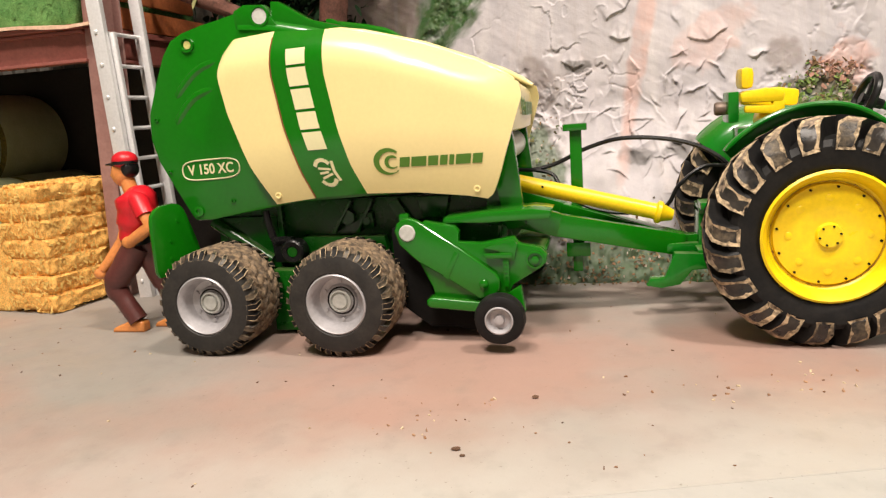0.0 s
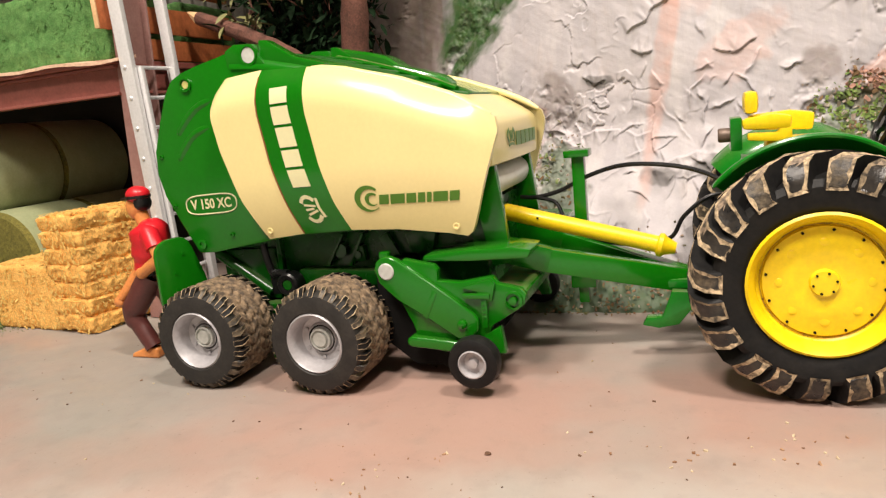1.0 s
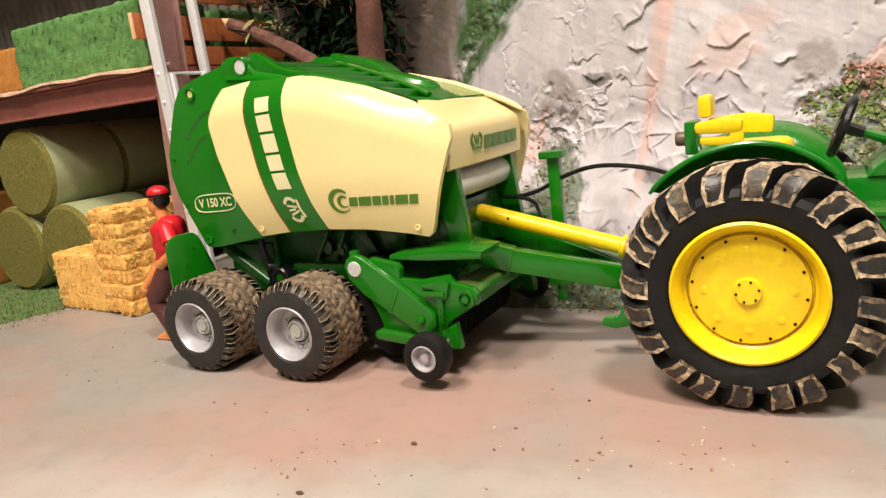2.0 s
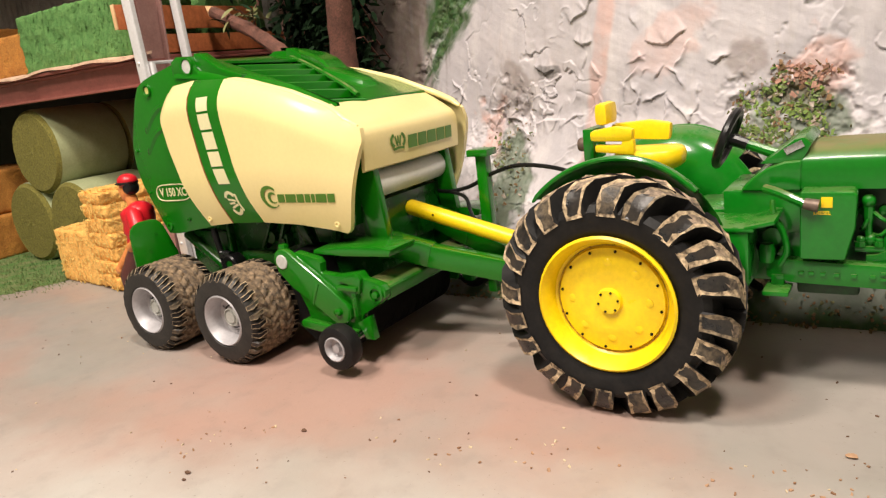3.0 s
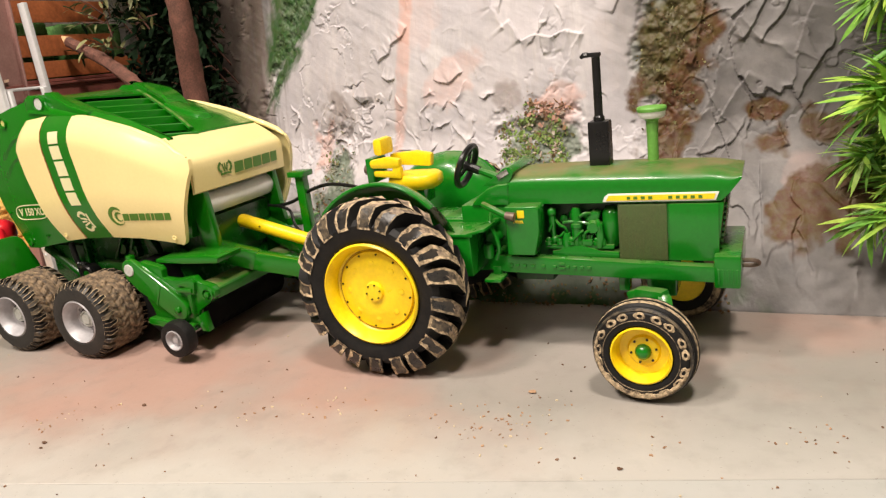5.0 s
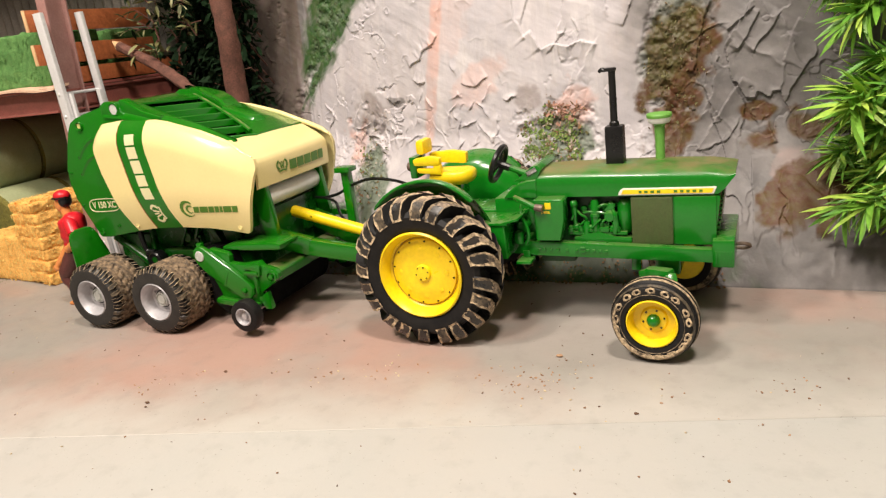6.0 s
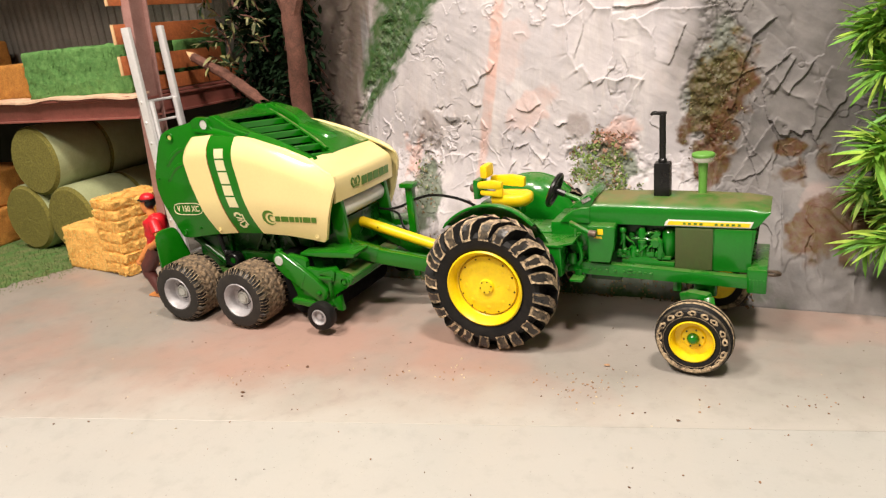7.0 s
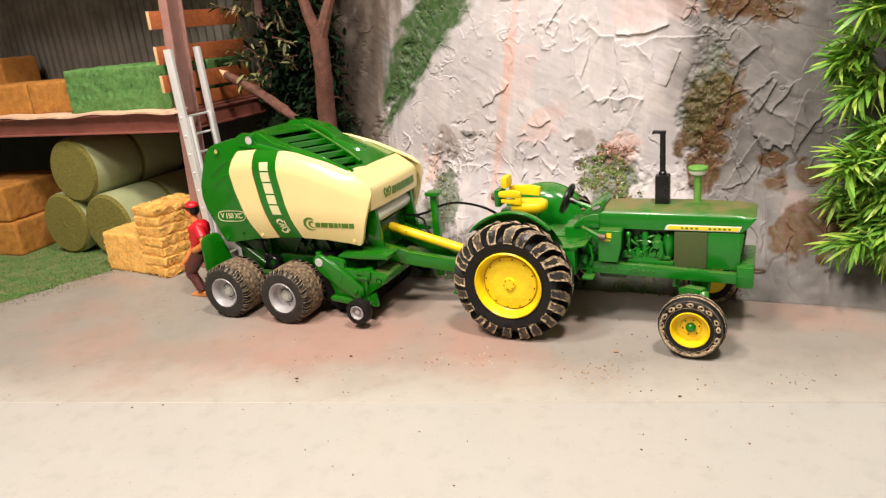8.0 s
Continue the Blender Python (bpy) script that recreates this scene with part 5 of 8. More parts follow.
    # steering wheel
    c, ax = Vector((0.0340, -0.002, 0.1095)), Vector((-0.93, 0, 0.367))
    u = Vector((0, 1, 0))
    w = ax.cross(u)
    b = bmesh.new()
    ring = [c + 0.0126 * (u * math.cos(a) + w * math.sin(a)) for a in [2 * math.pi * k / 32 for k in range(33)]]
    tube(b, ring, 0.0020, 8)
    for k in range(3):
        a = 2 * math.pi * k / 3 + 0.5
        rod(b, c - ax * 0.001, c + 0.0120 * (u * math.cos(a) + w * math.sin(a)), 0.0013, 0.0011, 6)
    rod(b, c + ax * 0.002, c - ax * 0.009, 0.0030, 0.0026, 10)
    P("steering_wheel", b, "black", "glossy black steering wheel")
    P("steering_column", rod(bmesh.new(), c - ax * 0.008, c - ax * 0.028, 0.0020, 0.0028, 10), "tractor_green", "green steering column")
    # exhaust, air intake
    b = bmesh.new()
    box(b, (0.1100, -0.0048, 0.1050), (0.1215, 0.0064, 0.1312), 0.0014)
    lathe(b, [(0.0032, 0.1308), (0.0032, 0.1330), (0.0024, 0.1340), (0.0023, 0.1655), (0.0, 0.1655)], (0.1156, 0.0008, 0), "z", 16)
    beam(b, (0.1182, 0.0008, 0.1666), (0.1112, 0.0008, 0.1668), 0.0052, 0.0024, 0.0008)
    tube(b, curve_points([(0.1114, 0.0008, 0.1667), (0.1090, 0.0008, 0.1668), (0.1073, 0.0008, 0.1656)], 3), [0.0015] * 4 + [0.0012] * 2 + [0.0009], 8)
    P("exhaust", b, "black", "square black exhaust with a bent cap, scuffed")
    b = bmesh.new()
    lathe(b, [(0.0030, 0.1040), (0.0030, 0.1180), (0.0034, 0.1282), (0.0050, 0.1300), (0.0, 0.1301)], (0.1428, 0.0090, 0), "z", 16)
    air = P("air_intake", b, "cap_green", "green air intake stack with a pale ring")
    P("intake_cap", lathe(bmesh.new(), [(0.0, 0.1334), (0.0078, 0.1334), (0.0081, 0.1350), (0.0076, 0.1360), (0.0, 0.1364)], (0.1428, 0.0090, 0), "z", 24), "cap_green", "faded green cap", parent=air)
    P("pale_ring", lathe(bmesh.new(), [(0.0, 0.1298), (0.0062, 0.1298), (0.0072, 0.1312), (0.0074, 0.1335), (0.0, 0.1335)], (0.1428, 0.0090, 0), "z", 20), "white", "", parent=air)
    # rear hitch with its hanging bracket
    b = bmesh.new()
    box(b, (-0.0480, -0.0100, 0.0540), (-0.0120, 0.0100, 0.0590), 0.0012)
    box(b, (-0.0480, -0.0090, 0.0280), (-0.0430, 0.0090, 0.0580), 0.001)
    box(b, (-0.0480, -0.0180, 0.0575), (-0.0380, -0.0020, 0.0615), 0.001)
    box(b, (-0.0700, -0.0090, 0.0330), (-0.0120, 0.0090, 0.0380), 0.001)
    prism(b, [(-0.0620, 0.0360), (-0.0440, 0.0350), (-0.0440, 0.0270), (-0.0530, 0.0262), (-0.0590, 0.0185), (-0.0690, 0.0165), (-0.0770, 0.0180), (-0.0745, 0.0222), (-0.0670, 0.0225)], -0.0250, -0.0185, 0.001)
    box(b, (-0.0500, -0.0230, 0.0280), (-0.0440, 0.0000, 0.0370), 0.001)
    P("rear_hitch", b, "tractor_green", "green hitch with a hooked bracket")
    t.location = (0.0, 0.073, 0.0)
    return t


tractor()


# ---- round baler, drawn in the place's own coordinates; its middle line is y = 0.073 ----
BY = 0.073


def mirrored_parts(name, make, m, parent, label="", smooth=35, mid=None):
    """The near piece as drawn, and its mirror image on the far side."""
    for far in (False, True):
        b = make()
        if far:
            for v in b.verts:
                v.co.y = 2 * (BY if mid is None else mid) - v.co.y
            bmesh.ops.reverse_faces(b, faces=b.faces)
        part(name, b, M[m] if isinstance(m, str) else m, parent, label, smooth)


TOP = ([-0.302, -0.2945, -0.2903, -0.2673, -0.237, -0.216, -0.1857, -0.1572, -0.1384, -0.134], [0.1560, 0.1628, 0.1650, 0.1666, 0.1651, 0.1615, 0.1532, 0.1420, 0.1310, 0.128])
LOW = ([-0.300, -0.2742, -0.2500, -0.2205, -0.1932, -0.1658, -0.150], [0.0715, 0.0750, 0.0776, 0.0789, 0.0784, 0.0753, 0.0722])
EDGES = {
    "rear": ([0.0748, 0.0966, 0.1255, 0.1475, 0.158, 0.166], [-0.2742, -0.2853, -0.2950, -0.2990, -0.2965, -0.2900]),
    "stripe_rear": ([0.0775, 0.0923, 0.1171, 0.1444, 0.1663], [-0.2503, -0.2557, -0.2622, -0.2663, -0.2655]),
    "stripe_front": ([0.0789, 0.0942, 0.1152, 0.1416, 0.1650], [-0.2203, -0.2265, -0.2317, -0.2360, -0.2365]),
    "front": ([0.0722, 0.0732, 0.0755, 0.0800, 0.0867, 0.1163, 0.1241, 0.1312], [-0.1610, -0.1562, -0.1530, -0.1508, -0.1482, -0.1385, -0.1362, -0.1378]),
}


def side_y(x, z):
    """The outer face of the side shell: fuller to the front, rolled in at its top and at its front edge."""
    y = stretch(x, [-0.325, -0.297, -0.270, -0.230, -0.200, -0.160, -0.140], [0.0200, 0.0165, 0.0142, 0.0117, 0.0105, 0.0118, 0.0132])
    zt = stretch(x, *TOP)
    roll = 0.0095 * max(0.0, 1 - (zt - z) / 0.019) ** 2.2 * max(0.4, min(1.0, (-0.132 - x) / 0.03))
    tuck = 0.0065 * max(0.0, 1 - (z - stretch(x, *LOW)) / 0.034) ** 1.7
    return y + roll + tuck + 0.0030 * max(0.0, (x + 0.149) / 0.012) ** 2


def shell(left, right, nt=26, ns=18):
    grid = []
    for i in range(nt + 1):
        t = i / nt
        row = []
        for j in range(ns + 1):
            s = j / ns
            x, z = -0.22, 0.12
            for _ in range(6):
                z = stretch(x, *LOW) + (stretch(x, *TOP) - stretch(x, *LOW)) * t
                x = stretch(z, *EDGES[left]) * (1 - s) + stretch(z, *EDGES[right]) * s
            row.append(Vector((x, side_y(x, z), z)))
        grid.append(row)
    return sheet(bmesh.new(), grid, (0, 0.0032, 0))


def on_side(x, z, out=0.0004):
    return Vector((x, side_y(x, z) - out, z))


def lay_on_side(b, out=0.0003):
    """Lays a flat print, drawn in the x-z plane, on the side shell."""
    for v in b.verts:
        v.co.y = side_y(v.co.x, v.co.z) - out + v.co.y
    return b


def baler_wheel(parent, c, side):
    """side -1: its face looks to -y."""
    Y = lambda v: side * v
    w = 0.0200
    prof = [(0.0150, Y(w - 0.002)), (0.0165, Y(w - 0.0003)), (0.0210, Y(w)), (0.0246, Y(w - 0.0010)), (0.0259, Y(w - 0.0032)), (0.0264, Y(w - 0.0078)), (0.0266, Y(0)), (0.0264, Y(-w + 0.0078)), (0.0259, Y(-w + 0.0032)), (0.0246, Y(-w + 0.0010)), (0.0210, Y(-w)), (0.0165, Y(-w + 0.0003)), (0.0150, Y(-w + 0.002))]
    tyre = part("tyre", lathe(bmesh.new(), prof, c, "y", 48, closed=True), M["rubber_dull"], parent, "wide dusty rubber tyre with blocky tread")
    base = BASES["toy_baler"]
    for half in (0, 1):
        y0, y1 = (Y(w - 0.0008), Y(w - 0.0092)) if half == 0 else (Y(-w + 0.0008), Y(-w + 0.0092))
        bars = [finish(arc_lug(y0, y1, 0.0242, 0.0283, 0.0017, 0.05, 0.00042, 0.0026), "lug", [M["rubber"], M["mud"]], 30), finish(arc_lug(y0, y1, 0.0246, 0.0282, 0.0015, 0.07, 0.00045, 0.0024), "lug", [M["rubber_muddy"], M["mud_thin"]], 30)]
        for k in range(28):
            share("lug", bars[(k // 2 + k) % 2], tyre, Matrix.Translation(c - base) @ Matrix.Rotation(2 * math.pi * (k + 0.5 * half) / 28, 4, "Y"))
    # shallow zigzag tread, caked with dust
    blocks = bmesh.new()
    ways, steps = np.linspace(-w + 0.0066, w - 0.0066, 27), 204
    rows = []
    for i, y in enumerate(ways):
        crown = 0.0283 - 0.0006 * (y / w) ** 2
        zig = abs(((y / 0.0062) % 2) - 1)
        row = []
        for k in range(steps):
            bar = (28 * k / steps + 0.75 * zig) % 1.0
            r = crown - 0.0008 * (1 if bar < 0.32 else 0) + 0.0005 * noise.noise(Vector((k * 0.35, y * 900, 1.7)))
            r -= 0.0009 if min(zig, 1 - zig) < 0.06 and 0 < i < 26 else 0
            r = 0.0262 if i in (0, 26) else r
            a = 2 * math.pi * k / steps
            row.append(blocks.verts.new(Vector(c) + Vector((r * math.sin(a), y, r * math.cos(a)))))
        rows.append(row)
    for p, q in zip(rows, rows[1:]):
        for k in range(steps):
            blocks.faces.new((p[k], p[(k + 1) % steps], q[(k + 1) % steps], q[k]))
    bmesh.ops.recalc_face_normals(blocks, faces=blocks.faces)
    tagged(part("tread", blocks, M["rubber_dusty"], tyre, "dusty zigzag tread"), kind="stuff")
    rim = bmesh.new()
    lathe(rim, [(0.0152, Y(0.0)), (0.0155, Y(w - 0.0035)), (0.0158, Y(w - 0.0010)), (0.0150, Y(w - 0.0003)), (0.0141, Y(w - 0.0015)), (0.0132, Y(w - 0.0060)), (0.0118, Y(w - 0.0095)), (0.0085, Y(w - 0.0105)), (0.0078, Y(w - 0.0090)), (0.0, Y(w - 0.0090))], c, "y", 36)
    rim = part("rim", rim, M["silver"], tyre, "silver grey deep-dish rim", 30)
    cap = bmesh.new()
    lathe(cap, [(0.0058, Y(w - 0.0112)), (0.0058, Y(w - 0.0070)), (0.0050, Y(w - 0.0066)), (0.0046, Y(w - 0.0078)), (0.0040, Y(w - 0.0078)), (0.0036, Y(w - 0.0064)), (0.0, Y(w - 0.0061))], c, "y", 20)
    part("hub_cap", cap, M["grey"], tyre, "grey hub cap")
    part("hub_gap", lathe(bmesh.new(), [(0.0058, Y(w - 0.0100)), (0.0068, Y(w - 0.0086)), (0.0074, Y(w - 0.0088)), (0.0076, Y(w - 0.0100))], c, "y", 24, closed=True), M["black"], tyre, "dark ring round the hub cap")
    for k in range(6):
        a = 2 * math.pi * k / 6
        p = Vector(c) + Vector((0.0098 * math.sin(a), Y(w - 0.0102), 0.0098 * math.cos(a)))
        part("wheel_nut", rod(bmesh.new(), p, p + Vector((0, Y(0.0012), 0)), 0.0010, seg=8), M["silver"], tyre)
    return tyre


def baler():
    t = thing("toy_baler", (-0.24, BY, 0.0), "green and cream plastic toy round baler on four dusty tyres", "toy baler")
    P = lambda name, bm, m, label="", smooth=35, parent=t: part(name, bm, M[m] if isinstance(m, str) else m, parent, label, smooth)
    # bale chamber with its tailgate
    tail = [(-0.2660, 0.1665), (-0.2870, 0.1775), (-0.3000, 0.1765), (-0.3110, 0.1745), (-0.3230, 0.1715), (-0.3305, 0.1680), (-0.3365, 0.1600), (-0.3430, 0.1460), (-0.3500, 0.1285), (-0.3510, 0.1150), (-0.3480, 0.1020), (-0.3400, 0.0860), (-0.3310, 0.0690),
            (-0.3290, 0.0668), (-0.3190, 0.0668), (-0.3000, 0.0697), (-0.2780, 0.0728), (-0.2660, 0.0745)]
    b = prism(bmesh.new(), tail, 0.0310, 2 * BY - 0.0310, 0.0016)
    P("tailgate", b, "green", "green rounded tailgate with moulded ribs")
    def side_plate():
        q = prism(bmesh.new(), [(x, z) for x, z in tail[2:]] + [(-0.2660, 0.1700), (-0.2880, 0.1790)], 0.0275, 0.0320, 0.0012)
        return q
    mirrored_parts("tailgate_side", side_plate, "green", t, "green side plate with screw heads")
    for (x, z), r in (((-0.3455, 0.1257), 0.0013), ((-0.3040, 0.0774), 0.0014), ((-0.3415, 0.0960), 0.0010), ((-0.3265, 0.0722), 0.0030)):
        mirrored_parts("screw_head", lambda: lathe(bmesh.new(), [(r, 0.0274), (r, 0.0265), (r * 0.5, 0.0263), (r * 0.45, 0.0271), (0.0, 0.0271)], (x, 0, z), "y", 14), "green", t)
    def ribs():
        q = bmesh.new()
        for k, (dx, dz) in enumerate(((0, 0), (-0.004, -0.0145))):
            tube(q, curve_points([(-0.2990 + dx, 0.0302, 0.1560 + dz), (-0.3150 + dx, 0.0297, 0.1515 + dz), (-0.3270 + dx * 0.7, 0.0297, 0.1420 + dz), (-0.3330 + dx * 0.5, 0.0304, 0.1340 + dz)], 5), [0.0012] + [0.0022, 0.0028] + [0.0032] * 10 + [0.0028, 0.0020, 0.0012], 10)
        return q
    mirrored_parts("moulded_rib", ribs, "green", t, "raised moulding lines")
    for x, z, r in ((-0.3202, 0.1648, 0.0042), (-0.2750, 0.1757, 0.0056)):
        mirrored_parts("pin_ring", lambda: lathe(bmesh.new(), [(r, 0.0278), (r, 0.0262), (r - 0.0011, 0.0262), (r - 0.0013, 0.0275)], (x, 0, z), "y", 18, closed=True), "green", t)
    mirrored_parts("pin_yellow", lambda: rod(bmesh.new(), (-0.3202, 0.0272, 0.1648), (-0.3202, 0.0285, 0.1648), 0.0022), "pin", t, "pale yellow pin")
    mirrored_parts("pin_grey", lambda: rod(bmesh.new(), (-0.2750, 0.0268, 0.1757), (-0.2750, 0.0285, 0.1757), 0.0042), "grey", t, "pale grey round pin")
    def fin():
        q = prism(bmesh.new(), [(-0.2900, 0.1700), (-0.2905, 0.1795), (-0.2840, 0.1825), (-0.2720, 0.1815), (-0.2690, 0.1745), (-0.2640, 0.1690)], 0.0270, 0.0345, 0.0014)
        prism(q, [(-0.2700, 0.1700), (-0.2690, 0.1830), (-0.2645, 0.1825), (-0.2480, 0.1720), (-0.2300, 0.1665), (-0.2300, 0.1600)], 0.0290, 0.0370, 0.001)
        return q
    mirrored_parts("hinge_ear", fin, "green", t, "green hinge ear")
    # chamber core behind the shells
    core = [(-0.2700, 0.0740), (-0.2000, 0.0765), (-0.1620, 0.0740), (-0.1560, 0.0990), (-0.1540, 0.1160), (-0.1750, 0.1290), (-0.2000, 0.1395), (-0.2350, 0.1500), (-0.2700, 0.1590)]
    P("chamber", prism(bmesh.new(), core, 0.0330, 2 * BY - 0.0330, 0.001), "green", "green bale chamber")
    # side shells: cream, green stripe, cream
    mirrored_parts("rear_side_panel", lambda: shell("rear", "stripe_rear"), "cream", t, "glossy cream side panel", 45)
    mirrored_parts("side_stripe", lambda: shell("stripe_rear", "stripe_front"), "green", t, "green stripe panel with pale lettering bars", 45)
    mirrored_parts("front_side_panel", lambda: shell("stripe_front", "front"), "cream", t, "glossy cream side panel", 45)
    def rim_along(x0, x1):
        xs = np.linspace(x0, x1, 16)
        return tube(bmesh.new(), [Vector((x, side_y(x, stretch(x, *TOP)) + 0.0020, stretch(x, *TOP) - 0.0006)) for x in xs], [0.0012] + [0.0022] * 14 + [0.0012], 10)
    mirrored_parts("panel_rim", lambda: rim_along(-0.2350, -0.1400), "cream", t, "rolled cream upper edge of the side panel", 60)
    def seams():
        q = bmesh.new()
        for key in ("stripe_rear",):
            pts = [on_side(stretch(z, *EDGES[key]) + 0.0002, z, 0.0001) for z in np.linspace(0.078, 0.163, 14)]
            tube(q, pts, 0.00045, 5)
        return q
    mirrored_parts("brown_seam", seams, M["rust"], t, "thin brown seam by the stripe")
    for x, z in ((-0.1610, 0.0789), (-0.2720, 0.0800)):
        y = side_y(x, z)
        mirrored_parts("panel_button", lambda: lathe(bmesh.new(), [(0.0019, y + 0.0004), (0.0018, y - 0.0006), (0.0011, y - 0.0007), (0.0009, y), (0.0, y)], (x, 0, z), "y", 14), "cream", t)
    # prints: plain blocks where names stand
    def crown(place):
        """An emblem of plain shapes: two curved sides, three spikes and a foot bar."""
        q = bmesh.new()
        def strip(points, wide):
            for (u0, v0), (u1, v1) in zip(points, points[1:]):
                du, dv = u1 - u0, v1 - v0
                n = math.hypot(du, dv)
                ou, ov = -dv / n * wide / 2, du / n * wide / 2
                prism(q, [place(u0 + ou, v0 + ov), place(u1 + ou, v1 + ov), place(u1 - ou, v1 - ov), place(u0 - ou, v0 - ov)], -0.0001, 0.0001, 0)
        for way in (-1, 1):
            strip([(way * u, v) for u, v in ((0.0042, -0.0030), (0.0062, -0.0012), (0.0070, 0.0012), (0.0062, 0.0036), (0.0040, 0.0052))], 0.0020)
            strip([(way * u, v) for u, v in ((0.0012, -0.0026), (0.0028, 0.0040))], 0.0012)
        strip([(0.0, -0.0010), (0.0, 0.0042)], 0.0012)
        strip([(-0.0054, -0.0048), (0.0, -0.0041), (0.0054, -0.0048)], 0.0016)
        return q
    def one_bar(widths, k, height, gap, slant):
        x = sum(abs(w) + gap for w in widths[:k])
        q = prism(bmesh.new(), [(x, 0), (x + widths[k], 0), (x + widths[k] + slant * height, height), (x + slant * height, height)], -0.0001, 0.0001, 0)
        bmesh.ops.subdivide_edges(q, edges=[e for e in q.edges if e.calc_length() > 0.002], cuts=2, use_grid_fill=True)
        return q
    def stripe_print(k):
        q = one_bar([0.0092, 0.0088, 0.0102, 0.0092, 0.0080], k, 0.0108, 0.0015, 0.1)
        for v in q.verts:
            along, across = v.co.x, v.co.z
            z = 0.1032 + along * 1.02
            x = (stretch(z, *EDGES["stripe_rear"]) + stretch(z, *EDGES["stripe_front"])) / 2 + 0.0054 - across
            v.co.x, v.co.z = x, z + (across - 0.0054) * -0.12
        return lay_on_side(q)
    def stripe_emblem():
        def place(u, v):
            z = 0.0915 + u
            return (stretch(z, *EDGES["stripe_rear"]) + stretch(z, *EDGES["stripe_front"])) / 2 - v, z - 0.12 * v
        return lay_on_side(crown(place))
    for k in range(5):
        mirrored_parts("print_bar", lambda: stripe_print(k), "lettering_pale", t, "pale print bar on the stripe")
    mirrored_parts("stripe_emblem", stripe_emblem, "lettering_pale", t, "pale crown-like emblem of plain shapes")
    def panel_print(k):
        q = one_bar([0.0062, 0.0052, 0.0078, 0.0052, 0.0038, 0.0024, 0.0076, 0.0050], k, 0.0050, 0.0010, 0.18)
        bmesh.ops.translate(q, verts=q.verts, vec=(-0.2072, 0, 0.0922))
        return lay_on_side(q)
    for k in range(1, 8):
        mirrored_parts("print_bar", lambda: panel_print(k), "lettering", t, "dark green print bar on the panel")
    def panel_ring():
        q = bmesh.new()
        n = 22
        for cx, cz, size, bold in ((-0.2052, 0.0952, 0.0062, 0.0024), (-0.2034, 0.0949, 0.0030, 0.0014)):
            inner, outer = [], []
            for k in range(n + 1):
                a = radians(48 + 264 * k / n)
                wide = bold * math.sin(math.pi * min(1, k / n + 0.08)) + 0.0004
                for lst, r in ((inner, size - wide / 2), (outer, size + wide / 2)):
                    lst.append((cx + r * 1.12 * math.cos(a), cz + r * math.sin(a)))
            for k in range(n):
                prism(q, [inner[k], inner[k + 1], outer[k + 1], outer[k]], -0.0001, 0.0001, 0)
        return lay_on_side(q)
    mirrored_parts("panel_ring", panel_ring, "lettering", t, "open green ring on the panel")
    # model plate with its number
    plate = bmesh.new()
    ring = [(-0.3156 + 0.0180 * math.copysign(abs(math.cos(a)) ** 0.45, math.cos(a)), 0.0960 + 0.0056 * math.copysign(abs(math.sin(a)) ** 0.75, math.sin(a))) for a in [2 * math.pi * k / 40 for k in range(40)]]
    tube(plate, [Vector((x, 0.0273, z + 0.03 * (x + 0.3156))) for x, z in [*ring, ring[0]]], 0.00042, 5)
    plate = P("number_frame", plate, "lettering_pale", "pale oval frame round the model number")
    b = word("V 150 XC", 0.0080)
    for v in b.verts:
        v.co.x *= 0.88
    bmesh.ops.transform(b, matrix=Matrix.Translation((-0.3156, 0.0273, 0.0960)) @ Matrix.Rotation(radians(-1.5), 4, "Y"), verts=b.verts)
    part("number", b, M["lettering_pale"], plate, "pale letters V 150 XC")
    # roof: curved sheet, slats, ridge, raised box
    def roof_z(x):
        return stretch(x, [-0.290, -0.270, -0.245, -0.215, -0.185, -0.163], [0.1765, 0.1744, 0.1684, 0.1597, 0.1500, 0.1412])
    far = 2 * BY - 0.0225
    xs = np.linspace(-0.288, -0.163, 22)
    P("roof", sheet(bmesh.new(), [[Vector((x, y, roof_z(x) - 0.0085)) for y in np.linspace(0.0345, far - 0.002, 6)] for x in xs], (0, 0, -0.003)), "green", "green base sheet under the roof louvres")
    def ridge_y(x):
        return stretch(x, [-0.288, -0.168], [0.1215, 0.0600])
    def panel_y(x):
        return stretch(x, [-0.288, -0.270, -0.235, -0.172], [0.0560, 0.0520, 0.0410, 0.0362])
    b = sheet(bmesh.new(), [[Vector((x, y, roof_z(x) + h)) for y, h in ((0.0262, -0.0050), (0.0285, -0.0015), (0.0320, 0.0012), (0.0355, 0.0024), (panel_y(x) - 0.0020, 0.0032), (panel_y(x) - 0.0006, 0.0030), (panel_y(x), 0.0020), (panel_y(x) + 0.0003, -0.0120))] for x in np.linspace(-0.288, -0.163, 22)], (0, 0, -0.0016))
    P("roof_panel", b, "green", "smooth green roof strip beside the louvres", 50)
    def slat_x(k, y):
        return -0.2690 + k * 0.0172 + 0.24 * (y - 0.045)
    grid = [[Vector((x, y, roof_z(x) + 0.0034)) for x in np.linspace(-0.289, slat_x(0, y) + 0.0004, 5)] for y in np.linspace(0.0500, 0.1190, 8)]
    P("roof_cap", sheet(bmesh.new(), grid, (0, 0, -0.0016)), "green", "smooth green rear part of the roof", 50)
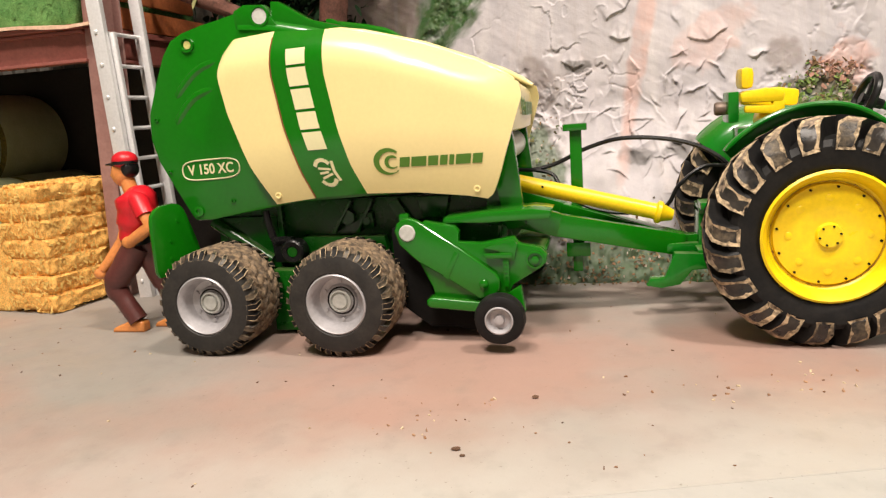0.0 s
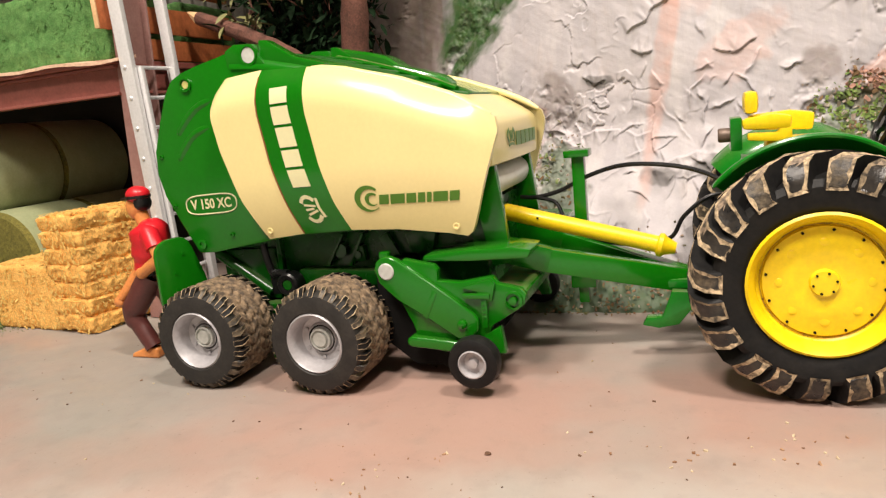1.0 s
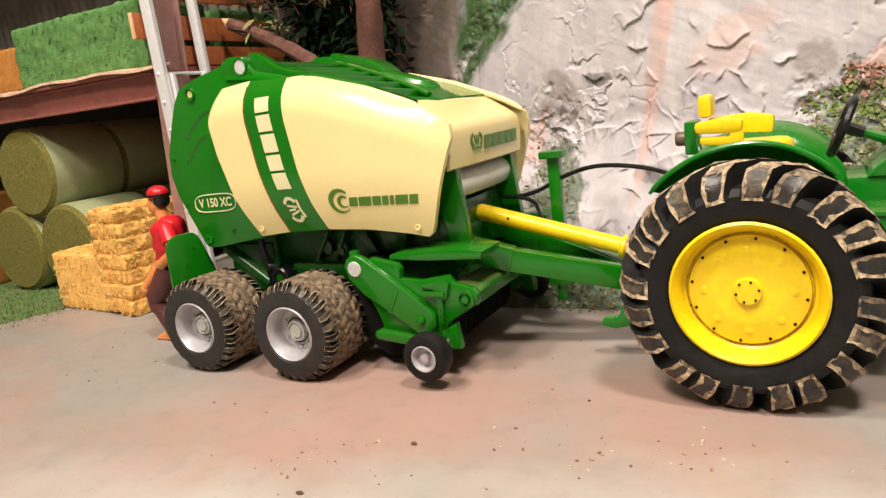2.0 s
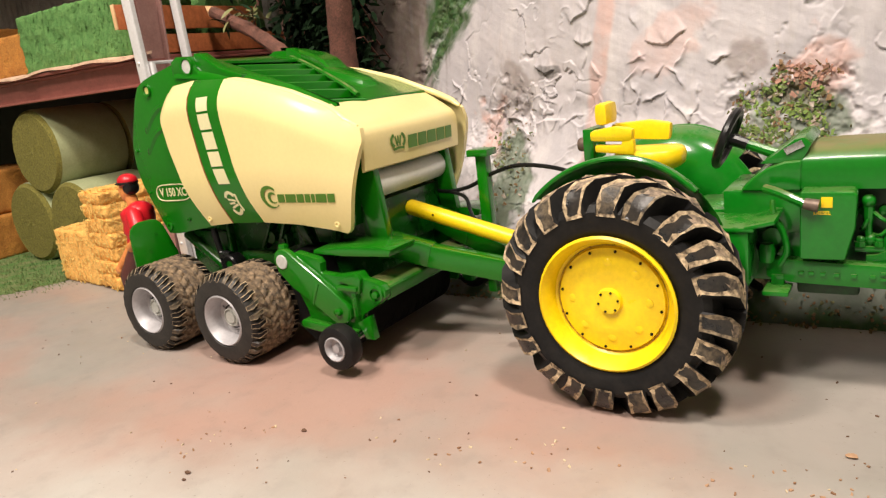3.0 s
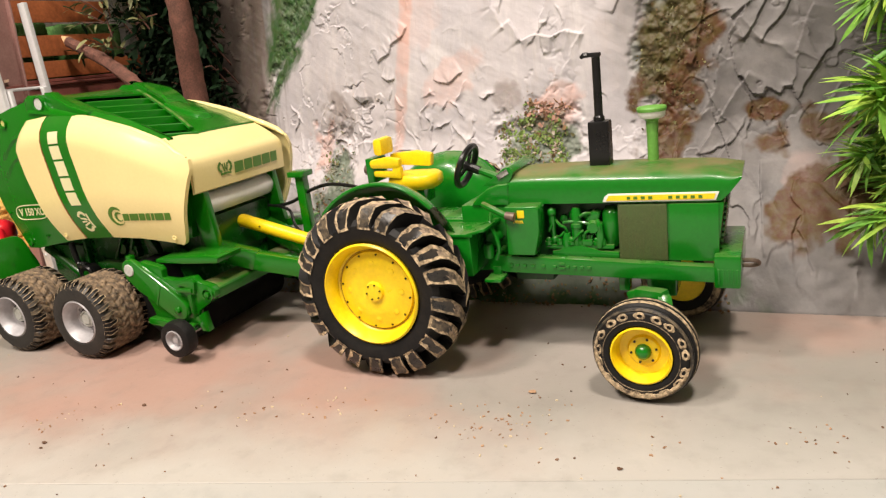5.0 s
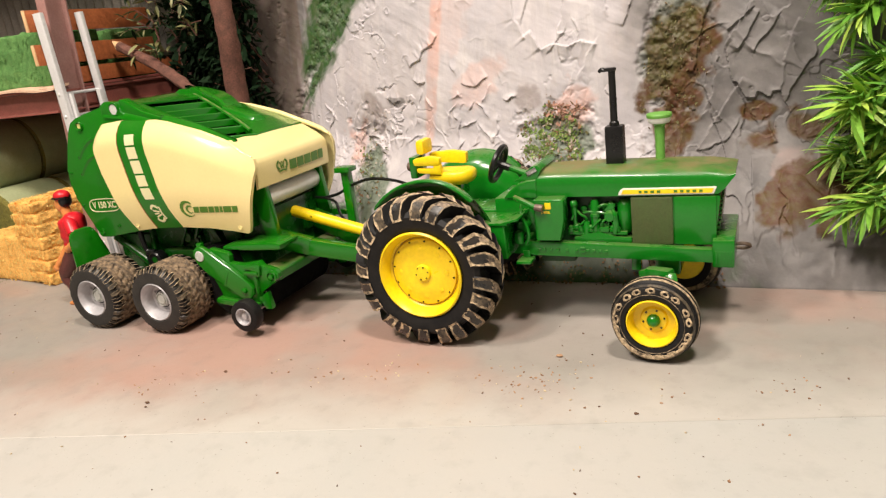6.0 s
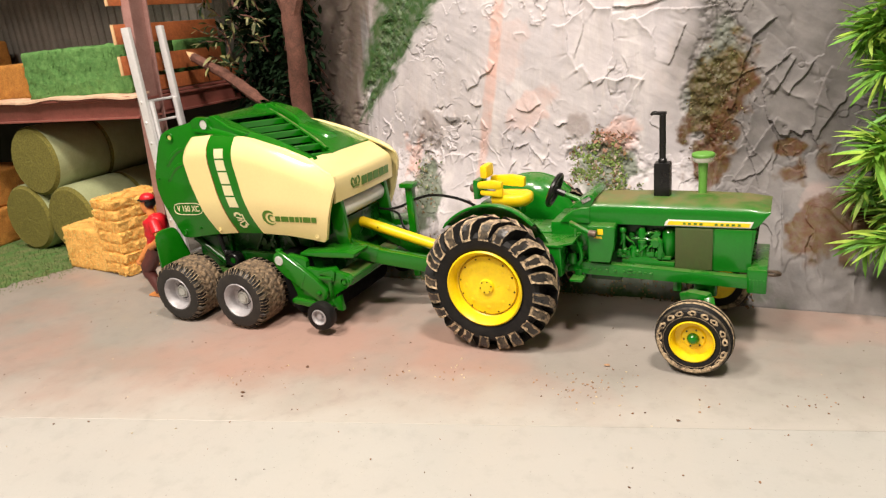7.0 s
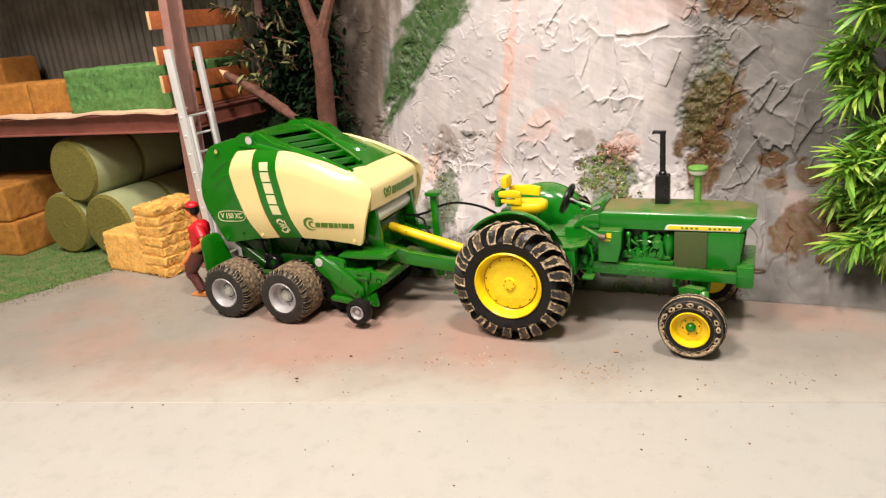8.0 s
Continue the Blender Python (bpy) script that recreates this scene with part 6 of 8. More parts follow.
    for k in range(6):
        grid = []
        y0 = panel_y(-0.262 + k * 0.0172) - 0.0012
        y1 = ridge_y(-0.250 + k * 0.0165)
        for dx, rise in ((-0.0030, -0.0060), (0.0030, -0.0036), (0.0146, 0.0026), (0.0160, 0.0030), (0.0168, 0.0026)):
            grid.append([Vector((slat_x(k, y) + dx, y, roof_z(slat_x(k, y) + dx) + rise)) for y in np.linspace(y0, y1, 6)])
        P("roof_slat", sheet(bmesh.new(), grid, (0.0006, 0, -0.0046)), "green", "", 30)
    b = sheet(bmesh.new(), [[Vector((x, y, roof_z(x) + h)) for y, h in ((ridge_y(x) - 0.0004, -0.0120), (ridge_y(x), 0.0022), (ridge_y(x) + 0.006, 0.0026), (far - 0.004, 0.0026), (far, 0.0010))] for x in np.linspace(-0.288, -0.163, 22)], (0, 0, -0.0016))
    P("roof_side", b, "green", "smooth green roof beyond the ridge", 50)
    b = bmesh.new()
    tube(b, [Vector((x, ridge_y(x), roof_z(x) + 0.0028)) for x in np.linspace(-0.276, -0.169, 14)], 0.0017, 8)
    P("roof_ridge", b, "green_dusty", "dusty green ridge across the roof")
    b = bmesh.new()
    def raised(rows, tall):
        grid = []
        for x, lo, hi, k in rows:
            grid.append([Vector((x, y, roof_z(x) + 0.0024 + h * tall * k)) for y, h in ((lo, 0.0), (lo + 0.0014, 0.75), (lo + 0.0034, 1.0), (hi - 0.0034, 1.0), (hi - 0.0014, 0.75), (hi, 0.0))])
        sheet(b, grid, (0, 0, -0.0016))
    raised([(x, ridge_y(x) + 0.0035, min(0.1250, ridge_y(x) + 0.0260), k) for x, k in ((-0.286, 1.0), (-0.262, 1.05), (-0.240, 1.1), (-0.226, 1.1), (-0.221, 0.95), (-0.212, 0.40), (-0.209, 0.0))], 0.0062)
    raised([(-0.216, 0.0850, 0.1040, 1.0), (-0.200, 0.0840, 0.1030, 1.0), (-0.188, 0.0835, 0.1010, 1.0), (-0.184, 0.0842, 0.0998, 0.8), (-0.181, 0.0855, 0.0980, 0.0)], 0.0034)
    P("roof_box", b, "green", "raised green roof cover in two steps", 25)
    # front hood with its print, net roller below
    hood = []
    for x, z in ((-0.1650, 0.1440), (-0.1560, 0.1392), (-0.1480, 0.1342), (-0.1425, 0.1303), (-0.1405, 0.1280), (-0.1396, 0.1252), (-0.1394, 0.1210), (-0.1398, 0.1140), (-0.1404, 0.1070)):
        hood.append([Vector((x - 0.0018 * ((y - BY) / 0.05) ** 2, y, z)) for y in np.linspace(0.0245, 2 * BY - 0.0245, 15)])
    hood = P("front_hood", sheet(bmesh.new(), hood, (-0.0022, 0, -0.0010)), "cream", "glossy cream front hood", 40)
    def on_hood(b):
        for v in b.verts:
            y = v.co.x
            v.co = Vector((-0.1390 - 0.0018 * ((y - BY) / 0.05) ** 2 - v.co.y, y, v.co.z))
        bmesh.ops.recalc_face_normals(b, faces=b.faces)
        return b
    for k in range(5):
        b = one_bar([0.0088, 0.0086, 0.0094, 0.0092, 0.0076], k, 0.0074, 0.0013, 0.12)
        bmesh.ops.translate(b, verts=b.verts, vec=(0.0628, 0, 0.1136))
        part("print_bar", on_hood(b), M["lettering"], hood, "dark green print bar")
    b = crown(lambda u, v: (0.0540 + 0.90 * u, 0.1186 + 0.82 * v))
    part("hood_emblem", on_hood(b), M["lettering"], hood, "green crown-like emblem of plain shapes")
    b = bmesh.new()
    lathe(b, [(0.0, 0.036), (0.0076, 0.036), (0.0086, 0.0375), (0.0086, 0.1085), (0.0076, 0.110), (0.0, 0.110)], (-0.1530, 0, 0.0968), "y", 28)
    P("net_roll", b, "white", "white net wrap roll under the hood")
    def cheek():
        q = prism(bmesh.new(), [(-0.1600, 0.1080), (-0.1440, 0.1080), (-0.1385, 0.0560), (-0.1490, 0.0540)], 0.0330, 0.0385, 0.001)
        return q
    mirrored_parts("front_cheek", cheek, "green", t, "green front upright")
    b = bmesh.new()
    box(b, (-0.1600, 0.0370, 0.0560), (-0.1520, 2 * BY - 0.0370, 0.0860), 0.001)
    P("front_plate", b, "green_dark", "green plate behind the roll, darkened for the shade")
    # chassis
    # the underside's shade is put into the green of these parts
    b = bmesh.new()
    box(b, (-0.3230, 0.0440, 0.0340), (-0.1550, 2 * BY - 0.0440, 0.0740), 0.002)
    P("chassis", b, "green_dark", "green chassis, darkened for the shade under the baler")
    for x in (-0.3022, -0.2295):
        P("axle", beam(bmesh.new(), (x, 0.004, 0.0288), (x, 2 * BY - 0.004, 0.0288), 0.010, 0.010, 0.001), "green_dark", "green axle, darkened for the shade")
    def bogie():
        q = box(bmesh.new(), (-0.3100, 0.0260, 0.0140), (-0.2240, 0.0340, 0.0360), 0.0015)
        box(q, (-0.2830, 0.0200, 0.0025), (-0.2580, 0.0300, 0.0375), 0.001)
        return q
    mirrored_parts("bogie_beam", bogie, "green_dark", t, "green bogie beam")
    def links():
        q = bmesh.new()
        prism(q, [(-0.2505, 0.0550), (-0.2480, 0.0550), (-0.2365, 0.0735), (-0.2390, 0.0735)], 0.0370, 0.0445, 0.0005)
        prism(q, [(-0.2360, 0.0550), (-0.2335, 0.0550), (-0.2240, 0.0735), (-0.2265, 0.0735)], 0.0370, 0.0445, 0.0005)
        rod(q, (-0.2410, 0.0445, 0.0635), (-0.2410, 0.0385, 0.0635), 0.0042, seg=16)
        prism(q, [(-0.2330, 0.0660), (-0.2260, 0.0660), (-0.2250, 0.0570), (-0.2335, 0.0570)], 0.0385, 0.0445, 0.0010)
        rod(q, (-0.2290, 0.0390, 0.0612), (-0.2290, 0.0370, 0.0612), 0.0022, seg=10)
        prism(q, [(-0.2680, 0.0535), (-0.2190, 0.0525), (-0.2170, 0.0440), (-0.2680, 0.0440)], 0.0360, 0.0445, 0.0010)
        box(q, (-0.2845, 0.0400, 0.0500), (-0.2815, 0.0445, 0.0735), 0.0005)
        beam(q, (-0.2130, 0.0400, 0.0720), (-0.2030, 0.0400, 0.0540), 0.0040, 0.0060, 0.0006)
        prism(q, [(-0.1990, 0.0740), (-0.1800, 0.0740), (-0.1830, 0.0620), (-0.1960, 0.0620)], 0.0360, 0.0445, 0.0010)
        return q
    mirrored_parts("linkage", links, "green_dark", t, "green brackets and links, darkened for the shade")
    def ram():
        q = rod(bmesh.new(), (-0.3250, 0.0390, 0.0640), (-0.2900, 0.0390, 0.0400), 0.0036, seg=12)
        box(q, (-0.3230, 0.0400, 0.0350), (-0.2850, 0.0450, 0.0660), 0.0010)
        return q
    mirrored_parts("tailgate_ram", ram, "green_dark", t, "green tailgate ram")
    def strap():
        q = tube(bmesh.new(), curve_points([(-0.2880, 0.0330, 0.0700), (-0.2865, 0.0325, 0.0610), (-0.2835, 0.0320, 0.0530), (-0.2780, 0.0310, 0.0525), (-0.2715, 0.0300, 0.0525)], 5), [0.0022] * 12 + [0.0028] * 9, 10)
        lathe(q, [(0.0034, 0.0285), (0.0034, 0.0262), (0.0058, 0.0258), (0.0068, 0.0268), (0.0068, 0.0350), (0.0, 0.0350), (0.0, 0.0285)], (-0.2712, 0, 0.0468), "y", 22)
        prism(q, [(-0.2850, 0.0540), (-0.2780, 0.0540), (-0.2760, 0.0400), (-0.2840, 0.0400)], 0.0300, 0.0350, 0.0012)
        return q
    mirrored_parts("black_arm", strap, "black", t, "black tensioner arm and pulley")
    mirrored_parts("pulley_hub", lambda: rod(bmesh.new(), (-0.2712, 0.0266, 0.0468), (-0.2712, 0.0290, 0.0468), 0.0030, seg=12), "green_dark", t)
    # rear flap boards beside the tailgate
    def flap():
        q = bmesh.new()
        prism(q, [(-0.0120, 0.0000), (0.0140, 0.0020), (0.0172, 0.0050), (0.0178, 0.0100), (0.0164, 0.0165), (0.0108, 0.0340), (0.0090, 0.0380), (0.0066, 0.0402), (0.0030, 0.0412), (-0.0056, 0.0408), (-0.0094, 0.0390), (-0.0120, 0.0360), (-0.0130, 0.0320), (-0.0134, 0.0040)], -0.0018, 0.0018, 0.0012)
        for x, z in ((-0.002, 0.020), (-0.003, 0.010), (0.004, 0.031)):
            rod(q, (x, -0.0018, z), (x, -0.0023, z), 0.0011, seg=8)
        bmesh.ops.transform(q, matrix=Matrix.Translation((-0.3415, 0.0195, 0.0370)) @ Matrix.Rotation(radians(70), 4, "Z"), verts=q.verts)
        return q
    mirrored_parts("rear_flap", flap, "green", t, "rounded green rear flap board")
    # wheels
    for side in (-1, 1):
        for x in (-0.3022, -0.2295):
            y = 0.0000 if side < 0 else 2 * BY
            baler_wheel(t, Vector((x, y, 0.0283)), side)
    # pick-up with its side arms, guide wheels, cross bar and reel; its middle line is nearer than the baler's
    PY = 0.063
    web = [(-0.1950, 0.0560), (-0.1885, 0.0645), (-0.1725, 0.0612), (-0.1702, 0.0585), (-0.1708, 0.0530), (-0.1590, 0.0522), (-0.1425, 0.0550), (-0.1398, 0.0512), (-0.1330, 0.0498), (-0.1285, 0.0485), (-0.1262, 0.0455), (-0.1268, 0.0412), (-0.1305, 0.0382),
           (-0.1440, 0.0302), (-0.1480, 0.0215), (-0.1610, 0.0215), (-0.1845, 0.0235), (-0.1860, 0.0300), (-0.1925, 0.0440)]
    mirrored_parts("pickup_arm", lambda: prism(bmesh.new(), web, 0.0075, 0.0130, 0.0010), "green", t, "green pick-up side plate", mid=PY)
    def lever():
        q = prism(bmesh.new(), [(-0.2032, 0.0600), (-0.2018, 0.0640), (-0.1985, 0.0663), (-0.1950, 0.0668), (-0.1905, 0.0650), (-0.1690, 0.0500), (-0.1522, 0.0372), (-0.1500, 0.0340), (-0.1505, 0.0285), (-0.1540, 0.0255), (-0.1610, 0.0240), (-0.1770, 0.0350), (-0.1920, 0.0442), (-0.2010, 0.0530)], 0.0038, 0.0085, 0.0012, segs=3)
        prism(q, [(-0.1790, 0.0362), (-0.1765, 0.0345), (-0.1700, 0.0478), (-0.1722, 0.0494)], 0.0034, 0.0050, 0.0003)
        return q
    mirrored_parts("arm_brace", lever, "green", t, "raised green lever on the pick-up plate", mid=PY)
    mirrored_parts("skid_bar", lambda: prism(bmesh.new(), [(-0.1885, 0.0238), (-0.1865, 0.0252), (-0.1600, 0.0225), (-0.1480, 0.0215), (-0.1500, 0.0165), (-0.1620, 0.0172), (-0.1870, 0.0198), (-0.1888, 0.0212)], 0.0030, 0.0120, 0.0016, segs=3), "green", t, "rounded green skid bar", mid=PY)
    def bracket():
        q = prism(bmesh.new(), [(-0.1580, 0.0500), (-0.1430, 0.0545), (-0.1405, 0.0515), (-0.1425, 0.0430), (-0.1470, 0.0425), (-0.1500, 0.0480)], 0.0050, 0.0085, 0.0008)
        prism(q, [(-0.1575, 0.0472), (-0.1432, 0.0474), (-0.1432, 0.0446), (-0.1560, 0.0448)], 0.0036, 0.0085, 0.0006)
        prism(q, [(-0.1482, 0.0450), (-0.1450, 0.0450), (-0.1456, 0.0298), (-0.1482, 0.0298)], 0.0046, 0.0085, 0.0006)
        for k in range(4):
            box(q, (-0.1476, 0.0041, 0.0350 + 0.0022 * k), (-0.1458, 0.0048, 0.0360 + 0.0022 * k), 0.0002)
        return q
    mirrored_parts("arm_stop", lambda: box(bmesh.new(), (-0.2010, 0.0070, 0.0640), (-0.1960, 0.0110, 0.0685), 0.0008), "green", t, mid=PY)
    mirrored_parts("wheel_strut", lambda: prism(bmesh.new(), [(-0.1400, 0.0300), (-0.1380, 0.0160), (-0.1440, 0.0160), (-0.1490, 0.0250)], 0.0070, 0.0120, 0.0008), "green", t, mid=PY)
    mirrored_parts("arm_bracket", bracket, "green", t, "small green ribs and bracket on the side plate", mid=PY)
    # black block added for the deep shade inside the pick-up
    P("pickup_pan", prism(bmesh.new(), [(-0.2080, 0.0600), (-0.1950, 0.0600), (-0.1880, 0.0330), (-0.1700, 0.0330), (-0.1700, 0.0060), (-0.1900, 0.0060), (-0.2080, 0.0200)], 0.0150, 2 * PY - 0.0150, 0.0010), "dark", "black block giving the shade behind the pick-up reel")
    mirrored_parts("arm_pin", lambda: lathe(bmesh.new(), [(0.0, 0.0030), (0.0038, 0.0030), (0.0043, 0.0034), (0.0043, 0.0060)], (-0.1962, 0, 0.0592), "y", 22), "grey", t, "pale grey round pin", mid=PY)
    def pivots():
        q = lathe(bmesh.new(), [(0.0048, 0.0080), (0.0046, 0.0058), (0.0036, 0.0056), (0.0033, 0.0072), (0.0022, 0.0072), (0.0019, 0.0050), (0.0, 0.0046)], (-0.1322, 0, 0.0432), "y", 20)
        lathe(q, [(0.0024, 0.0045), (0.0023, 0.0022), (0.0014, 0.0016), (0.0, 0.0015)], (-0.1582, 0, 0.0320), "y", 14)
        return q
    mirrored_parts("arm_pivot", pivots, "green", t, mid=PY)
    mirrored_parts("fender_ledge", lambda: prism(bmesh.new(), [(-0.1800, 0.0620), (-0.1560, 0.0615), (-0.1250, 0.0625), (-0.1235, 0.0665), (-0.1330, 0.0680), (-0.1560, 0.0672), (-0.1790, 0.0648)], 0.0130, 0.0370, 0.0010), "green", t, "green ledge over the pick-up")
    b = bmesh.new()
    prism(b, [(-0.1460, 0.0480), (-0.1400, 0.0482), (-0.1290, 0.0470), (-0.1275, 0.0452), (-0.1295, 0.0380), (-0.1400, 0.0372), (-0.1450, 0.0400)], 0.0125, 2 * PY - 0.0125, 0.0012)
    P("cross_bar", b, "green_dusty", "green bar across the pick-up, dusty")
    # reel coloured near-black, as it lies in shadow under the bar
    b = bmesh.new()
    ribs_of = [(0.0, 0.0140), (0.0125, 0.0140)]
    for k in range(12):
        y0 = 0.0150 + k * (2 * PY - 0.0310) / 12
        ribs_of += [(0.0150, y0), (0.0150, y0 + 0.0070), (0.0143, y0 + 0.0075), (0.0143, y0 + 0.0088)]
    lathe(b, [*ribs_of, (0.0125, 2 * PY - 0.0140), (0.0, 2 * PY - 0.0140)], (-0.1680, 0, 0.0192), "y", 28)
    P("pickup_reel", b, "dark", "ribbed pick-up reel, near-black for the shadow it lies in", 30)
    def guide_wheel():
        q = bmesh.new()
        lathe(q, [(0.0068, -0.0130), (0.0075, -0.0140), (0.0100, -0.0142), (0.0120, -0.0132), (0.0126, -0.0105), (0.0126, -0.0075), (0.0120, -0.0050), (0.0100, -0.0042), (0.0068, -0.0044)], (-0.1490, 0, 0.0178), "y", 32, closed=True)
        return q
    mirrored_parts("guide_tyre", guide_wheel, "rubber", t, "small black guide wheel tyre", mid=PY)
    def guide_rim():
        q = bmesh.new()
        lathe(q, [(0.0068, -0.0060), (0.0070, -0.0140), (0.0064, -0.0143), (0.0056, -0.0125), (0.0048, -0.0105), (0.0026, -0.0105), (0.0022, -0.0128), (0.0, -0.0130)], (-0.1490, 0, 0.0178), "y", 24)
        return q
    mirrored_parts("guide_rim", guide_rim, "silver", t, "silver guide wheel rim", mid=PY)
    mirrored_parts("guide_stem", lambda: rod(bmesh.new(), (-0.1490, -0.0100, 0.0178), (-0.1490, 0.0100, 0.0178), 0.0020, seg=8), "chrome", t, "shiny guide wheel stem", mid=PY)
    mirrored_parts("guide_hub", lambda: lathe(bmesh.new(), [(0.0, -0.0034), (0.0052, -0.0034), (0.0060, -0.0040), (0.0060, -0.0060)], (-0.1490, 0, 0.0178), "y", 24), "board", t, "tan hub disc on the guide wheel", mid=PY)
    # drawbar, drive shaft cover, parking jack, hoses
    for far in (0, 1):
        b = bmesh.new()
        y = lambda v: v if not far else 2 * BY - v
        beam(b, (-0.1560, y(0.0420), 0.0640), (-0.1230, y(0.0500), 0.0535), 0.0110, 0.0130, 0.001)
        beam(b, (-0.1260, y(0.0490), 0.0540), (-0.0560, y(0.0720), 0.0360), 0.0100, 0.0125, 0.001)
        P("drawbar_beam", b, "green", "green drawbar beam")
    b = bmesh.new()
    box(b, (-0.0640, 0.0690, 0.0310), (-0.0400, 2 * BY - 0.0690, 0.0420), 0.0012)
    P("drawbar_eye", b, "green", "green hitch block")
    b = bmesh.new()
    a, c = Vector((-0.1510, 0.0735, 0.0762)), Vector((-0.0700, 0.0735, 0.0550))
    d = (c - a).normalized()
    tube(b, [a - d * 0.002, a, a + d * 0.001, c - d * 0.002, c, c + d * 0.0010, c + d * 0.0030, c + d * 0.0045, c + d * 0.0100], [0.0040, 0.0048, 0.0048, 0.0046, 0.0046, 0.0064, 0.0064, 0.0050, 0.0030], 18)
    shaft = P("drive_shaft", b, "yellow", "yellow plastic drive shaft guard")
    b = rod(bmesh.new(), a + d * 0.0195 + Vector((0, -0.0043, 0.001)), a + d * 0.0195 + Vector((0, -0.0050, 0.0012)), 0.0007, seg=6)
    part("pin_hole", b, M["dark"], shaft)
    b = bmesh.new()
    box(b, (-0.1172, 0.0990, 0.0280), (-0.1100, 0.1060, 0.1030), 0.0008)
    box(b, (-0.1210, 0.0955, 0.1020), (-0.1066, 0.1085, 0.1062), 0.0008)
    box(b, (-0.1212, 0.0960, 0.0250), (-0.1066, 0.1080, 0.0340), 0.001)
    box(b, (-0.1175, 0.0995, 0.0150), (-0.1115, 0.1050, 0.0280), 0.0008)
    P("parking_jack", b, "green", "green parking jack with a flat top")
    b = bmesh.new()
    tube(b, curve_points([(-0.1500, 0.1040, 0.0800), (-0.1400, 0.1040, 0.0795), (-0.1255, 0.1040, 0.0827), (-0.1070, 0.1020, 0.0910), (-0.0868, 0.0980, 0.0958), (-0.0620, 0.0940, 0.0942), (-0.0430, 0.0900, 0.0885), (-0.0300, 0.0860, 0.0790), (-0.0220, 0.0840, 0.0650)], 6), 0.0013, 8)
    tube(b, curve_points([(-0.1400, 0.1030, 0.0795), (-0.1280, 0.1010, 0.0760), (-0.1210, 0.0960, 0.0650), (-0.1050, 0.0900, 0.0560), (-0.0850, 0.0850, 0.0530), (-0.0640, 0.0830, 0.0560), (-0.0560, 0.0830, 0.0680), (-0.0420, 0.0840, 0.0780), (-0.0250, 0.0840, 0.0770)], 6), 0.0012, 8)
    P("hydraulic_hose", b, "black", "black hoses looping to the tractor")
    return t


baler()


# ---- barn shelter: posts, shelf, slats, tin wall ----
def h_beam(bm, a, c, w, h, web=0.0022, flange=0.0022, up=(0, 0, 1)):
    a, c = Vector(a), Vector(c)
    ax = (c - a).normalized()
    side = ax.cross(Vector(up)).normalized()
    top = side.cross(ax)
    for s in (-1, 1):
        o = top * s * (h / 2 - flange / 2)
        beam(bm, a + o, c + o, w, flange, 0.0004, up=up)
    beam(bm, a, c, web, h - 2 * flange, 0, up=up)
    return bm


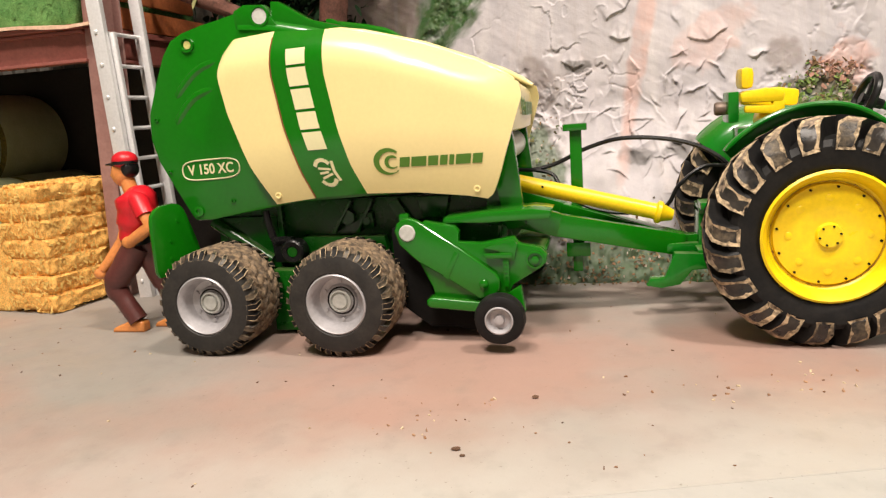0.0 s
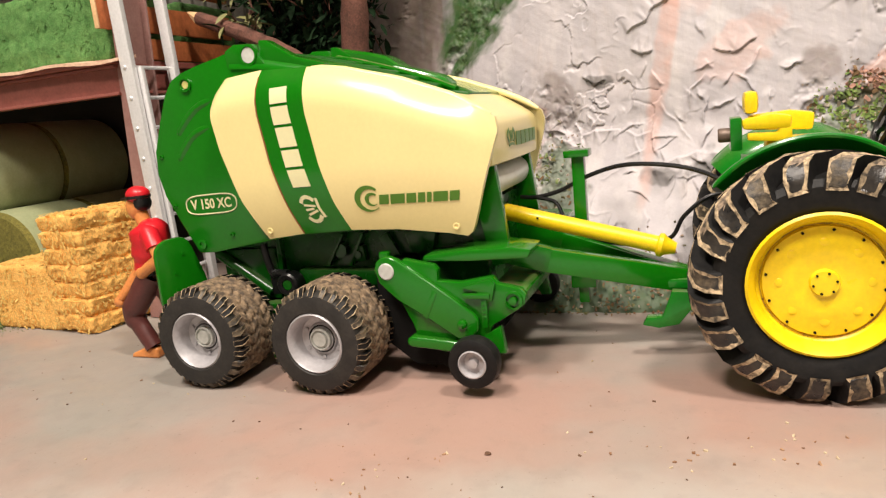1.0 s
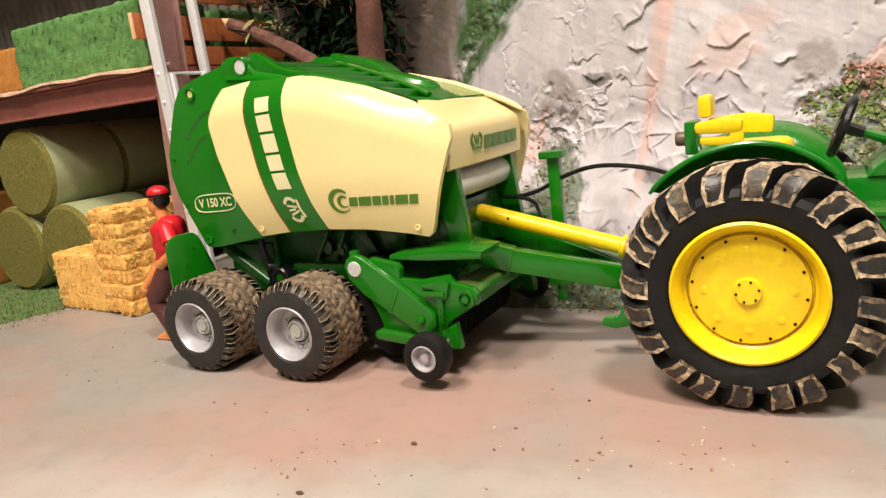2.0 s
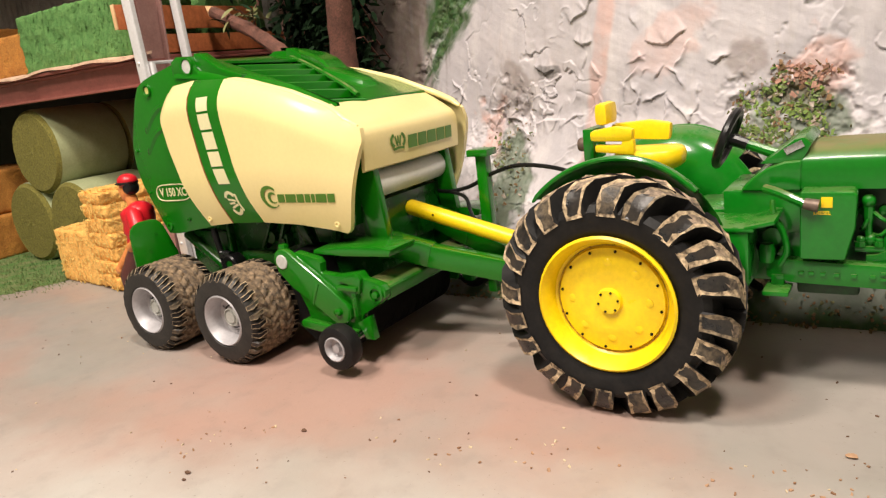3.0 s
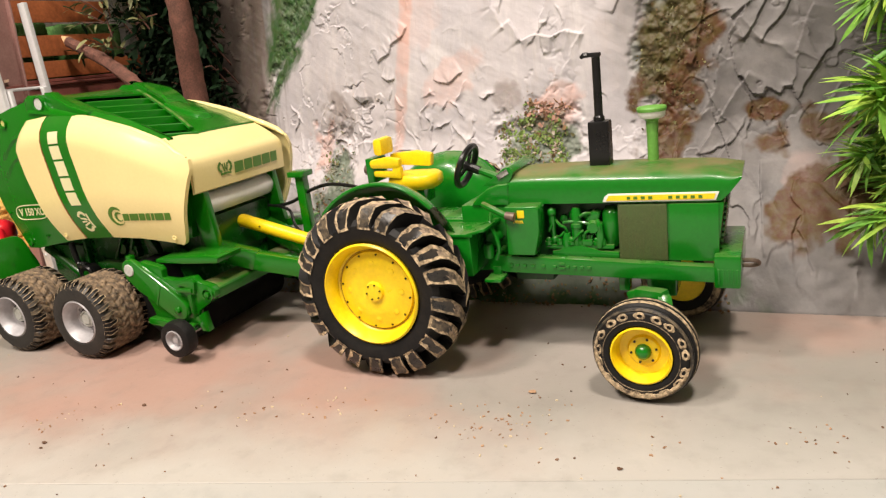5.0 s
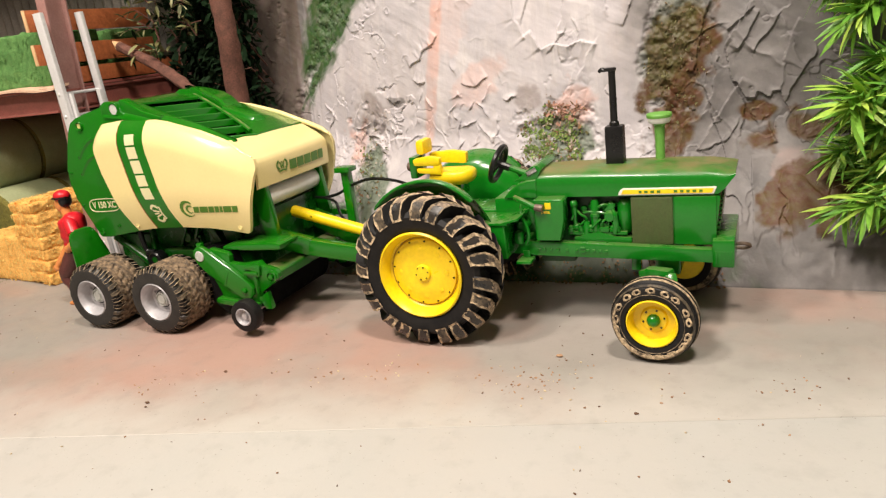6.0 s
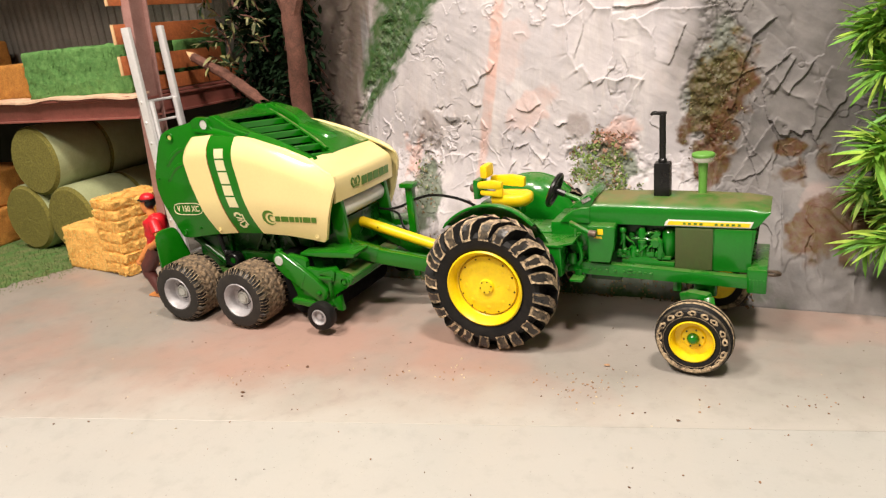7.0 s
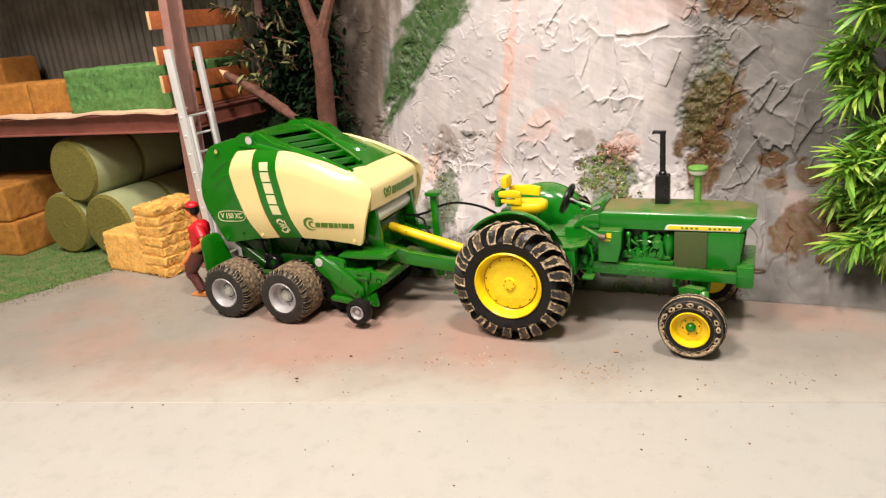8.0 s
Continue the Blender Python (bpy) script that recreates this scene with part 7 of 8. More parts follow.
def barn():
    t = thing("barn_shelter", (-0.75, 0.22, 0.0), "open model barn with steel post, shelf floor and orange slats", "barn")
    P = lambda name, bm, m, label="", smooth=35, parent=t: part(name, bm, M[m], parent, label, smooth)
    P("post", h_beam(bmesh.new(), (-0.4490, 0.1190, 0.0), (-0.4450, 0.1440, 0.46), 0.0130, 0.0250, up=(0, 1, 0)), "post", "reddish steel post with pale worn edges")
    P("post", h_beam(bmesh.new(), (-0.4480, 0.3050, 0.0), (-0.4480, 0.3050, 0.46), 0.0130, 0.0150, up=(0, 1, 0)), "post")
    P("post", h_beam(bmesh.new(), (-0.8650, 0.1130, 0.0), (-0.8650, 0.1130, 0.46), 0.0130, 0.0150, up=(0, 1, 0)), "post")
    P("shelf_beam", h_beam(bmesh.new(), (-0.4530, 0.1180, 0.1830), (-1.3000, 0.1180, 0.1830), 0.0100, 0.0220), "beam", "red-brown steel beam")
    P("shelf_beam", h_beam(bmesh.new(), (-0.4490, 0.1220, 0.1830), (-0.4490, 0.2980, 0.1830), 0.0100, 0.0220), "beam", "red-brown steel beam")
    b = box(bmesh.new(), (-1.30, 0.1080, 0.1945), (-0.4500, 0.3050, 0.1975), 0.0006)
    shelf = P("shelf_board", b, "beam", "board floor of the upper level with a raw torn front edge")
    rng = random.Random(5)
    row = []
    for k in range(160):
        x = -1.30 + k * 0.0054
        lift = 0.0012 * math.sin(x * 31) + 0.0010 * math.sin(x * 74 + 1)
        row.append([Vector((x, 0.1075 - rng.uniform(0.0, 0.0030), 0.1966 + lift)), Vector((x, 0.125, 0.1990 + 0.5 * lift))])
    P("torn_edge", sheet(bmesh.new(), row, (0, 0, 0.0022)), "board", "raw torn board edge", parent=shelf)
    # slats between the front and the rear post
    for z, tall in ((0.2295, 0.0200), (0.2620, 0.0205), (0.3010, 0.0200), (0.3420, 0.0200)):
        b = box(bmesh.new(), (-0.4550, 0.1050, z - tall / 2), (-0.4515, 0.2600, z + tall / 2), 0.0006)
        slat = P("slat", b, "plank", "orange-brown wooden slat")
        P("slat_end", box(bmesh.new(), (-0.4552, 0.1044, z - tall / 2), (-0.4513, 0.1056, z + tall / 2), 0.0002), "plank_end", "pale sawn end", parent=slat)
    P("side_board", box(bmesh.new(), (-0.4560, 0.1230, 0.1990), (-0.4530, 0.3000, 0.2150), 0.0006), "plank", "brown side board")
    # tin sheets at the back
    xs = np.arange(-1.33, -0.33, 0.0022)
    grid = [[Vector((x, 0.318 + 0.0026 * math.sin(2 * math.pi * x / 0.0155), z)) for z in (0.0, 0.2, 0.50)] for x in xs]
    P("tin_wall", sheet(bmesh.new(), grid, (0, 0.001, 0)), "tin", "grey corrugated tin wall")
    ys = np.arange(0.10, 0.318, 0.0022)
    grid = [[Vector((-1.30 + 0.0026 * math.sin(2 * math.pi * y / 0.0155), y, z)) for z in (0.0, 0.2, 0.50)] for y in ys]
    P("tin_wall", sheet(bmesh.new(), grid, (-0.001, 0, 0)), "tin", "grey corrugated tin wall")
    # sheet added for the shade of the lower level, not a known part
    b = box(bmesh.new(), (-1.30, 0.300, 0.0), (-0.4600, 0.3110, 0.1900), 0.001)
    P("lower_back", b, "barn_shade", "near-black sheet giving the shade behind the bales")
    b = box(bmesh.new(), (-1.33, 0.090, 0.462), (-0.40, 0.33, 0.470), 0.001)
    P("roof", b, "tin", "flat tin roof")
    return t


barn()


def ladder():
    t = thing("ladder", (-0.433, 0.135, 0.0), "aluminium two-part ladder leaning on the steel post", "ladder")
    P = lambda name, bm, m, label="", parent=t: part(name, bm, M[m], parent, label)
    foot, top = -0.4300, -0.4385
    X = lambda z: foot + (top - foot) * z / 0.268
    for y, wide in ((0.1085, 0.0105), (0.1550, 0.0085)):
        b = bmesh.new()
        beam(b, (X(0.0), y, 0.0), (X(0.268), y, 0.268), 0.0026, wide, 0.0005, up=(1, 0, 0))
        for side in (-1, 1):
            beam(b, (X(0.0) + side * wide * 0.45, y + 0.0012, 0.0), (X(0.268) + side * wide * 0.45, y + 0.0012, 0.268), 0.0040, 0.0010, 0.0003, up=(1, 0, 0))
        rail = P("rail", b, "alu", "bright aluminium rail")
        for k in range(9):
            z = 0.0125 + k * 0.0222
            P("rivet", ball(bmesh.new(), (X(z) - 0.001, y - 0.0016, z), 0.0016, 8, 0, (1, 0.6, 1)), "alu", "", rail)
    for k in range(9):
        z = 0.0125 + k * 0.0222
        P("rung", rod(bmesh.new(), (X(z), 0.1085, z), (X(z), 0.1550, z), 0.0015, seg=10), "alu")
    for y in (0.1145, 0.1490):
        b = bmesh.new()
        beam(b, (X(0.0) + 0.006, y, 0.0), (X(0.19) + 0.006, y, 0.19), 0.0034, 0.0050, 0.0004, up=(1, 0, 0))
        P("lower_rail", b, "alu", "second ladder section rail")
    return t


ladder()


# ---- bales ----
def rough_block(size, cut, seed, bands=0, amp=0.0012, end_amp=None):
    """A fibrous block with soft edges, and bands squeezed by strings if asked; its base centre is at the origin."""
    sx, sy, sz = size
    n = [max(2, int(s / cut)) for s in size]
    bm2 = bmesh.new()
    # six faces as grids
    def face(o, u, v, nu, nv):
        vs = [[bm2.verts.new(Vector(o) + Vector(u) * i / nu + Vector(v) * j / nv) for j in range(nv + 1)] for i in range(nu + 1)]
        for i in range(nu):
            for j in range(nv):
                bm2.faces.new((vs[i][j], vs[i + 1][j], vs[i + 1][j + 1], vs[i][j + 1]))
    h = (-sx / 2, -sy / 2, 0)
    face(h, (sx, 0, 0), (0, 0, sz), n[0], n[2])
    face((-sx / 2, sy / 2, 0), (sx, 0, 0), (0, 0, sz), n[0], n[2])
    face(h, (0, sy, 0), (0, 0, sz), n[1], n[2])
    face((sx / 2, -sy / 2, 0), (0, sy, 0), (0, 0, sz), n[1], n[2])
    face((-sx / 2, -sy / 2, sz), (sx, 0, 0), (0, sy, 0), n[0], n[1])
    face(h, (sx, 0, 0), (0, sy, 0), n[0], n[1])
    bmesh.ops.remove_doubles(bm2, verts=bm2.verts, dist=1e-6)
    bmesh.ops.recalc_face_normals(bm2, faces=bm2.faces)
    mid = Vector((0, 0, sz / 2))
    r = 0.0034
    for v in bm2.verts:
        # rounded box
        q = v.co - mid
        core = Vector([max(-s / 2 + r, min(s / 2 - r, c)) for c, s in zip(q, size)])
        d = q - core
        if d.length > 1e-9:
            q = core + d.normalized() * r
        out = (d if d.length > 1e-9 else q).normalized()
        p = v.co * 90 + Vector((seed * 3.1, seed * 1.7, seed))
        here = end_amp if end_amp and abs(out.x) > 0.7 else amp
        k = noise.fractal(p, 1.0, 2.0, 4) * here + noise.noise(v.co * 420) * here * 0.6
        if bands:
            level = v.co.z / sz * bands + 0.10 * noise.noise(v.co * 30)
            k -= 0.0034 * (1 - level % 1.0) ** 5
            k += 0.0016 * noise.noise(Vector((v.co.x * 22, v.co.y * 22, math.floor(level) * 3.7)))
        v.co = mid + q + out * k
        v.co.z = max(0.0, v.co.z)
    return bm2


def straw_on(size, count, seed, length, faces_used=("front", "right", "left", "top")):
    """Loose stalks lying on a block's faces."""
    rng = random.Random(seed)
    sx, sy, sz = size
    def place(r):
        f = r.choice(faces_used)
        if f == "front":
            return Vector((r.uniform(-sx / 2, sx / 2) * 0.96, -sy / 2 - 0.0004, r.uniform(0.02, 0.98) * sz)), Vector((0, -1, 0))
        if f in ("right", "left"):
            s = 1 if f == "right" else -1
            return Vector((s * (sx / 2 + 0.0004), r.uniform(-sy / 2, sy / 2) * 0.96, r.uniform(0.02, 0.98) * sz)), Vector((s, 0, 0))
        return Vector((r.uniform(-sx / 2, sx / 2) * 0.95, r.uniform(-sy / 2, sy / 2) * 0.95, sz + 0.0003)), Vector((0, 0, 1))
    return flakes(count, place, length, seed, 0.07, 1, 0.9)


def square_bale(name, at, size, turn, material, label, seed, bands=0, stalks=0, chip="straw_chip", group="", amp=0.0012, length=0.0016, end_amp=None):
    t = new(name, finish(rough_block(size, 0.0015 if bands else 0.0026, seed, bands, amp, end_amp), name, M[material], 60))
    t.matrix_world = pose(*at, 0, 0, turn)
    tagged(t, label, "bale", group)
    if stalks:
        v, f, i = straw_on(size, stalks, seed, length)
        ob = new("loose_straw", raw("loose_straw", v, f, i, [M[chip]]))
        ob.parent = t
        tagged(ob, "loose pale straw stalks", kind="stuff")
    return t


square_bale("straw_bale", (-0.4850, 0.1010, 0), (0.0440, 0.0700, 0.0900), -9, "straw", "golden pressed straw bale standing upright in bands beside the post", 3, 7, 1500, group="golden straw bales", amp=0.0006, length=0.0014, end_amp=0.0026)
square_bale("straw_bale", (-0.5460, 0.1000, 0), (0.0780, 0.0500, 0.0515), -5, "straw", "low golden straw bale lying on the floor edge", 4, 0, 900, group="golden straw bales", amp=0.0008, length=0.0015)
for z, x, s in ((0.0, -0.877, 5), (0.0515, -0.884, 6)):
    square_bale("straw_bale", (x, 0.1500, z), (0.165, 0.120, 0.0510), 6, "straw_old", "brown-orange straw bale stacked under the shelf", s, 0, 260, "straw_old", "brown straw bales", 0.0008, 0.0012)
square_bale("straw_bale", (-0.6830, 0.1600, 0.1975), (0.0780, 0.0650, 0.0440), 3, "straw_old", "brown-orange straw bale on the barn shelf", 7, 0, 150, "straw_old", "brown straw bales", 0.0008, 0.0012)
square_bale("straw_bale", (-0.7680, 0.1580, 0.1975), (0.0860, 0.0650, 0.0440), 2, "straw_old", "brown-orange straw bale on the barn shelf", 8, 0, 150, "straw_old", "brown straw bales", 0.0008, 0.0012)
square_bale("straw_bale", (-0.9700, 0.2600, 0.1975), (0.1200, 0.0650, 0.0800), 0, "straw_old", "tall brown straw bale on the barn shelf", 12, 0, 150, "straw_old", "brown straw bales", 0.0008, 0.0012)
square_bale("hay_bale", (-0.5480, 0.1560, 0.1975), (0.1720, 0.0750, 0.0560), 1, "felt", "bright green fuzzy hay bale on the barn shelf", 9, 0, 900, "felt", "green hay bales", 0.0016, 0.0018)
square_bale("hay_bale", (-0.5480, 0.2500, 0.1975), (0.1620, 0.0750, 0.0540), 1, "felt", "green fuzzy hay bale at the back of the shelf", 10, 0, 300, "felt", "green hay bales", 0.0011, 0.0014)


def round_bale(at, length, label, seed):
    """A wrapped roll lying with its axis along y, its front face at at."""
    R = 0.0448
    x, y, z = at
    t = thing("round_bale", (x, y, z - R), label, "bale", "wrapped round bales")
    b = bmesh.new()
    seg = 48
    prof = [(R * 0.95, 0.0022), (R * 0.985, 0.0030), (R, 0.0060), (R, length * 0.5), (R, length - 0.0040), (R * 0.985, length - 0.0008), (R * 0.93, length)]
    lathe(b, prof, (x, y, z), "y", seg)
    part("wrap", b, M["wrap"], t, "pale green stretch film")
    f = bmesh.new()
    rng = random.Random(seed)
    rings = [f.verts.new((x, y - 0.0012, z))]
    last = None
    for k in range(1, 13):
        r = R * 0.985 * k / 12
        ring = [f.verts.new((x + r * math.cos(a), y - 0.0010 - 0.0008 * rng.random() if k < 12 else y + 0.0026, z + r * math.sin(a))) for a in [2 * math.pi * j / seg for j in range(seg)]]
        for j in range(seg):
            if last is None:
                f.faces.new((rings[0], ring[j], ring[(j + 1) % seg]))
            else:
                f.faces.new((last[j], ring[j], ring[(j + 1) % seg], last[(j + 1) % seg]))
        last = ring
    bmesh.ops.recalc_face_normals(f, faces=f.faces)
    part("cut_face", f, M["silage"], t, "olive green pressed silage face")
    return t


for x, z in ((-0.6690, 0.1215), (-0.7120, 0.0448), (-0.6260, 0.0448)):
    round_bale((x, 0.1230, z), 0.0800, "round silage bale in pale green film under the shelf", int(-x * 1000))
    round_bale((x, 0.2060, z), 0.0800, "round silage bale in pale green film behind the others", int(-x * 900))


# ---- grass mat ----
def grass():
    rng = random.Random(8)
    edge = lambda y: np.interp(y, [-0.40, -0.20, -0.043, 0.017, 0.072, 0.12], [-0.72, -0.665, -0.628, -0.606, -0.580, -0.565]) + 0.010 * noise.noise(Vector((y * 60, 1.3, 0))) + 0.006 * noise.noise(Vector((y * 180, 4.3, 0)))
    grid = [[Vector((-1.39 + (float(edge(y)) + 1.39) * s, y, 0.0002)) for s in np.linspace(0, 1, 10)] for y in np.linspace(-0.45, 0.28, 160)]
    b = sheet(bmesh.new(), grid, (0, 0, 0.0003))
    ob = single("grass_mat", b, M["grass"], (-0.9, 0, 0), "worn green grass mat with a ragged edge under the bales", "grass", kind="stuff")
    verts, faces = [], []
    for _ in range(22000):
        y = rng.uniform(-0.45, 0.20)
        x = float(edge(y)) + 0.040 * rng.random() ** 3 - rng.random() ** 1.6 * 0.36
        h, w, a = rng.uniform(0.0015, 0.0040), rng.uniform(0.0003, 0.0006), rng.uniform(0, 6.28)
        if x > edge(y):
            h *= 0.5
        dx, dy, lx, ly = w * math.cos(a), w * math.sin(a), rng.gauss(0, 0.0014), rng.gauss(0, 0.0014)
        n = len(verts)
        verts += [(x - dx, y - dy, 0.0003), (x + dx, y + dy, 0.0003), (x + lx, y + ly, 0.0006 + h)]
        faces.append((n, n + 1, n + 2))
    g = new("grass", raw("grass", verts, faces, [0] * len(faces), [M["grass"]]))
    tagged(g, "short green grass fibres", "grass", kind="stuff")


grass()


# ---- toy figure: one plain mesh ----
def figure():
    b = bmesh.new()
    SK, RED, TR, DK = 0, 1, 2, 3
    Y = 0.032
    hip = Vector((-0.3815, Y, 0.0525))
    # the near leg bent forward at the knee, the far one stretched out behind
    tube(b, curve_points([hip + Vector((0.001, -0.003, 0.001)), (-0.3905, Y - 0.005, 0.0400), (-0.3980, Y - 0.006, 0.0290), (-0.3935, Y - 0.006, 0.0190), (-0.3860, Y - 0.006, 0.0068)], 4), [0.0082] * 4 + [0.0078] * 4 + [0.0066] * 3 + [0.0056] * 5 + [0.0058], 14, TR)
    tube(b, curve_points([hip + Vector((0.003, 0.003, 0.001)), (-0.3760, Y + 0.004, 0.0390), (-0.3710, Y + 0.005, 0.0260), (-0.3670, Y + 0.005, 0.0150), (-0.3640, Y + 0.005, 0.0065)], 4), [0.0080] * 4 + [0.0072] * 4 + [0.0062] * 3 + [0.0054] * 5 + [0.0056], 14, TR)
    for x, y in ((-0.3870, Y - 0.006), (-0.3650, Y + 0.005)):
        prism(b, [(x - 0.0165, 0.0), (x + 0.0060, 0.0), (x + 0.0060, 0.0066), (x - 0.0030, 0.0072), (x - 0.0150, 0.0028)], y - 0.0036, y + 0.0036, 0.0014, SK)
    # belt and shirt, leaning a little forward
    tube(b, [hip + Vector((-0.0010, 0, 0.000)), hip + Vector((-0.0018, 0, 0.0050))], [0.0090, 0.0092], 14, DK)
    tube(b, curve_points([hip + Vector((-0.0025, 0, 0.0040)), (-0.3820, Y, 0.0655), (-0.3795, Y, 0.0755), (-0.3800, Y, 0.0835), (-0.3815, Y, 0.0870)], 4), [0.0094] * 4 + [0.0112] * 4 + [0.0120] * 4 + [0.0108, 0.0094, 0.0072, 0.0050, 0.0040], 18, RED)
    # the near arm bent back with its hand at the belt, the far one hanging forward
    shoulder = Vector((-0.3725, Y - 0.0075, 0.0800))
    elbow = Vector((-0.3640, Y - 0.0120, 0.0655))
    tube(b, [(-0.3760, Y - 0.0060, 0.0815), shoulder, shoulder.lerp(elbow, 0.6)], [0.0052, 0.0058, 0.0055], 12, RED)
    tube(b, [shoulder.lerp(elbow, 0.55), elbow, (-0.3730, Y - 0.0120, 0.0600), (-0.3800, Y - 0.0105, 0.0565)], [0.0040, 0.0040, 0.0036, 0.0032], 12, SK)
    ball(b, (-0.3815, Y - 0.0100, 0.0560), 0.0042, 12, SK, (1.1, 0.7, 0.9))
    tube(b, [(-0.3870, Y + 0.0040, 0.0800), (-0.3885, Y + 0.0030, 0.0700), (-0.3895, Y + 0.0010, 0.0620)], [0.0052, 0.0056, 0.0052], 12, RED)
    tube(b, [(-0.3895, Y + 0.0010, 0.0630), (-0.3915, Y - 0.0020, 0.0550), (-0.3990, Y - 0.0060, 0.0450), (-0.4040, Y - 0.0080, 0.0395)], [0.0042, 0.0042, 0.0034, 0.0028], 12, SK)
    ball(b, (-0.4060, Y - 0.0085, 0.0370), 0.0034, 12, SK, (1.2, 0.6, 1.0))
    # neck, plain head, dark hair at the back, peaked cap
    rod(b, (-0.3815, Y, 0.0840), (-0.3838, Y, 0.0925), 0.0044, seg=12, index=SK)
    ball(b, (-0.3862, Y, 0.0962), 0.0068, 18, SK, (0.98, 0.85, 1.18))
    ball(b, (-0.3926, Y, 0.0955), 0.0017, 10, SK)
    ball(b, (-0.3805, Y, 0.0990), 0.0058, 16, DK, (0.80, 1.08, 1.0))
    ball(b, (-0.3832, Y, 0.1040), 0.0074, 18, RED, (1.04, 0.95, 0.74))
    tube(b, [(-0.3832, Y, 0.1018), (-0.3832, Y, 0.1036)], [0.0074, 0.0076], 20, DK)
    ball(b, (-0.3910, Y, 0.1020), 0.0050, 14, DK, (1.0, 1.0, 0.20))
    bmesh.ops.translate(b, verts=b.verts, vec=(0.0082, 0.0015, 0.0))
    return single("toy_figure", b, [M["skin"], M["red_cloth"], M["trousers"], M["black"]], (-0.3760, Y + 0.0015, 0.0), "plain painted toy figure in red top and brown trousers", "figurine", smooth=60)


figure()


# ---- tree, broken branch, dark greenery behind the baler ----
def leaf_mesh(name, length, width, material, bend=0.25, fold=0.2):
    """One narrow leaf along +y from the origin."""
    b = bmesh.new()
    rows = []
    for k in range(5):
        s = k / 4
        w = width * (math.sin(math.pi * min(1.0, 0.12 + s * 0.88)) ** 0.8) / 2
        z = -bend * length * s * s
        rows.append([b.verts.new((-w, length * s, z + fold * w)), b.verts.new((0, length * s, z)), b.verts.new((w, length * s, z + fold * w))])
    for p, q in zip(rows, rows[1:]):
        for i in (0, 1):
            b.faces.new((p[i], p[i + 1], q[i + 1], q[i]))
    return b


def scatter_leaves(name, spots, length, width, materials, seed, bend=0.25):
    """Many leaves in one mesh: spots gives places and ways."""
    rng = random.Random(seed)
    proto = leaf_mesh("leaf", 1.0, width / length, None, bend)
    pv, pf = [v.co.copy() for v in proto.verts], [[v.index for v in f.verts] for f in proto.faces]
    proto.verts.index_update()
    pf = [[v.index for v in f.verts] for f in proto.faces]
    proto.free()
    verts, faces, idx = [], [], []
    for p, d in spots:
        s = length * rng.uniform(0.65, 1.25)
        d = Vector(d).normalized()
        m = d.to_track_quat("Y", "Z").to_matrix() @ Matrix.Rotation(rng.uniform(-0.8, 0.8), 3, "Y")
        n, k = len(verts), rng.randrange(len(materials))
        verts += [Vector(p) + m @ (v * s) for v in pv]
        faces += [[n + i for i in f] for f in pf]
        idx += [k] * len(pf)
    return raw(name, verts, faces, idx, materials, True)


def tree():
    t = thing("model_tree", (-0.302, 0.222, 0.0), "model tree with a forked reddish trunk and dull olive leaves", "tree")
    rng = random.Random(21)
    b = bmesh.new()
    tube(b, curve_points([(-0.3120, 0.2240, 0.0), (-0.3080, 0.2180, 0.08), (-0.3060, 0.2150, 0.17), (-0.2960, 0.2060, 0.225), (-0.2925, 0.2035, 0.278)], 6), [0.0128 - 0.00012 * k for k in range(25)], 14)
    for v in b.verts:
        v.co += Vector((1, 1, 0)) * 0.0012 * noise.noise(v.co * 120)
    trunk = part("trunk", b, M["bark"], t, "reddish rough trunk")
    limbs = [[(-0.2930, 0.2040, 0.262), (-0.3010, 0.2010, 0.290), (-0.3110, 0.1970, 0.335), (-0.330, 0.19, 0.40)], [(-0.2925, 0.2035, 0.262), (-0.2800, 0.2040, 0.288), (-0.2660, 0.2050, 0.325), (-0.255, 0.20, 0.40)],
             [(-0.3110, 0.1970, 0.335), (-0.335, 0.185, 0.345), (-0.365, 0.178, 0.340)]]
    for k, pts in enumerate(limbs):
        c = curve_points(pts, 6)
        b = tube(bmesh.new(), c, [0.0085 * (1 - 0.6 * i / len(c)) if k < 2 else 0.0035 * (1 - 0.7 * i / len(c)) for i in range(len(c))], 8)
        part("limb", b, M["bark"], t)
    spots = []
    for _ in range(64):
        s = Vector((rng.uniform(-0.412, -0.315), rng.uniform(0.178, 0.225), rng.uniform(0.212, 0.40)))
        if -0.315 < s.x < -0.27 and s.y < 0.205:
            s.y = 0.215
        d = Vector((rng.gauss(-0.3, 0.6), rng.gauss(-0.5, 0.4), rng.gauss(0.1, 0.7))).normalized()
        e = s + d * rng.uniform(0.015, 0.035)
        part("twig", tube(bmesh.new(), [s, s.lerp(e, 0.5) + Vector((0, 0, 0.002)), e], [0.0008, 0.0006, 0.0003], 4), M["bark"], t)
        for k in range(7):
            p = s.lerp(e, 0.25 + 0.75 * k / 6)
            spots.append((p, d * 0.7 + Vector((rng.gauss(0, 0.7), rng.gauss(0, 0.7), rng.gauss(0, 0.7)))))
    ob = new("leaves", scatter_leaves("leaves", [(p - BASES[t.name], d) for p, d in spots], 0.0125, 0.0034, [M["olive_leaf"], M["shaded_leaf"], M["olive_leaf"]], 5))
    ob.parent = t
    tagged(ob, "dull olive leaves", kind="stuff")
    return t


tree()


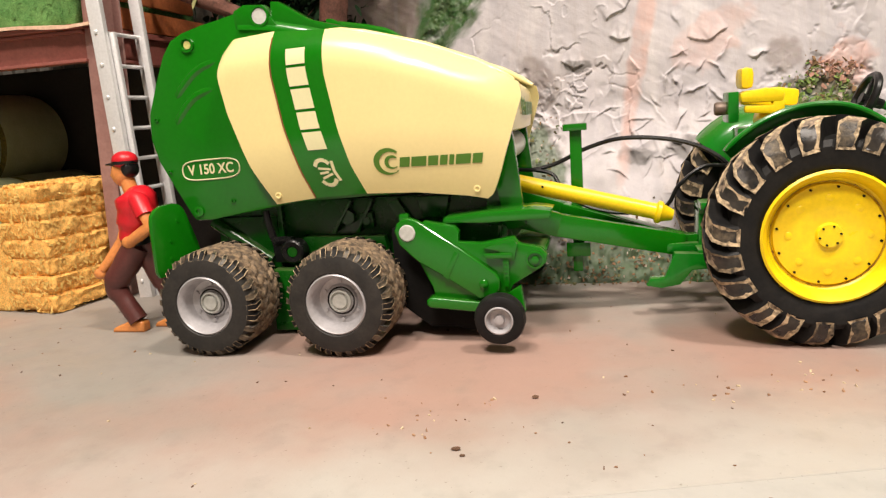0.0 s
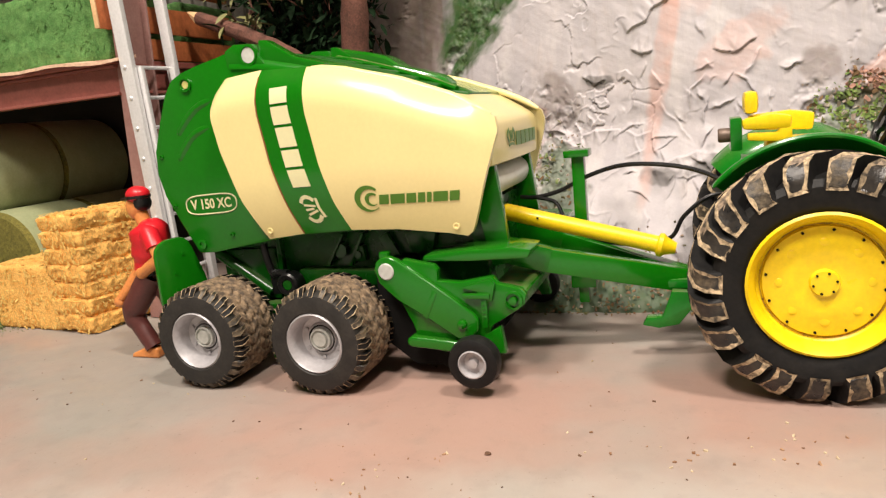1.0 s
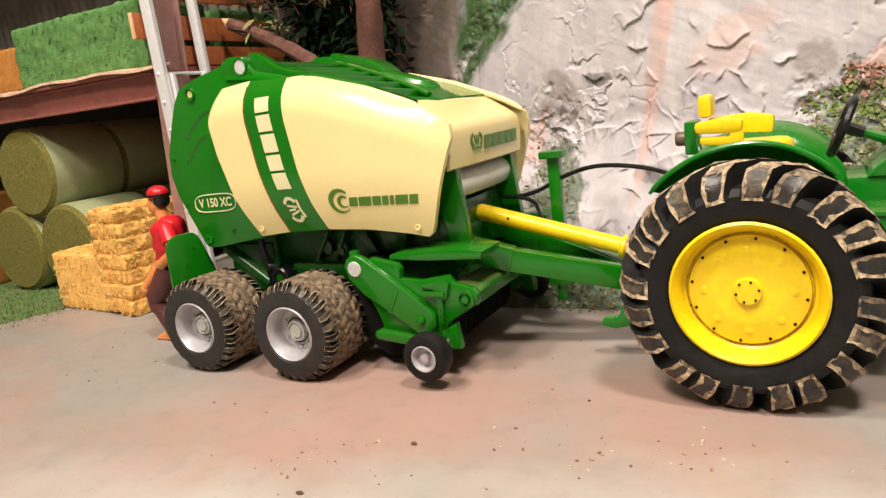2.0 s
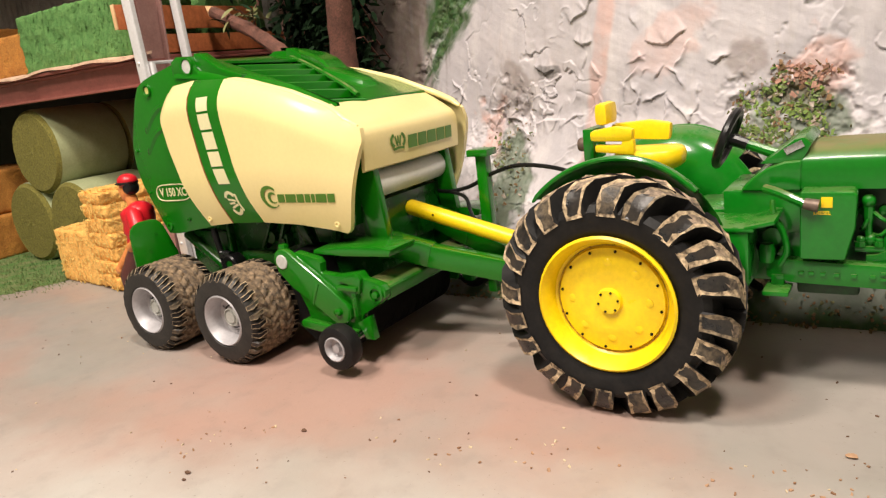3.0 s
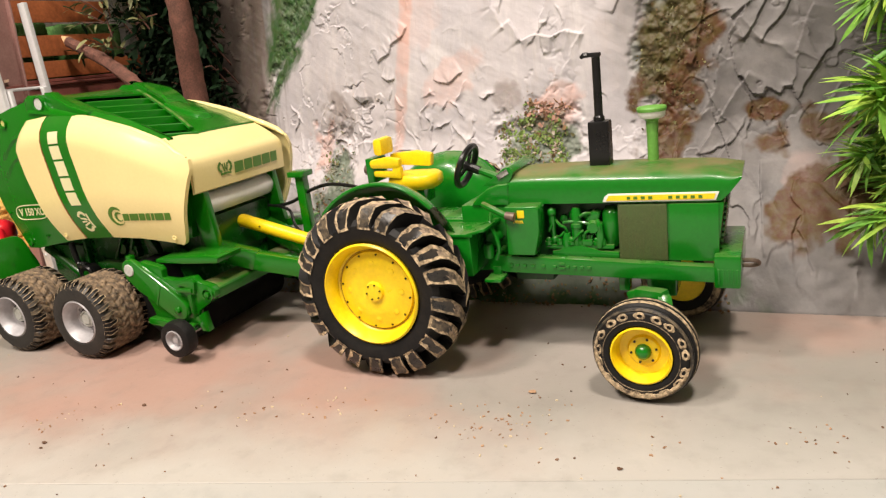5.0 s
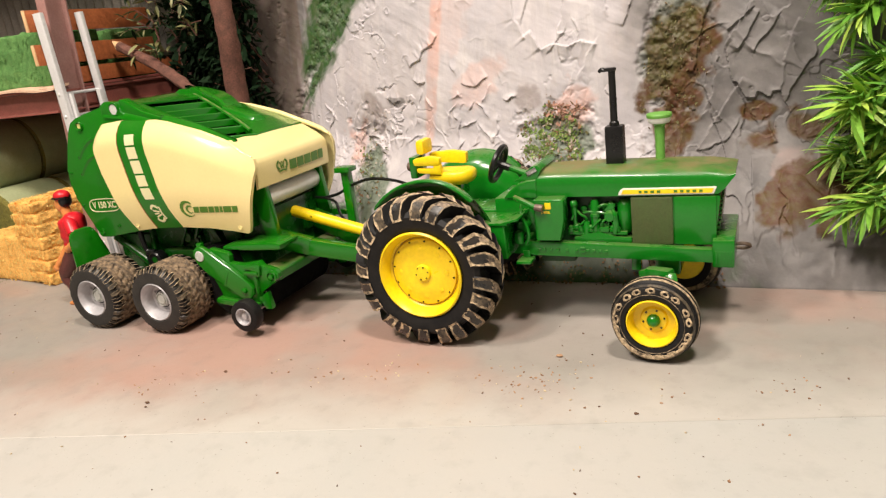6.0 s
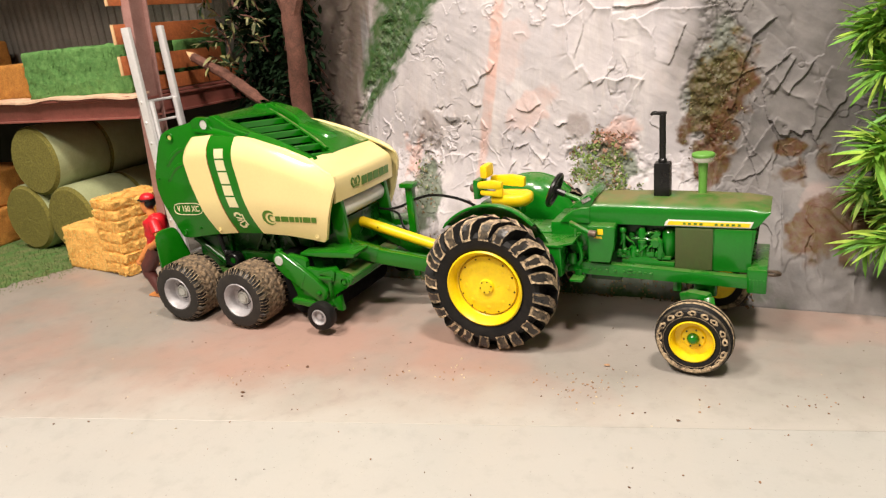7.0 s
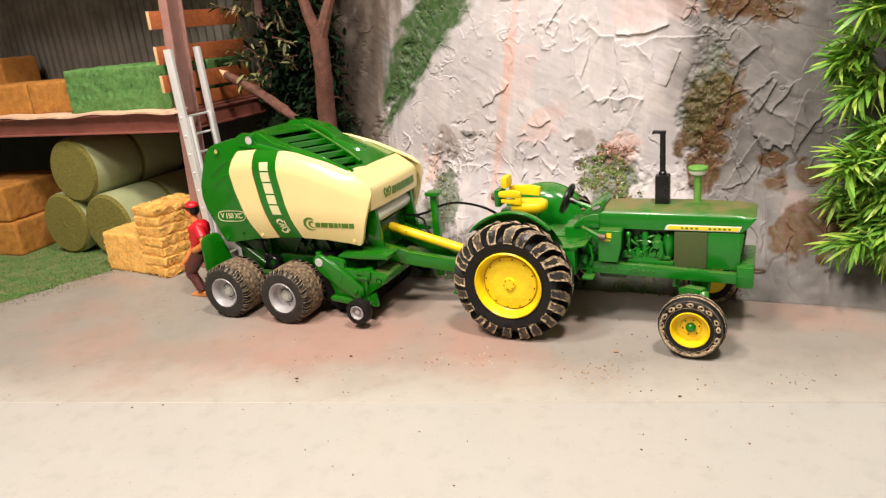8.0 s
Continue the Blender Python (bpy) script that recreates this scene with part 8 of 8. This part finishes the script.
def stick():
    b = tube(bmesh.new(), curve_points([(-0.2700, 0.1500, 0.1500), (-0.3130, 0.1600, 0.1770), (-0.3700, 0.1760, 0.2060), (-0.4290, 0.1890, 0.2300)], 6), [0.0048] * 8 + [0.0058] * 8 + [0.0055] * 3, 10)
    for v in b.verts:
        v.co += Vector((0, 1, 1)) * 0.0010 * noise.noise(v.co * 140)
    t = single("broken_branch", b, M["bark"], (-0.31, 0.16, 0.17), "broken reddish branch leaning across behind the baler", "branch")
    tip = tube(bmesh.new(), [(-0.4290, 0.1890, 0.2300), (-0.4330, 0.1900, 0.2320), (-0.4420, 0.1920, 0.2370)], [0.0055, 0.0042, 0.0006], 7)
    bmesh.ops.translate(tip, verts=tip.verts, vec=(0.31, -0.16, -0.17))
    ob = new("splintered_tip", finish(tip, "splintered_tip", M["plank_end"]))
    ob.parent = t
    tagged(ob, "pale splintered wood")


stick()


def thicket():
    """Dark plastic greenery that fills the corner between barn and wall; its leaf colour includes the corner's shade.
    """
    t = thing("dark_shrub", (-0.36, 0.26, 0.0), "dark green artificial shrub, darkened further for the shaded corner behind the tree", "shrub")
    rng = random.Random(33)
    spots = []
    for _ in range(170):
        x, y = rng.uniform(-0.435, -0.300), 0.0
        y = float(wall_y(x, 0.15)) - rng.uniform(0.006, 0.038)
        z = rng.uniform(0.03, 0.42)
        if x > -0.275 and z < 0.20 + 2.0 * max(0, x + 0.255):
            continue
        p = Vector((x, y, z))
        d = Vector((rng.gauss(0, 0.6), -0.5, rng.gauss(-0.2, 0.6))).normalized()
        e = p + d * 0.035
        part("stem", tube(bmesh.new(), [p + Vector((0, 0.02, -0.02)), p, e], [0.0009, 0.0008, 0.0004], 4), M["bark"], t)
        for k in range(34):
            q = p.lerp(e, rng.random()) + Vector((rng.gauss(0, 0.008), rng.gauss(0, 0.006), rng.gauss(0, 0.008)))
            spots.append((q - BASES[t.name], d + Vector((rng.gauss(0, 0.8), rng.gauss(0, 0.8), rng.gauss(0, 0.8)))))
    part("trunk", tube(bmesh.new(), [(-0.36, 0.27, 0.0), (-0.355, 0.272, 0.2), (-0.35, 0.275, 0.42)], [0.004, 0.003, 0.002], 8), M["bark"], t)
    ob = new("leaves", scatter_leaves("leaves", spots, 0.0140, 0.0052, [M["shaded_leaf"]], 6))
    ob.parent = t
    tagged(ob, "small dark green leaves with the corner's shade in their colour", kind="stuff")


thicket()


# ---- bright artificial bush by the right part of the wall ----
def sprig_mesh(kind, seed):
    rng = random.Random(seed)
    spots = []
    for k in range(32):
        s = k / 32
        a = k * 2.4
        out = Vector((math.cos(a), 0.55 + 0.9 * s, math.sin(a)))
        spots.append((Vector((0, 0.018 * s, 0)), out + Vector((rng.gauss(0, 0.2), rng.gauss(0, 0.2), rng.gauss(0, 0.2)))))
    return scatter_leaves("sprig", spots, 0.030 if kind else 0.025, 0.0034, [M["bush_leaf"], M["bush_leaf"], M["bush_tip"]], seed, 0.18)


def bush(at, ends, label, seed):
    t = thing("artificial_bush", at, label, "bush", "artificial bushes")
    rng = random.Random(seed)
    meshes = [sprig_mesh(k % 2, seed * 10 + k) for k in range(5)]
    for e in ends:
        e = Vector(e)
        mid = Vector(at).lerp(e, 0.55) + Vector((0, 0.006, 0.012))
        c = curve_points([at, mid, e], 5)
        part("stem", tube(bmesh.new(), c, [0.0016 * (1 - 0.6 * i / len(c)) for i in range(len(c))], 5), M["bark"], t)
    for e in ends:
        for k in range(4):
            e2 = Vector(e) + Vector((rng.gauss(0, 0.012), rng.gauss(0, 0.010), rng.gauss(0, 0.012)))
            d = (Vector(e) - Vector(at)).normalized() + Vector((rng.gauss(0, 0.5), rng.gauss(-0.3, 0.4), rng.gauss(-0.1, 0.5)))
            m = Matrix.Translation(e2 - Vector(at)) @ d.to_track_quat("Y", "Z").to_matrix().to_4x4()
            share("sprig", rng.choice(meshes), t, m)
    return t


def bush_ends(lo, hi, n, seed):
    rng = random.Random(seed)
    return [tuple(rng.uniform(a, c) for a, c in zip(lo, hi)) for _ in range(n)]


bush((0.38, 0.195, 0.27), bush_ends((0.265, 0.130, 0.182), (0.42, 0.185, 0.36), 80, 3), "bright green artificial bush hanging by the plaster wall", 3)
bush((0.39, 0.185, 0.11), bush_ends((0.278, 0.130, 0.066), (0.42, 0.178, 0.140), 50, 4), "bright green artificial bush low by the plaster wall", 4)


# ---- rubble strip, moss on the wall, crumbs on the floor ----
def wall_moss(name, cx, cz, rx, rz, slant, count, seed, mats, label, size=0.0017, taper=0.0):
    def place(r):
        while True:
            u, w = r.gauss(0, 0.5), r.gauss(0, 0.5)
            wide = 1.0 - taper * max(-0.6, min(0.9, w))
            lump = noise.noise(Vector(((cx + u * rx) * 90, (cz + w * rz) * 90, seed)))
            if (u / wide) ** 2 + w * w < 1.2 and r.random() < 0.55 + 1.2 * lump:
                break
        z = max(0.004, cz + w * rz)
        x = cx + u * rx + slant * (z - cz)
        y = float(wall_y(x, z)) - 0.0003 - 0.002 * r.random() ** 2
        return Vector((x, y, z)), Vector((r.gauss(0, 0.3), -1, r.gauss(0, 0.3))).normalized()
    v, f, i = flakes(count, place, size, seed, 0.10, len(mats), 0.75, (0.3, 0.75))
    ob = new(name, raw(name, v, f, i, [M[k] for k in mats]))
    tagged(ob, label, "moss", kind="stuff")


wall_moss("moss", 0.042, 0.098, 0.034, 0.040, -0.10, 1400, 41, ("moss_green", "moss_lush", "moss_lush", "moss_brown", "moss_lush", "moss_olive", "moss_pale"), "flaky green and tan moss on the plaster", 0.0014, 0.55)
wall_moss("moss", 0.052, 0.130, 0.018, 0.014, -0.5, 190, 46, ("moss_pink", "moss_brown", "moss_pink", "moss_pale"), "pinkish tan flakes at the tip of the moss", 0.0015)
wall_moss("moss", -0.152, 0.078, 0.026, 0.045, 0.15, 150, 42, ("moss_pale", "moss_olive", "moss_green", "moss_brown"), "flaky tan and green moss on the plaster", 0.0013)
wall_moss("moss", 0.142, 0.160, 0.024, 0.060, 0.16, 150, 43, ("moss_dark", "moss_dark", "moss_olive", "moss_dark"), "brown and green moss streak on the plaster", 0.0010)
wall_moss("moss", -0.070, 0.020, 0.120, 0.030, 0.0, 420, 45, ("moss_brown", "moss_olive", "moss_pale"), "moss and crumbs at the foot of the wall", 0.0010)


def rubble():
    """Loose brown crumbs along the foot of the wall."""
    def place(r):
        x = r.uniform(-0.30, 0.18)
        z = 0.002 + 0.028 * r.random() ** 2
        return Vector((x, float(wall_y(x, z)) - 0.002 - 0.006 * r.random() ** 2, max(0.0008, z - 0.002))), Vector((r.gauss(0, 0.3), -1, 0.6)).normalized()
    v, f, i = flakes(900, place, 0.0008, 61, 0.4, 3, 0.6, (0.4, 0.9))
    ob = new("rubble", raw("rubble", v, f, i, [M["moss_brown"], M["crumb_brown"], M["moss_olive"]]))
    tagged(ob, "brown crumbs and moss along the foot of the wall", "rubble", kind="stuff")


rubble()


def crumbs():
    heaps = ((0.095, -0.023, 0.012, 0.010), (0.066, -0.032, 0.012, 0.006), (0.084, -0.046, 0.016, 0.006), (0.22, -0.019, 0.012, 0.008), (-0.02, -0.046, 0.012, 0.008), (-0.06, -0.053, 0.02, 0.008),
             (-0.156, -0.070, 0.016, 0.006), (-0.157, -0.092, 0.02, 0.006), (-0.174, -0.083, 0.014, 0.008), (0.15, -0.05, 0.03, 0.012))

    def heap_place(r):
        cx, cy, wx, wy = r.choice(heaps[:3] + heaps)
        return Vector((r.gauss(cx, wx), r.gauss(cy, wy), 0.0002)), Vector((0, 0, 1))

    def loose_place(r):
        return Vector((r.uniform(-0.5, 0.5), r.uniform(-0.22, 0.11), 0.0002)), Vector((0, 0, 1))
    for spread, count, size, seed, mats, label in ((heap_place, 150, 0.0006, 71, ("crumb_tan", "crumb_brown", "crumb_tan", "crumb_pale"), "tan and orange crumbs in loose clusters on the floor"),
                                                   (loose_place, 200, 0.0005, 73, ("crumb", "crumb_brown", "crumb", "crumb_pale"), "dark and pale dirt crumbs scattered on the floor")):
        v, f, i = flakes(count, spread, size, seed, 0.40, 4, 0.6, (0.35, 0.9))
        ob = new("floor_crumbs", raw("floor_crumbs", v, f, i, [M[k] for k in mats]))
        tagged(ob, label, "dirt", kind="stuff")
    for x, y, s in ((-0.1279, -0.0634, 0.0012), (-0.1521, -0.1107, 0.0012), (-0.1490, -0.1150, 0.0008), (0.146, -0.060, 0.0010), (0.0897, -0.0029, 0.0018)):
        flat_chip = s > 0.0015
        b = ball(bmesh.new(), (x, y, s * 0.5), s, 10, 0, (1.3, 0.8, 0.22 if flat_chip else 0.6))
        for q in b.verts:
            q.co += Vector((1, 1, 0.5)) * s * 0.4 * noise.noise(q.co * 900)
            q.co.z = max(0.0, q.co.z)
        single("dirt_clod", b, M["crumb_tan"] if flat_chip else M["crumb"], (x, y, 0), "flat tan chip on the floor" if flat_chip else "small dark clod of dirt on the floor", "dirt", "dirt clods")


crumbs()
